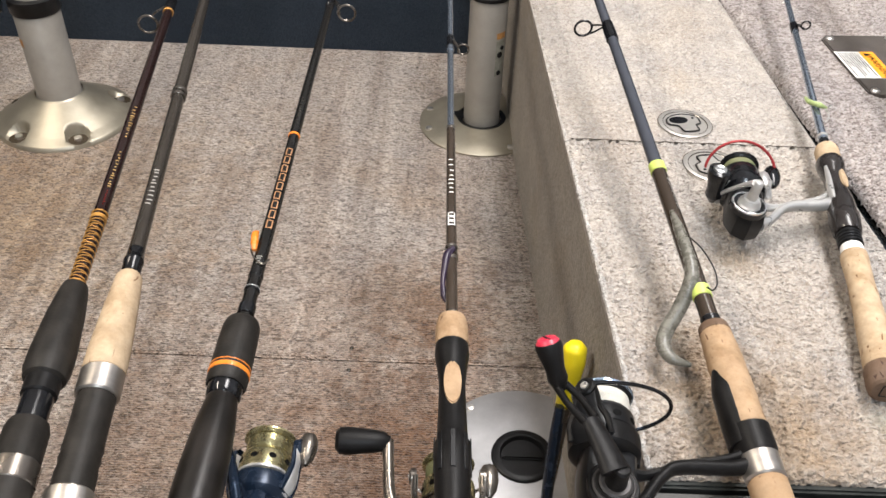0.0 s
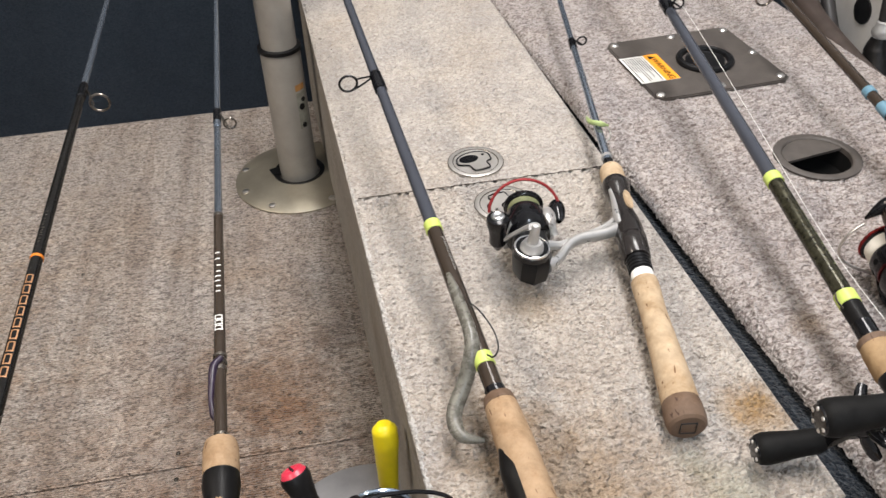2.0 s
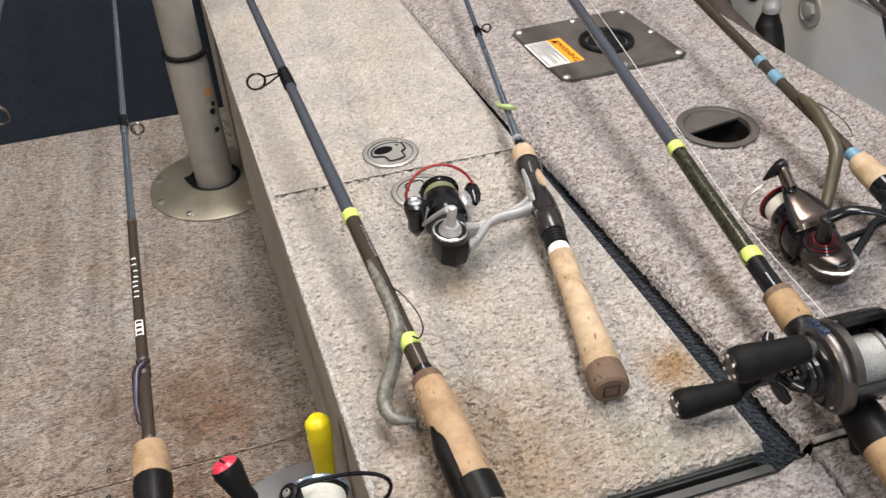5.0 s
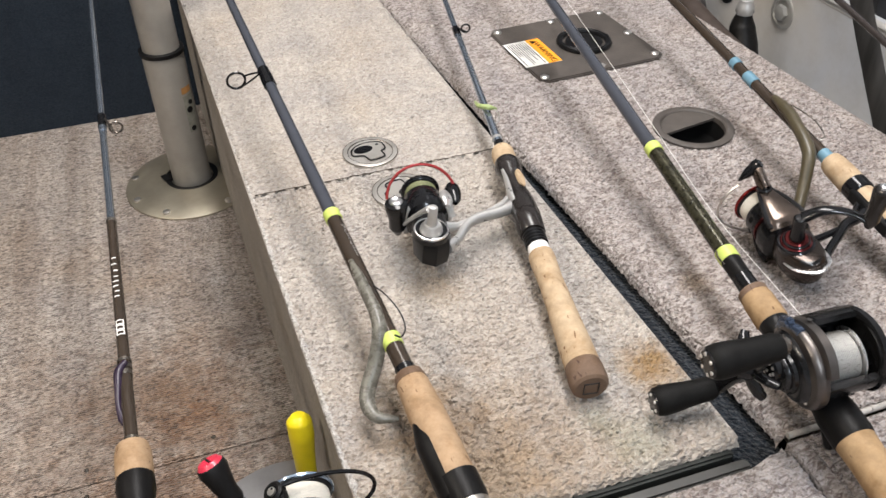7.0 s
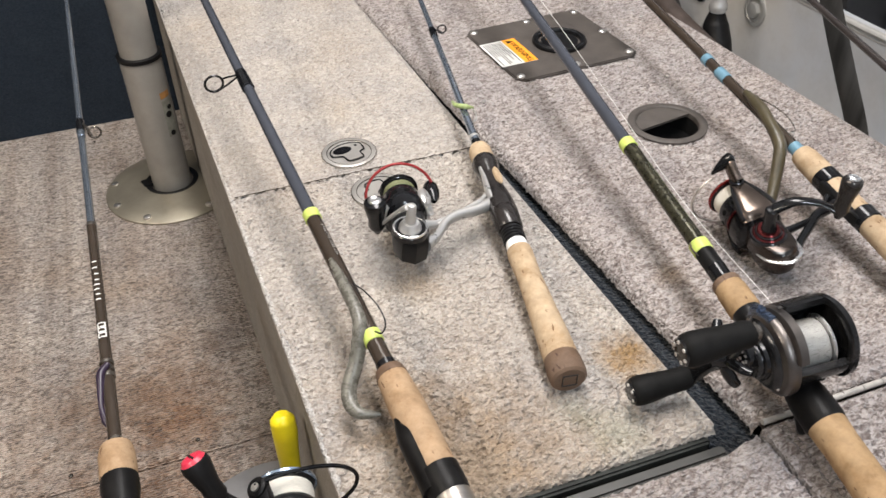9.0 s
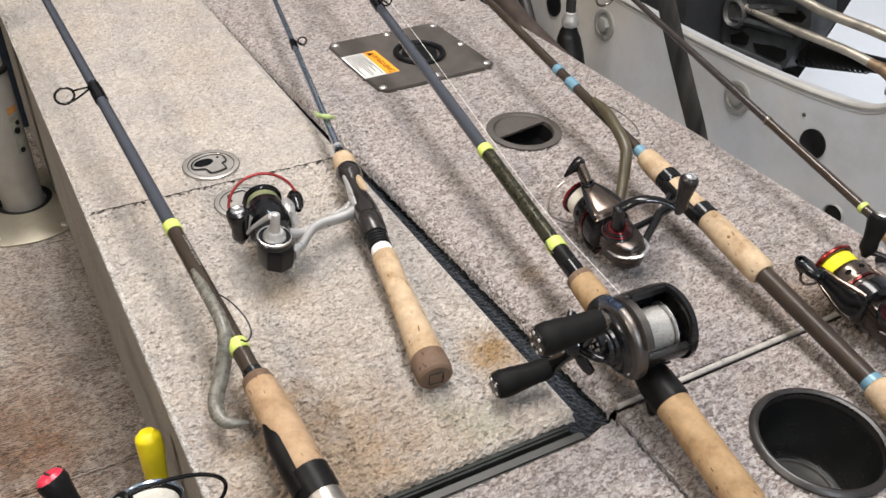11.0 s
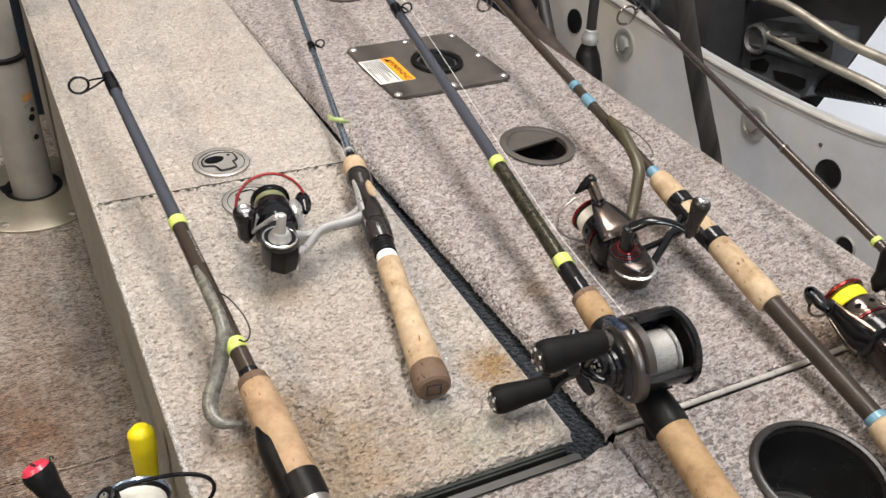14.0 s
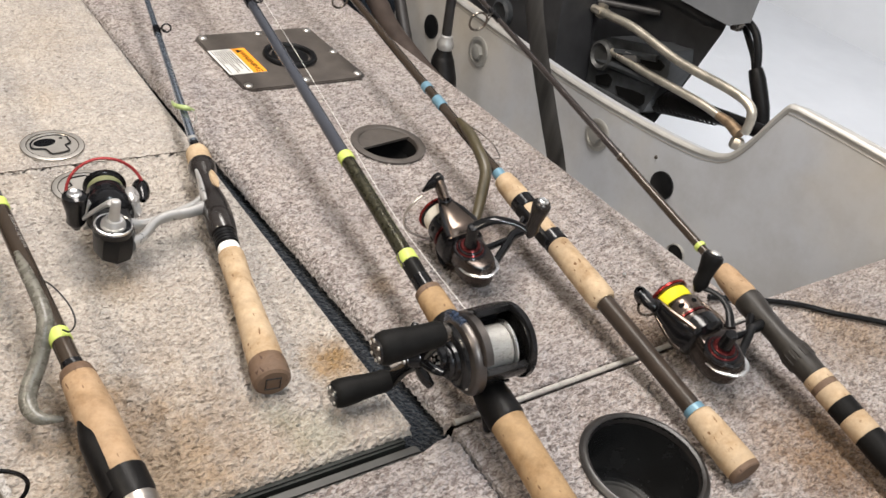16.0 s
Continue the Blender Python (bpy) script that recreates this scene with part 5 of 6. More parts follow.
    if bracket:
        put("bail_bracket", tube([uyz(0.006, arm_y + 0.002, 0.024), uyz(0.012, arm_y - 0.008, 0.0205), uyz(0.014, arm_y - 0.020, 0.0195), uyz(0.009, arm_y - 0.030, 0.0225), uyz(0.002, arm_y - 0.034, 0.0265)], [0.0030, 0.0046, 0.0050, 0.0046, 0.0030], 12, None, 6, 0.6, (-1, 0, 0)), stem, reel)
    if egg:
        put("bail_arm", lathe([(-0.020, 0.002), (-0.014, 0.0062), (-0.004, 0.0084), (0.004, 0.0082), (0.009, 0.0060), (0.0115, 0.0)], 18, basis(er * (r + 0.0125) + et * 0.004 + Y * (arm_y + 0.004), Y), None, False), egg, reel)
    put("bail_wire", tube(pts, 0.0015, 8, None, 3), bail, reel)
    # handle side: stacked rings, shaft, arm, knob
    hy, hz = hub
    base = basis(uyz(0.0150, hy, hz), (-1, 0, 0))
    if dish:
        put("hub_dish", lathe([(-0.002, 0.0180), (0.0030, 0.0176), (0.0045, 0.0160), (0.0030, 0.0125), (0.0030, 0.0)], 36, base, None, False), GLOSS_BLACK, reel)
        put("hub_ring", lathe([(0.0035, 0.0171), (0.0050, 0.0166), (0.0052, 0.0156), (0.0046, 0.0150)], 36, base, None, False), CHROME, reel)
        put("hub_mark", rbox((0.0006, 0.0022, 0.0075), Matrix.Translation(uyz(0.0192, hy - 0.0138, hz + 0.002)), 0.0002, 1), WHITE, reel)
        put("hub_cone", lathe([(0.0028, 0.0112), (0.0062, 0.0108), (0.0095, 0.0088), (0.0110, 0.0080), (0.0115, 0.0)], 28, base, None, False), stem, reel)
    else:
        for u0, u1, r0, mat, nm in ((-0.003, 0.0035, 0.0178, cup, "hub_collar"), (0.003, 0.0048, 0.0150, ring, "hub_ring"), (0.004, 0.0066, 0.0132, cup, "hub_collar"), (0.006, 0.0082, 0.0112, ring, "hub_ring")):
            put(nm, lathe([(u0, r0 - 0.0004), (u1 - 0.0012, r0), (u1, r0 - 0.0012), (u1, 0.0)], 32, base, None, False), mat, reel)
    sr = 0.76 if dish else 1.0
    put("shaft", lathe([(0.004, 0.0082 * sr), (0.010, 0.0074 * sr), (0.018, 0.0062 * sr), (hub_top - 0.016, 0.0060 * sr), (hub_top - 0.0145, 0.0046 * sr), (hub_top - 0.0140, 0.0)], 20, base, None, False), stem if dish else cup, reel)
    if not handle:
        return reel
    pts = [uyz(*p) for p in handle]
    if slot:
        way = (pts[-1] - pts[0]).normalized()
        side = way.cross(Vector((1, 0, 0))).normalized()
        mid = len(pts) // 2
        put("handle_arm", tube(pts[:mid + 1], [0.0105, 0.0085, 0.0068], 12, None, 5, 0.5, (1, 0, 0)), stem, reel)
        for sgn in (-1, 1):
            put("handle_arm", tube([pts[mid] + side * 0.0045 * sgn, (pts[mid] + pts[-1]) / 2 + side * 0.0052 * sgn, pts[-1] + side * 0.0030 * sgn], [0.0034, 0.0026, 0.0032], 10, None, 6, 0.9), stem, reel)
    else:
        put("handle_arm", tube(pts, [q * thin for q in (0.0068, 0.0056, 0.0046, 0.0042, 0.0052)], 12, None, 6, 0.62, (1, 0, 0)), stem, reel)
    kr, kl = knob
    stand = basis(pts[-1], uyz(*knob_dir), (0.1, 0.3, 0.9))
    kn = put("knob", lathe([(-0.006, 0.0030), (-0.002, 0.0052), (0.0, kr * 0.70), (kl * 0.10, kr * 0.86), (kl * 0.34, kr * 0.80), (kl * 0.62, kr * 0.98), (kl * 0.84, kr * 1.14), (kl * 0.95, kr * 1.06), (kl, kr * 0.82), (kl + 0.0006, 0)], 22, stand, None, False), knob_mat, reel)
    if cap:
        put("knob_cap", lathe([(kl * 0.965, kr * (1.0 if cap is PINK else 0.74)), (kl + 0.0014, kr * (0.80 if cap is PINK else 0.62)), (kl + 0.0022, kr * 0.45), (kl + 0.0016, kr * 0.30), (kl + 0.0016, 0)], 20, stand, None, False), cap, kn)
        if cap is PINK:
            put("cap_slot", rbox((0.011, 0.0006, 0.0016), stand @ Matrix.Translation((0, kl + 0.0019, 0)), 0.0002, 1), BLACK, kn)
    return reel


def reel_pose(t, s, toward, k, reach=0.083, tilt=0.0):
    """Local pose of a reel whose foot meets the rod at s; toward is the world way from rod to reel."""
    inv = t.matrix_world.to_3x3().inverted()
    w = inv @ Vector(toward)
    w = Vector((w.x, 0, w.z)).normalized()
    z = -w
    y = Vector((0, 1, 0))
    x = y.cross(z)
    m = Matrix((x, y, z)).transposed().to_4x4()
    m.translation = Vector((0, s, 0)) + w * (reach * k)
    return m @ Matrix.Rotation(radians(tilt), 4, "Z")


# rod with wound gold grip top
P0, P1 = (-0.197, 0.415, 0.415), (-0.255, 1.022, 0.450)
t = rod_thing(P0, P1, "black fishing rod with a gold-wound base and black foam grip")
turned(t, "blank", [(0.14, 0.0062), (0.40, 0.0058), (0.70, 0.0048), (1.25, 0.003)], BLANK_WINE)
turned(t, "fore_grip", [(0.058, 0.0125), (0.060, 0.0150), (0.068, 0.0168), (0.083, 0.0166), (0.120, 0.0142), (0.145, 0.0112), (0.152, 0.0098), (0.154, 0.0065)], DUSTY_EVA, "flared black foam grip")
turned(t, "hood", rounded(0.044, 0.061, 0.0125), RUBBER)
turned(t, "seat", rounded(0.020, 0.045, 0.0108), GLOSS_BLACK)
turned(t, "rear_grip", [(-0.22, 0.013), (-0.215, 0.0155), (-0.03, 0.0158), (0.015, 0.0150), (0.021, 0.0135), (0.022, 0.011)], DUSTY_EVA)
turned(t, "seat_ring", rounded(-0.028, -0.010, 0.0164), GUNMETAL)
coil = bmesh.new()
for way in (-1, 1):
    tube([(0.0065 * math.cos(a), 0.158 + 0.072 * a / (22 * math.pi), 0.0066 * way * math.sin(a)) for a in (radians(30 * j) for j in range(133))], 0.00045, 6, coil, 1)
part("gold_winding", coil, GOLD, t, "crossed gold thread winding")
for s, w in ((0.155, 0.003), (0.234, 0.004), (0.240, 0.0012)):
    ring_band(t, s, w, 0.0071, GOLD)
marks(t, 0.272, 0.325, 0.0062, PRINT_GOLD, 4, 0.0065, 70, 16)
marks(t, 0.348, 0.40, 0.0062, PRINT_GOLD, 5, 0.0070, 70, 20)
marks(t, 0.248, 0.268, 0.0063, RED, 6, 0.0045, 70, 8)
guide(t, 0.595, 0.0052, 0.011, 0.019, 250, 0.03, GUNMETAL)
ring_band(t, 0.608, 0.003, 0.0062, GOLD)
ring_band(t, 0.625, 0.012, 0.0058, GLOSS_BLACK, "binding")

# grey rod with pale cork and bright rings
P0, P1 = (-0.161, 0.403, 0.400), (-0.193, 0.830, 0.450)
t = rod_thing(P0, P1, "grey fishing rod with pale cork grip and silver rings")
turned(t, "blank", [(0.17, 0.0068), (0.43, 0.0062), (0.80, 0.0050), (1.3, 0.003)], BLANK_SMOKE)
turned(t, "fore_grip", [(0.086, 0.0140), (0.088, 0.0158), (0.110, 0.0155), (0.150, 0.0130), (0.180, 0.0106), (0.184, 0.0085)], CORK, "pale cork grip")
turned(t, "collar_ring", rounded(0.066, 0.088, 0.0160), BRUSHED, "brushed silver ring")
turned(t, "seat_ring", rounded(-0.036, -0.008, 0.0166), BRUSHED, "brushed silver ring")
turned(t, "seat", [(-0.01, 0.0138), (0.005, 0.0142), (0.012, 0.0132), (0.016, 0.0142), (0.020, 0.0132), (0.024, 0.0142), (0.028, 0.0136), (0.066, 0.0136)], DUSTY_EVA)
turned(t, "rear_grip", rounded(-0.2, -0.036, 0.0145), CORK)
turned(t, "winding", [(0.183, 0.0078), (0.196, 0.0076), (0.197, 0.0082), (0.200, 0.0082), (0.201, 0.0074), (0.212, 0.0070)], GLOSS_BLACK)
marks(t, 0.262, 0.308, 0.00668, PRINT_PALE, 9, 0.0075, 80, 24)
for s in (0.425, 0.433):
    ring_band(t, s, 0.004, 0.0076, GUNMETAL)
guide(t, 0.70, 0.0055, 0.009, 0.015, 200, 0.03, GUNMETAL)

# black rod with orange trim, reel in gold and blue under it
P0, P1 = (-0.074, 0.390, 0.415), (-0.071, 0.784, 0.434)
t = rod_thing(P0, P1, "black fishing rod with orange trim and foam grip")
turned(t, "blank", [(0.14, 0.0058), (0.40, 0.0053), (0.70, 0.0042)], BLANK_BLACK)
# The blank is drawn paler from here to the tip
turned(t, "pale_upper_blank", [(0.699, 0.0041), (0.95, 0.0034), (1.2, 0.0025)], BLANK_BLUE, "paler silver-grey upper part of the blank")
turned(t, "fore_grip", [(0.083, 0.0135), (0.085, 0.0146), (0.100, 0.0150), (0.125, 0.0146), (0.140, 0.0140), (0.1445, 0.0125), (0.1455, 0.006)], DUSTY_EVA, "black foam fore grip")
turned(t, "orange_ring", rounded(0.0925, 0.0965, 0.0153, 0.0153, 0.0005), ORANGE, "bright orange ring")
turned(t, "orange_line", rounded(0.0985, 0.0994, 0.0152, 0.0152, 0.0002), ORANGE)
turned(t, "hood", [(0.072, 0.0105), (0.074, 0.0122), (0.084, 0.0128), (0.087, 0.0118)], GLOSS_BLACK)
turned(t, "rear_grip", [(-0.20, 0.014), (-0.19, 0.0158), (-0.02, 0.0168), (0.015, 0.0163), (0.050, 0.0140), (0.070, 0.0114), (0.074, 0.0106)], GRIP_SHINE, "smooth black tapered grip")
for s, w, r in ((0.158, 0.010, 0.0068), (0.180, 0.003, 0.0064), (0.196, 0.003, 0.0062)):
    ring_band(t, s, w, r, GLOSS_BLACK, "winding")
ring_band(t, 0.1470, 0.002, 0.0072, PRINT_COPPER)
ring_band(t, 0.181, 0.0012, 0.0066, SILVER)
marks(t, 0.206, 0.216, 0.0060, PRINT_PALE, 11, 0.0045, 90, 30)
marks(t, 0.250, 0.362, 0.00575, PRINT_COPPER, 12, 0.0132, 80, 30, True)
ring_band(t, 0.393, 0.0035, 0.0058, ORANGE)
marks(t, 0.41, 0.455, 0.0056, GUNMETAL, 13, 0.007, 90)
guide(t, 0.655, 0.0045, 0.0105, 0.018, 90, 0.03, GUNMETAL)
bead = part("lure", tube([(-0.0055, 0.222, 0.005), (-0.0065, 0.229, 0.007), (-0.0075, 0.238, 0.008), (-0.006, 0.242, 0.008)], [0.002, 0.0034, 0.0032, 0.0014], 12), ORANGE, t, "small orange jig hung on the rod")
part("hook", tube([(-0.009, 0.224, 0.004), (-0.004, 0.212, 0.007), (0.004, 0.205, 0.006), (0.008, 0.214, 0.003)], 0.0008, 6), GUNMETAL, bead)
spinning_reel(t, reel_pose(t, 0.030, (0.36, 0, -1), 0.88), BLUE, BLUE, SILVER, BRASS, BRASS, BRASS, BLUE, SILVER, k=0.88, out=(-1, 0), sweep=(0, -1), bail=CHROME, bail_r=0.034, roller=False, egg=GUNMETAL, wide=0.55)

# rod with split seat and a cork window
P0, P1 = (0.090, 0.400, 0.395), (0.083, 0.835, 0.420)
t = rod_thing(P0, P1, "dark fishing rod with white print and cork-windowed seat")
turned(t, "blank", [(0.15, 0.0048), (0.432, 0.0042), (0.433, 0.0038), (0.80, 0.0032), (1.3, 0.002)], BLANK_BLUE)
turned(t, "lower_blank", [(0.150, 0.0050), (0.280, 0.0047), (0.430, 0.0044)], BLANK_BROWN)
turned(t, "cork_ring", [(0.137, 0.0125), (0.140, 0.0132), (0.158, 0.0130), (0.165, 0.0115), (0.166, 0.006)], CORK_DARK, "short cork fore grip")
turned(t, "seat", [(-0.010, 0.0115), (0.000, 0.0120), (0.030, 0.0130), (0.046, 0.0132), (0.050, 0.0112), (0.080, 0.0102), (0.100, 0.0100), (0.112, 0.0112), (0.128, 0.0135), (0.137, 0.0130)], RUBBER, "soft black reel seat")
win = [(0.0066 * math.cos(a), 0.0945 + 0.020 * math.sin(a)) for a in (2 * math.pi * i / 24 for i in range(24))]
part("cork_window", prism(win, 0.0082, 0.0112, None, None, 0.0008), CORK_DARK, t, "oval cork inlay")
for i in range(8):
    a = radians(45 * i)
    part("rib", rbox((0.004, 0.030, 0.0012), Matrix.Rotation(a, 4, "Y") @ Matrix.Translation((0, 0.036, 0.0128)), 0.0004, 1), BLACK, t)
for i in range(7):
    ring_band(t, -0.014 - i * 0.0036, 0.0024, 0.0112, BLACK, "thread")
turned(t, "thread_core", [(-0.045, 0.0100), (-0.005, 0.0100)], BLACK)
turned(t, "rear_grip", rounded(-0.22, -0.045, 0.0130), CORK)
for s, w in ((0.170, 0.006), (0.236, 0.004), (0.243, 0.004), (0.250, 0.003)):
    ring_band(t, s, w, 0.0056, GUNMETAL, "winding")
marks(t, 0.276, 0.290, 0.0051, WHITE, 15, 0.006, 90, 40, True)
marks(t, 0.322, 0.378, 0.0050, WHITE, 16, 0.0112, 90, 36)
ring_band(t, 0.432, 0.004, 0.0048, GUNMETAL)
guide(t, 0.585, 0.0038, 0.0065, 0.012, 68, 0.028, GUNMETAL)
ring_band(t, 0.60, 0.02, 0.0042, BLANK_BLUE, "winding")
lure = part("lure", tube([(0.002, 0.244, 0.006), (-0.004, 0.236, 0.005), (-0.0060, 0.222, 0.002), (-0.0075, 0.208, -0.002), (-0.0060, 0.197, -0.005), (-0.0045, 0.191, -0.006)], [0.0024, 0.0036, 0.0030, 0.0020, 0.0032, 0.0016], 12), PURPLE, t, "dark purple soft lure hung on the rod")
part("hook", tube([(0.0, 0.242, 0.005), (-0.006, 0.246, 0.002), (-0.012, 0.250, -0.004)], 0.0006, 6), STEEL, lure)
spinning_reel(t, reel_pose(t, 0.020, (0.0, 0, -1), 0.92), BLACK, GUNMETAL, SILVER, BRASS, OLIVE_LINE, BRASS, BLACK, GUNMETAL, k=0.92, out=(-1, 0), sweep=(0, -1), bail=CHROME, bail_r=0.034, roller=False, egg=GUNMETAL, wide=0.55)
crank = part("crank", tube([(-0.020, 0.008, -0.040), (-0.032, 0.010, -0.040), (-0.043, 0.026, -0.038), (-0.046, 0.056, -0.036), (-0.047, 0.072, -0.034)], [0.0065, 0.0055, 0.0045, 0.0042, 0.0045], 10), GUNMETAL, t, "dark metal crank arm")
part("crank_knob", lathe([(-0.002, 0.004), (0.003, 0.0075), (0.012, 0.0088), (0.030, 0.0105), (0.036, 0.0100), (0.039, 0.007), (0.0395, 0)], 20, basis((-0.047, 0.071, -0.034), (-1, 0, 0)), None, False), RUBBER, crank)

# rod on the locker with lime bands and a soft bait
P0, P1 = (0.302, 0.400, 0.406), (0.2605, 0.964, 0.467)
t = rod_thing(P0, P1, "grey fishing rod with lime bands and cork grip on the locker")
turned(t, "blank", [(0.33, 0.0065), (0.60, 0.0056), (0.90, 0.0045), (1.35, 0.003)], BLANK_GREY)
turned(t, "lower_blank", [(0.14, 0.0074), (0.337, 0.0070)], BLANK_BROWN)
turned(t, "fore_grip", [(0.045, 0.0130), (0.060, 0.0136), (0.115, 0.0138), (0.143, 0.0122), (0.150, 0.0110), (0.151, 0.0075)], CORK_DARK, "tan cork grip")
turned(t, "grip_ring", rounded(0.1435, 0.1515, 0.0124, 0.0112, 0.0006), CORK_END)
seat = bmesh.new()
lathe([(0.036, 0.0138), (0.040, 0.0146), (0.058, 0.0146)], 20, None, seat)
tube([(-0.004, 0.045, -0.002), (-0.005, 0.068, -0.0015), (-0.0065, 0.090, 0.0), (-0.0075, 0.108, 0.002)], [0.0135, 0.0128, 0.0112, 0.0060], 14, seat)
part("seat", seat, RUBBER, t, "dark reel seat wrapping the cork")
turned(t, "seat_ring", rounded(0.018, 0.037, 0.0140), BRUSHED, "silver ring")
turned(t, "rear_grip", [(-0.11, 0.0125), (-0.105, 0.0142), (-0.02, 0.0138), (0.016, 0.0135), (0.018, 0.0120)], CORK_DARK)
ring_band(t, 0.155, 0.008, 0.0080, GLOSS_BLACK, "winding")
ring_band(t, 0.1855, 0.011, 0.0080, LIME)
ring_band(t, 0.340, 0.011, 0.0078, LIME)
marks(t, 0.28, 0.32, 0.0073, PRINT_PALE, 21, 0.005, 60, 14)
guide(t, 0.568, 0.0057, 0.0095, 0.030, -72, 0.020)
ring_band(t, 0.572, 0.020, 0.0070, GLOSS_BLACK, "winding")
bait = part("soft_bait", tube([(-0.004, 0.275, 0.0070), (-0.004, 0.253, 0.0085), (-0.0042, 0.229, 0.0095), (-0.0045, 0.210, 0.0090), (-0.007, 0.195, 0.0040), (-0.0160, 0.181, -0.0135), (-0.0270, 0.1680, -0.0250), (-0.0310, 0.1560, -0.0300), (-0.0275, 0.1440, -0.0305), (-0.0130, 0.1370, -0.0310)], [0.0022, 0.0046, 0.0052, 0.0056, 0.0062, 0.0063, 0.0064, 0.0062, 0.0050, 0.0018], 14), BAIT, t, "grey soft plastic worm hung on the rod")
part("hook", tube([(0.003, 0.240, 0.009), (0.009, 0.226, 0.010), (0.0135, 0.206, 0.009), (0.0125, 0.190, 0.008), (0.006, 0.181, 0.009), (0.001, 0.183, 0.011)], 0.0007, 6), BLACK, bait)
spinning_reel(t, reel_pose(t, 0.028, (-1, 0, 0.08), 0.96, 0.115) @ Matrix.Rotation(radians(9), 4, "X"), BLACK, RUBBER, BLACK, BLACK, CREAM_LINE, DRAG_BLUE, RUBBER, FRAME_GREY, k=0.96, reach=0.115, fo=0.024, fwd=-0.006, roller=False, out=(0.8, -0.6), sweep=(0.25, 0.97),
              bail=GLOSS_BLACK, bail_r=0.048, bail_y=0.008, hub=(-0.025, 0.001), handle=((0.038, -0.027, -0.003), (0.040, -0.010, -0.011), (0.041, 0.008, -0.020), (0.044, 0.020, -0.031), (0.046, 0.030, -0.042)), knob=(0.0084, 0.031), knob_dir=(0.70, 0.50, -0.40), knob_mat=RUBBER, cap=PINK, slot=True)

# short rod lying on the locker, silver reel with a red bail
P0, P1 = (0.432, 0.522, 0.386), (0.4805, 0.838, 0.407)
t = rod_thing(P0, P1, "light spinning rod with cork handle lying on the locker")
turned(t, "blank", [(0.31, 0.0046), (0.60, 0.0038), (1.2, 0.002)], BLANK_BLUE)
turned(t, "butt", [(-0.001, 0.0130), (0.001, 0.0152), (0.006, 0.0160), (0.018, 0.0156), (0.022, 0.0150)], CORK_END, "brown rubberised cork butt")
sq = tube([(-0.006, -0.0014, -0.006), (0.006, -0.0014, -0.006), (0.006, -0.0014, 0.006), (-0.006, -0.0014, 0.006), (-0.006, -0.0014, -0.006)], 0.0006, 4, None, 1)
part("butt_emblem", sq, BLACK, t)
turned(t, "handle", [(0.0215, 0.0148), (0.045, 0.0142), (0.085, 0.0124), (0.120, 0.0113), (0.150, 0.0122), (0.156, 0.0118)], CORK, "pale cork handle with dark pits")
turned(t, "seat_ring", rounded(0.155, 0.168, 0.0102), WHITE, "white metal ring")
for i in range(4):
    ring_band(t, 0.1705 + i * 0.0040, 0.0028, 0.0112, BLACK, "thread")
turned(t, "thread_core", [(0.166, 0.0098), (0.188, 0.0098)], BLACK)
turned(t, "hood_nut", [(0.186, 0.0120), (0.188, 0.0132), (0.204, 0.0144), (0.212, 0.0146), (0.215, 0.0135)], SEAT_DARK, "", 10)
turned(t, "seat", [(0.214, 0.0134), (0.226, 0.0137), (0.238, 0.0126), (0.252, 0.0103), (0.266, 0.0098), (0.276, 0.0108), (0.286, 0.0134), (0.296, 0.0140), (0.300, 0.0126)], SEAT_DARK, "smoky dark reel seat")
inlay = [(0.0045 * math.cos(a), 0.262 + 0.014 * math.sin(a)) for a in (2 * math.pi * i / 20 for i in range(20))]
part("cork_window", prism(inlay, 0.0095, 0.0118, Matrix.Rotation(radians(30), 4, "Y")), CORK, t)
turned(t, "cork_ring", [(0.299, 0.0118), (0.302, 0.0124), (0.318, 0.0122), (0.323, 0.0108), (0.324, 0.005)], CORK)
ring_band(t, 0.332, 0.012, 0.0054, GLOSS_BLACK, "winding")
ring_band(t, 0.345, 0.004, 0.0056, SILVER)
marks(t, 0.45, 0.54, 0.0043, PRINT_PALE, 31, 0.010, 70, 16)
ring_band(t, 0.585, 0.014, 0.0050, GLOSS_BLACK, "winding")
guide(t, 0.57, 0.004, 0.0055, 0.012, 30, 0.02)
soft = part("soft_lure", tube([(-0.010, 0.415, 0.004), (-0.0085, 0.402, 0.007), (0.001, 0.394, 0.009), (0.010, 0.396, 0.005)], [0.0016, 0.0028, 0.0032, 0.0014], 12), LURE_GREEN, t, "lime soft lure hooked on the rod")
part("hook", tube([(0.006, 0.396, 0.006), (0.010, 0.385, 0.006), (0.008, 0.372, 0.006), (0.003, 0.366, 0.006)], 0.0008, 6), STEEL, soft)
part("foot_blade", tube([(-0.0098, 0.228, 0.0082), (-0.0100, 0.240, 0.0080), (-0.0090, 0.254, 0.0072), (-0.0084, 0.268, 0.0068), (-0.0090, 0.281, 0.0074)], [0.0030, 0.0038, 0.0034, 0.0028, 0.0018], 10, None, 4, 0.6, (-0.77, 0, 0.64)), SILVER, t, "pale metal reel foot in the seat")
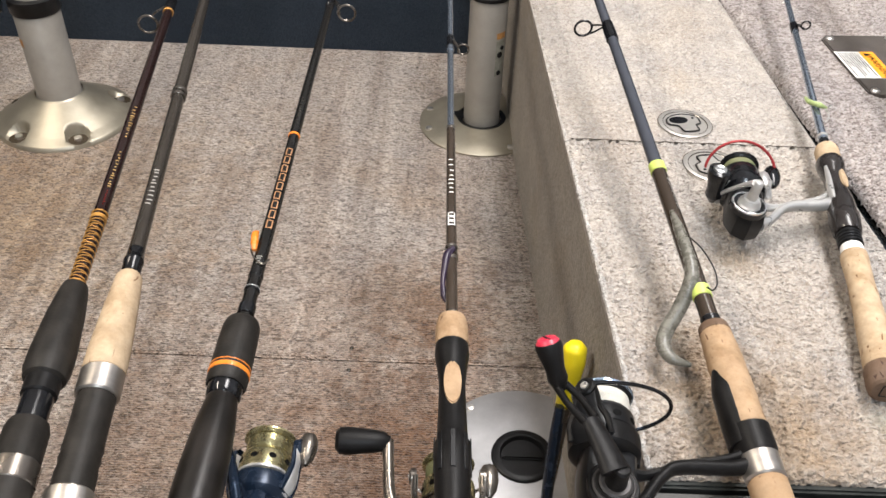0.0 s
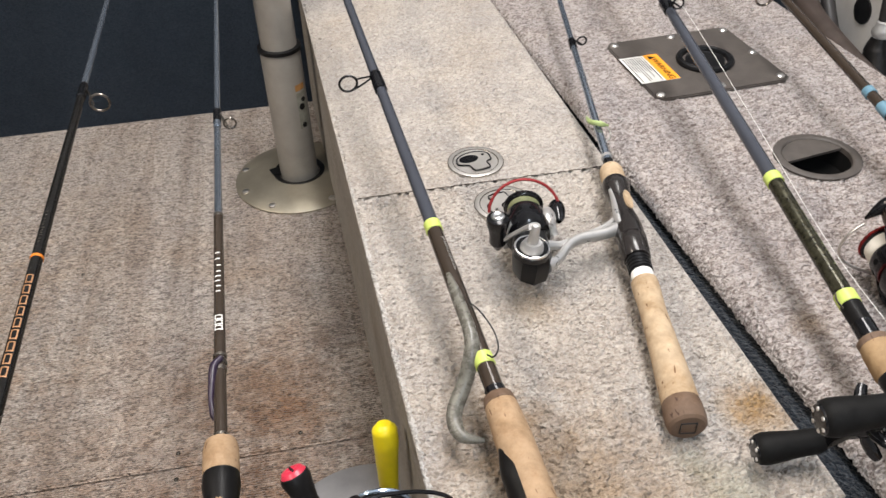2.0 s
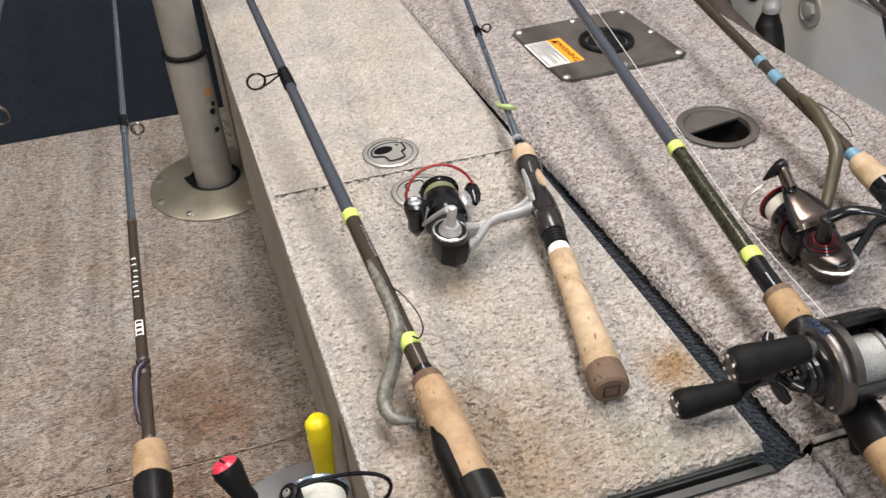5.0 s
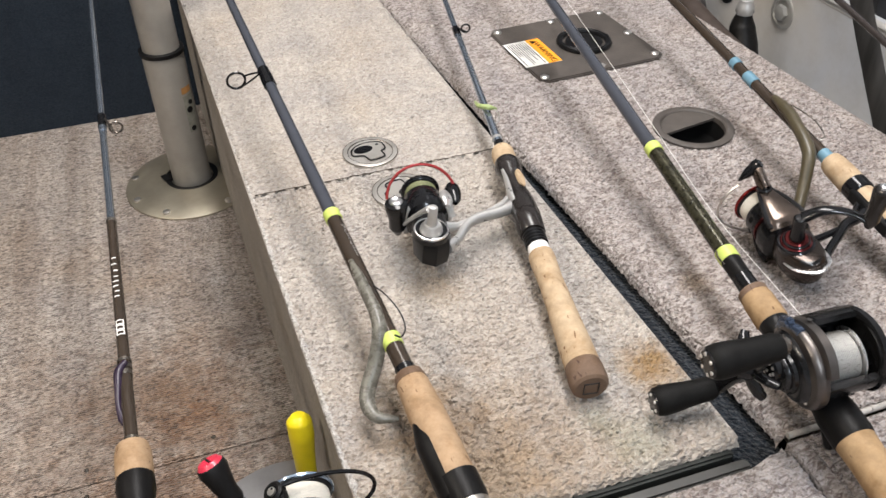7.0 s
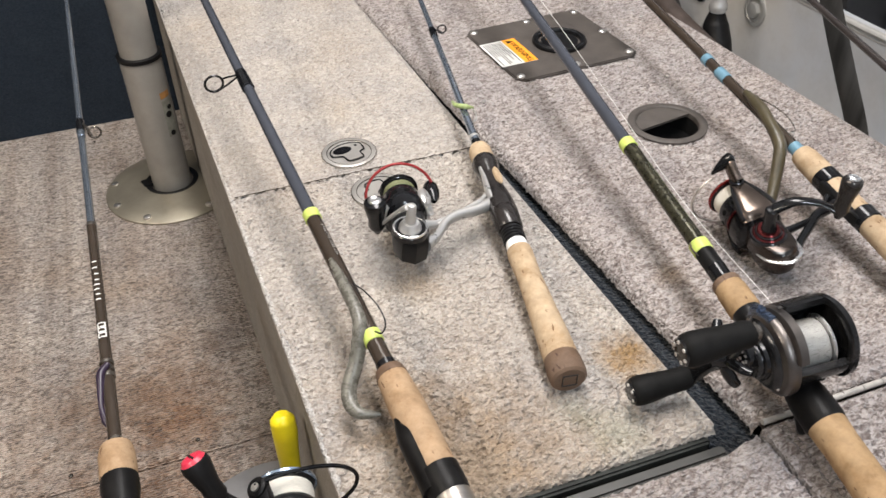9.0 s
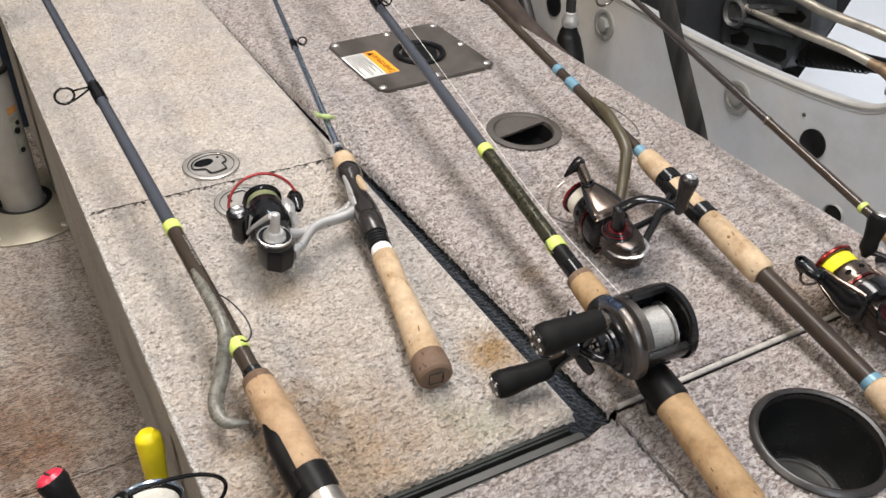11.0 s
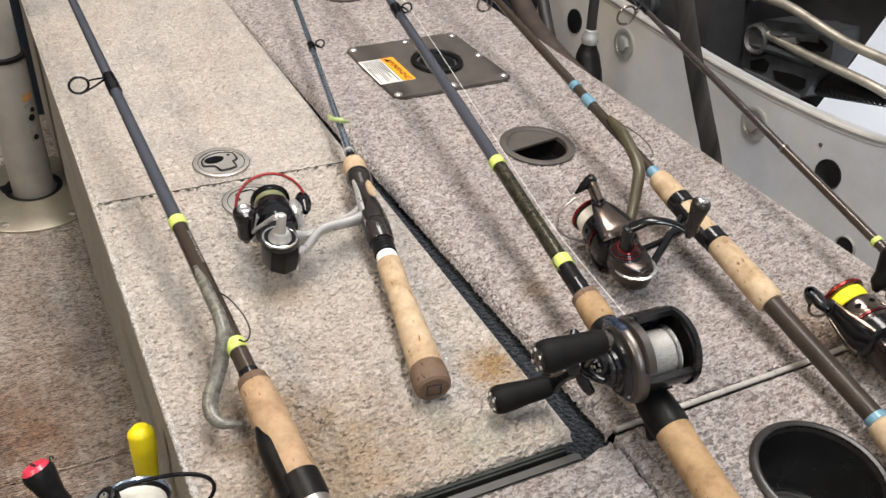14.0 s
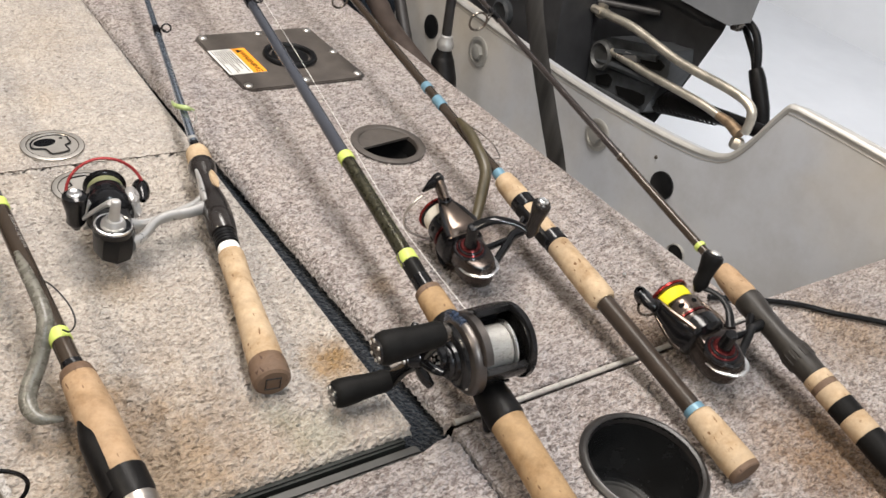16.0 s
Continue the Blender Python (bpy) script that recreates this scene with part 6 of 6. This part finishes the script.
spinning_reel(t, reel_pose(t, 0.206, (-1, 0, 0.08), 0.96, 0.102), BLACK, GLOSS_BLACK, SILVER, GLOSS_BLACK, OLIVE_LINE, GLOSS_BLACK, SILVER, CHROME, k=0.96, reach=0.102, load=0.0085, edge=SILVER, bracket=True, fo=0.030, fwd=-0.009, spool_r=0.0200, out=(0, 1), sweep=(1, 0), bail=BAIL_RED, bail_r=0.029, bail_y=0.018, span=0.016, egg=GLOSS_BLACK, thin=0.75,
              hub=(-0.028, -0.003), hub_top=0.046, handle=((0.044, -0.027, -0.006), (0.034, -0.020, -0.012), (0.016, -0.010, -0.022), (0.001, -0.004, -0.031)), knob=(0.0100, 0.033), knob_dir=(1, 0.05, -0.1), knob_mat=GLOSS_BLACK, cap=CHROME, dish=True, facet=True, join=(0.004, 0.043), roller=False)

# casting rod with lime bands
P0, P1 = (0.5585, 0.200, 0.389), (0.6165, 1.014, 0.479)
t = rod_thing(P0, P1, "black casting rod with lime bands and cork handle")
turned(t, "blank", [(0.53, 0.0068), (0.80, 0.0060), (1.1, 0.0048), (1.5, 0.003)], BLANK_GREY)
turned(t, "lower_blank", [(0.33, 0.0078), (0.54, 0.0072)], BLANK_FLAKE)
turned(t, "butt", rounded(0.088, 0.104, 0.0125), CORK_END)
turned(t, "handle", [(0.103, 0.0125), (0.106, 0.0145), (0.150, 0.0140), (0.180, 0.0136), (0.201, 0.0146)], CORK_TAN, "tan cork handle")
turned(t, "rear_hood", [(0.198, 0.0148), (0.201, 0.0156), (0.222, 0.0152), (0.236, 0.0128), (0.242, 0.0110)], RUBBER, "black foam rear hood")
turned(t, "seat", [(0.238, 0.0112), (0.250, 0.0105), (0.290, 0.0105), (0.300, 0.0118), (0.310, 0.0122), (0.312, 0.0112)], BLACK)
part("trigger", tube([(0, 0.235, -0.008), (0, 0.222, -0.018), (0, 0.214, -0.028), (0, 0.216, -0.032)], [0.007, 0.0055, 0.0045, 0.003], 10), BLACK, t)
turned(t, "fore_grip", [(0.309, 0.0120), (0.312, 0.0132), (0.334, 0.0128), (0.343, 0.0112), (0.344, 0.0078)], CORK_TAN, "short cork fore grip")
ring_band(t, 0.341, 0.006, 0.0122, CORK_END, "grip_ring")
ring_band(t, 0.353, 0.016, 0.0086, GLOSS_BLACK, "winding")
ring_band(t, 0.386, 0.012, 0.0090, LIME)
ring_band(t, 0.370, 0.022, 0.0084, RUBBER, "sleeve")
ring_band(t, 0.536, 0.011, 0.0082, LIME)
marks(t, 0.42, 0.50, 0.0077, OLIVE_LINE, 41, 0.006, 60, 14)
guide(t, 0.835, 0.0063, 0.0065, 0.011, 8, 0.026)
part("hook_keeper", tube([(-0.008, 0.392, 0.003), (-0.0105, 0.384, 0.003), (-0.0085, 0.376, 0.002)], 0.0008, 6), GUNMETAL, t)


def casting_reel(t, body_pose, crank_pose):
    def put(name, bm, mat, parent, label="", sharp=38):
        bm.transform(crank_pose if name in CRANK else body_pose)
        return part(name, bm, mat, parent, label, sharp)

    CRANK = ("star_drag", "handle_arm", "handle_nut", "knob", "knob_cap", "knob_nut")
    AX = Matrix.Rotation(radians(-90), 4, "Z")  # lathe along x

    def hood(x0, x1, a0, a1, r_in, thick, bm=None, lift=0.0):
        """A curved shell round the spool's axis between two angles, from the front upwards to the back."""
        bm = bm or bmesh.new()
        rows = []
        for i in range(41):
            a = radians(a0 + (a1 - a0) * i / 40)
            ry, rz = r_in + 0.0075 * max(0, math.cos(a)), r_in + lift - 0.004 * max(0, -math.sin(a))
            row = []
            for x, d in ((x0, 0), (x0, thick * 0.7), (x0 + 0.0015, thick), (x1 - 0.0015, thick), (x1, thick * 0.7), (x1, 0)):
                row.append(bm.verts.new((x, (ry + d) * math.cos(a), (rz + d) * math.sin(a))))
            rows.append(row)
        faces = [bm.faces.new(rows[0]), bm.faces.new(rows[-1][::-1])]
        for p, q in zip(rows, rows[1:]):
            for i in range(6):
                j = (i + 1) % 6
                faces.append(bm.faces.new((p[i], q[i], q[j], p[j])))
        bmesh.ops.recalc_face_normals(bm, faces=faces)
        return bm

    bm = bmesh.new()
    rbox((0.052, 0.046, 0.010), Matrix.Translation((0.003, 0.004, -0.027)), 0.004, 3, bm)
    hood(-0.019, 0.030, -62, 22, 0.0235, 0.0055, bm)
    reel = put("reel", bm, GRAPHITE, t, "low-profile casting reel in graphite grey")
    # gear side: a stepped teardrop shell with collars round the crank
    drop = [(0.036, 0.004), (0.029, 0.020), (0.014, 0.029), (-0.004, 0.029), (-0.020, 0.020), (-0.030, 0.004), (-0.031, -0.012), (-0.022, -0.026), (-0.004, -0.032), (0.016, -0.030), (0.031, -0.019)]
    left = put("gear_side_plate", pebble(drop, [(0.012, 0.86), (0.014, 0.98), (0.018, 1.0), (0.022, 0.985), (0.0245, 0.93), (0.0255, 0.86)], None, 4), REEL_GRAPHITE, reel, "bronze-tinted graphite side plate", 30)
    inner = [(y * 0.80 + 0.003, z * 0.78 - 0.003) for y, z in drop]
    put("gear_cover", pebble(inner, [(0.0235, 1.08), (0.0270, 1.04), (0.0300, 0.94), (0.0318, 0.80)], None, 4), GRAPHITE, left, "", 30)
    for u0, u1, r0, mat in ((0.030, 0.0360, 0.0175, GLOSS_BLACK), (0.0355, 0.0400, 0.0140, GRAPHITE)):
        put("crank_collar", lathe([(u0, r0 + 0.0006), (u1 - 0.0012, r0), (u1, r0 - 0.0012), (u1, 0.0)], 32, basis((0, 0.002, -0.004), (-1, 0, 0)), None, False), mat, left)
    # palm side: thin arched shell with a hollow inside
    rim = put("palm_side_plate", hood(0.0310, 0.0385, -150, 205, 0.0245, 0.0062, None, 0.0030), GRAPHITE, reel, "thin arched palm side plate")
    put("palm_cover", pebble([(0.033, 0.002), (0.024, 0.022), (0.0, 0.028), (-0.018, 0.018), (-0.024, 0.0), (-0.016, -0.022), (0.006, -0.029), (0.027, -0.018)], [(-0.0330, 0.90), (-0.0365, 0.92), (-0.0385, 0.84), (-0.0392, 0.7)], None, 4), GRAPHITE, rim)
    put("palm_floor", hood(0.0180, 0.0300, -150, -62, 0.0225, 0.0045), GLOSS_BLACK, rim)
    # hood over the spool: wide rib, front band, blue shoulder
    put("top_frame", hood(-0.0175, -0.0075, 12, 152, 0.0245, 0.0066, None, 0.0040), REEL_GRAPHITE, reel, "bronze-tinted top rib")
    put("front_band", hood(-0.0060, 0.0310, 20, 62, 0.0265, 0.0048, None, 0.0035), GRAPHITE, reel)
    put("rib_emblem", rbox((0.0042, 0.0046, 0.0008), Matrix.Translation((-0.0110, 0.0175, 0.0322)) @ Matrix.Rotation(radians(-30), 4, "X"), 0.0003, 1), FRAME_GREY, reel)
    sh = put("blue_shoulder", hood(-0.0250, -0.0168, 18, 70, 0.0240, 0.0058, None, 0.003), BLUE_SHINE, reel, "blue anodised shoulder")
    put("blue_tab", rbox((0.0090, 0.0150, 0.0070), Matrix.Translation((-0.0225, 0.0275, 0.0225)) @ Matrix.Rotation(radians(-42), 4, "X"), 0.0022, 2), BLUE_SHINE, sh)
    # spool, level wind, thumb bar
    put("line_spool", lathe([(-0.016, 0.0150)] + [(-0.0152 + 0.00075 * i, 0.0190 + 0.0004 * math.sin(i * 0.065) + 0.0003 * (i % 2)) for i in range(49)] + [(0.022, 0.0150)], 40, AX), GREY_LINE, reel, "spool filled with pale grey line")
    for x in (-0.0168, 0.0232):
        put("spool_flange", lathe([(x - 0.0010, 0.0205), (x - 0.0006, 0.0222), (x + 0.0006, 0.0222), (x + 0.0010, 0.0205)], 40, AX), CHROME if x > 0 else GLOSS_BLACK, reel)
    put("level_wind", tube([(-0.018, 0.0300, 0.0100), (0.031, 0.0300, 0.0100)], 0.0022, 10, None, 1), STEEL, reel)
    put("level_wind", tube([(-0.018, 0.0290, 0.0030), (0.031, 0.0290, 0.0030)], 0.0026, 10, None, 1), GLOSS_BLACK, reel)
    put("line_guide", rbox((0.008, 0.006, 0.014), Matrix.Translation((0.012, 0.0310, 0.0080)), 0.002, 2), GUNMETAL, reel)
    put("thumb_bar", hood(-0.0165, 0.0315, 172, 242, 0.0222, 0.0066), GRAPHITE, reel)
    for y, z in ((-0.0215, -0.0150), (0.0235, -0.0150), (-0.0035, -0.0265)):
        put("screw", lathe([(0.0, 0.0024), (0.0014, 0.0020), (0.0016, 0)], 10, basis((-0.0252, y, z), (-1, 0, 0)), None, False), STEEL, left)
    put("plate_mark", rbox((0.0004, 0.0100, 0.0022), Matrix.Translation((-0.0258, -0.0205, -0.0040)) @ Matrix.Rotation(radians(35), 4, "X"), 0.0001, 1), FRAME_GREY, left)
    # star drag, handle and knobs
    hub = Vector((-0.031, 0.000, -0.006))
    cast = put("cast_knob", lathe([(0, 0.0096), (0.007, 0.0094), (0.0085, 0.0080), (0.0080, 0.0060), (0.0080, 0)], 24, basis(Vector((-0.0375, 0.004, 0.000)), (-1, 0, 0)), None, False), GLOSS_BLACK, left)
    for i in range(6):
        q = radians(60 * i)
        put("cast_dot", lathe([(0.0078, 0.0016), (0.0086, 0.0013), (0.0087, 0)], 8, basis(Vector((-0.0375, 0.004 + 0.0048 * math.cos(q), 0.0048 * math.sin(q))), (-1, 0, 0)), None, False), STEEL, cast)
    star = bmesh.new()
    for i in range(5):
        a = radians(72 * i + 20)
        d = Vector((0, math.cos(a), math.sin(a)))
        tube([hub + Vector((-0.012, 0, 0)), hub + Vector((-0.013, 0, 0)) + d * 0.010, hub + Vector((-0.010, 0, 0)) + d * 0.018, hub + Vector((-0.007, 0, 0)) + d * 0.023], [0.0048, 0.0042, 0.0040, 0.0030], 10, star, 4, 0.7)
    put("star_drag", star, GLOSS_BLACK, reel)
    arm_c = hub + Vector((-0.017, 0, 0))
    d = Vector((0, -0.40, 0.92)).normalized()
    HL = 0.056
    put("handle_arm", tube([arm_c - d * HL, arm_c - d * HL * 0.5 + Vector((0.003, 0, 0)), arm_c + Vector((0.004, 0, 0)), arm_c + d * HL * 0.5 + Vector((0.003, 0, 0)), arm_c + d * HL], [0.0062, 0.0048, 0.0080, 0.0048, 0.0062], 12, None, 5, 0.45, (1, 0, 0)), GLOSS_BLACK, reel)
    put("handle_nut", lathe([(-0.002, 0.0080), (0.002, 0.0076), (0.004, 0.0058), (0.0075, 0.0052), (0.0085, 0)], 12, basis(arm_c, (-1, 0, 0)), None, False), GLOSS_BLACK, reel)
    put("handle_nut", lathe([(0.0078, 0.0026), (0.0094, 0.0022), (0.0098, 0)], 10, basis(arm_c, (-1, 0, 0)), None, False), STEEL, reel)
    for sgn in (-1, 1):
        base = arm_c + d * HL * sgn
        kn = put("knob", lathe([(-0.001, 0.004), (0.001, 0.0074), (0.005, 0.0086), (0.012, 0.0086), (0.020, 0.0090), (0.030, 0.0102), (0.039, 0.0107), (0.0435, 0.0098), (0.0455, 0.0076), (0.0455, 0)], 26, basis(base, (-1, 0, 0)), None, False), EVA, reel, "black foam handle knob")
        put("knob_nut", lathe([(-0.0045, 0.0034), (-0.0020, 0.0060), (0.0005, 0.0064)], 14, basis(base, (-1, 0, 0))), GUNMETAL, kn)
        put("knob_cap", lathe([(0.0450, 0.0086), (0.0462, 0.0080), (0.0466, 0.0060), (0.0462, 0)], 18, basis(base, (-1, 0, 0)), None, False), GLOSS_BLACK, kn)
        for i in range(6):
            a = radians(60 * i)
            put("knob_cap", lathe([(0.0458, 0.0015), (0.0470, 0.0012), (0.0472, 0)], 8, basis(base + Vector((0, 0.0064 * math.cos(a), 0.0064 * math.sin(a))), (-1, 0, 0)), None, False), STEEL, kn)
    return reel


casting_reel(t, Matrix.Translation((-0.008, 0.246, 0.034)) @ Matrix.Rotation(radians(-4), 4, "Y") @ Matrix.Diagonal((0.86, 0.94, 0.94, 1.0)), Matrix.Translation((-0.011, 0.2545, 0.0425)) @ Matrix.Rotation(radians(-4), 4, "Y") @ Matrix.Scale(1.12, 4))

# blue-banded rod with split cork and a dark reel
P0, P1 = (0.753, 0.291, 0.386), (0.7705, 0.680, 0.425)
t = rod_thing(P0, P1, "black fishing rod with split cork grip and blue bands")
turned(t, "blank", [(0.39, 0.0062), (0.70, 0.0055), (1.3, 0.003)], BLANK_BROWN)
turned(t, "butt_cap", rounded(-0.004, 0.002, 0.0142, 0.0146, 0.001), CORK_END)
turned(t, "butt_grip", [(0.001, 0.0146), (0.010, 0.0148), (0.045, 0.0140), (0.058, 0.0125), (0.060, 0.0105)], CORK, "pale cork butt grip")
ring_band(t, 0.0635, 0.0065, 0.0098, SKY)
turned(t, "handle_tube", [(0.060, 0.0088), (0.205, 0.0092)], BLANK_MATT)
turned(t, "mid_grip", [(0.200, 0.0108), (0.204, 0.0136), (0.215, 0.0140), (0.255, 0.0132), (0.282, 0.0124), (0.285, 0.0112)], CORK, "pale cork mid grip")
turned(t, "rear_hood", rounded(0.284, 0.300, 0.0128), GLOSS_BLACK)
turned(t, "seat", rounded(0.299, 0.345, 0.0112, 0.0112), CORK)
part("seat_bed", rbox((0.014, 0.058, 0.008), Matrix.Rotation(radians(-90), 4, "Y") @ Matrix.Translation((0, 0.318, 0.0095)), 0.002, 1), BLACK, t)
turned(t, "front_hood", rounded(0.342, 0.358, 0.0132), GLOSS_BLACK)
turned(t, "fore_grip", [(0.356, 0.0122), (0.362, 0.0130), (0.385, 0.0124), (0.394, 0.0108), (0.395, 0.0065)], CORK, "pale cork fore grip")
ring_band(t, 0.402, 0.012, 0.0070, SKY)
for s, w in ((0.546, 0.018), (0.580, 0.010)):
    ring_band(t, s, w, 0.0068, SKY)
guide(t, 0.80, 0.005, 0.011, 0.018, -90, 0.03, GUNMETAL)
b = part("soft_bait", tube([(-0.001, 0.500, 0.007), (-0.003, 0.480, 0.009), (-0.005, 0.462, 0.0095), (-0.0115, 0.432, 0.0085), (-0.0145, 0.415, 0.005), (-0.0185, 0.404, 0.000), (-0.031, 0.384, -0.019), (-0.043, 0.368, -0.032)], [0.0035, 0.0060, 0.0066, 0.0064, 0.0068, 0.0066, 0.0062, 0.0058], 14), BAIT_BROWN, t, "olive brown soft bait hung on the rod")
part("hook", tube([(0.004, 0.488, 0.008), (0.012, 0.470, 0.008), (0.019, 0.450, 0.005), (0.016, 0.430, 0.003), (0.008, 0.425, 0.005)], 0.0007, 6), GUNMETAL, b)
spinning_reel(t, reel_pose(t, 0.313, (-1, 0, -0.20), 0.94, 0.098), HOUSING, GLOSS_BLACK, REEL_BRONZE, GLOSS_BLACK, CREAM_LINE, LIP_RED, GLOSS_BLACK, WINE_RING, k=0.94, wide=1.25, reach=0.098, fo=0.012, fwd=0.003, out=(1, 0), sweep=(0, -1), bail=STEEL, bail_r=0.040,
              hub=(-0.010, -0.003), hub_top=0.050, handle=((0.048, -0.009, 0.0), (0.056, -0.016, 0.018), (0.054, -0.026, 0.036), (0.046, -0.038, 0.050)), knob=(0.0086, 0.038), knob_dir=(1, 0.1, 0.3), knob_mat=KNOB_METAL, cap=CHROME, guard=CHROME, join=(-0.002, 0.050))

# banded-grip rod with yellow line
P0, P1 = (0.8835, 0.257, 0.400), (0.911, 0.642, 0.452)
t = rod_thing(P0, P1, "dark fishing rod with black and cork banded grip")
turned(t, "blank", [(0.40, 0.0046), (0.50, 0.0042), (1.2, 0.0025)], BLANK_OLIVE)
turned(t, "lower_blank", [(0.21, 0.0050), (0.402, 0.0047)], BLANK_BROWN)
bands = ((-0.14, -0.03, CORK), (-0.03, 0.006, EVA), (0.006, 0.026, CORK), (0.026, 0.042, EVA), (0.042, 0.058, CORK), (0.058, 0.064, CORK_END), (0.064, 0.074, CORK))
for s0, s1, mat in bands:
    turned(t, "grip_band", rounded(s0, s1, 0.0132, None, 0.0004), mat)
turned(t, "hood_nut", [(0.073, 0.0118), (0.076, 0.0128), (0.088, 0.0132), (0.092, 0.0142), (0.104, 0.0142), (0.108, 0.0132)], SEAT_WARM, "", 24)
for i in range(16):
    a = radians(22.5 * i)
    part("rib", rbox((0.0022, 0.012, 0.0016), Matrix.Rotation(a, 4, "Y") @ Matrix.Translation((0, 0.097, 0.0140)), 0.0004, 1), SEAT_WARM, t)
turned(t, "seat", [(0.107, 0.0128), (0.125, 0.0110), (0.145, 0.0112), (0.160, 0.0136), (0.172, 0.0140), (0.176, 0.0125)], SEAT_WARM, "black reel seat")
turned(t, "fore_grip", [(0.174, 0.0128), (0.180, 0.0136), (0.205, 0.0120), (0.215, 0.0100), (0.217, 0.0055)], CORK_DARK, "tan cork fore grip")
ring_band(t, 0.224, 0.010, 0.0064, GLOSS_BLACK, "winding")
ring_band(t, 0.250, 0.005, 0.0062, LIME)
ring_band(t, 0.40, 0.003, 0.0056, GUNMETAL)
guide(t, 0.68, 0.0040, 0.013, 0.042, -80, 0.030, GUNMETAL)
spinning_reel(t, reel_pose(t, 0.142, (-1, 0, -0.16), 0.95, 0.080), HOUSING, GLOSS_BLACK, GLOSS_BLACK, REEL_BRONZE, YELLOW_LINE, LIP_RED, BLACK, WINE_RING, k=0.95, edge=REEL_BRONZE, thin=0.72, tall=0.015, reach=0.080, fo=0.002, fwd=0.003, out=(0.3, -0.95), sweep=(-0.95, -0.3), bail=GUNMETAL, bail_r=0.034,
              hub=(-0.019, -0.004), hub_top=0.042, handle=((0.040, -0.012, 0.001), (0.045, 0.006, 0.010), (0.046, 0.024, 0.010), (0.044, 0.040, 0.001)), knob=(0.0094, 0.036), knob_dir=(0.85, 0.3, 0.4), knob_mat=RUBBER, cap=STEEL, guard=CHROME, join=(-0.004, 0.048))

# yellow-handled tool between reel and locker
tool = thing("pliers", "yellow and blue handled pliers hanging beside the locker", "pliers")
part("grip", tube([(0.210, 0.646, 0.301), (0.210, 0.644, 0.295), (0.210, 0.641, 0.280), (0.209, 0.640, 0.255), (0.208, 0.638, 0.215)], [0.0065, 0.0116, 0.0118, 0.0105, 0.0090], 16), YELLOW, tool, "yellow plastic grip")
part("grip", tube([(0.200, 0.622, 0.235), (0.199, 0.612, 0.205), (0.197, 0.595, 0.150), (0.196, 0.58, 0.10)], [0.0045, 0.0062, 0.0062, 0.006], 14), BLUE, tool, "blue plastic grip")
part("jaw", tube([(0.206, 0.632, 0.225), (0.201, 0.61, 0.15), (0.198, 0.595, 0.069)], [0.008, 0.007, 0.003], 10), GUNMETAL, tool)

# lines
line = tube([(0.571, 0.470, 0.462), (0.590, 0.62, 0.452), (0.607, 0.80, 0.470), (0.625, 1.02, 0.494), (0.65, 1.40, 0.53)], 0.00026, 5)
tagged(link_mesh("fishing_line", line, WHITE), "thin pale fishing line running from the casting reel", "fishing line")
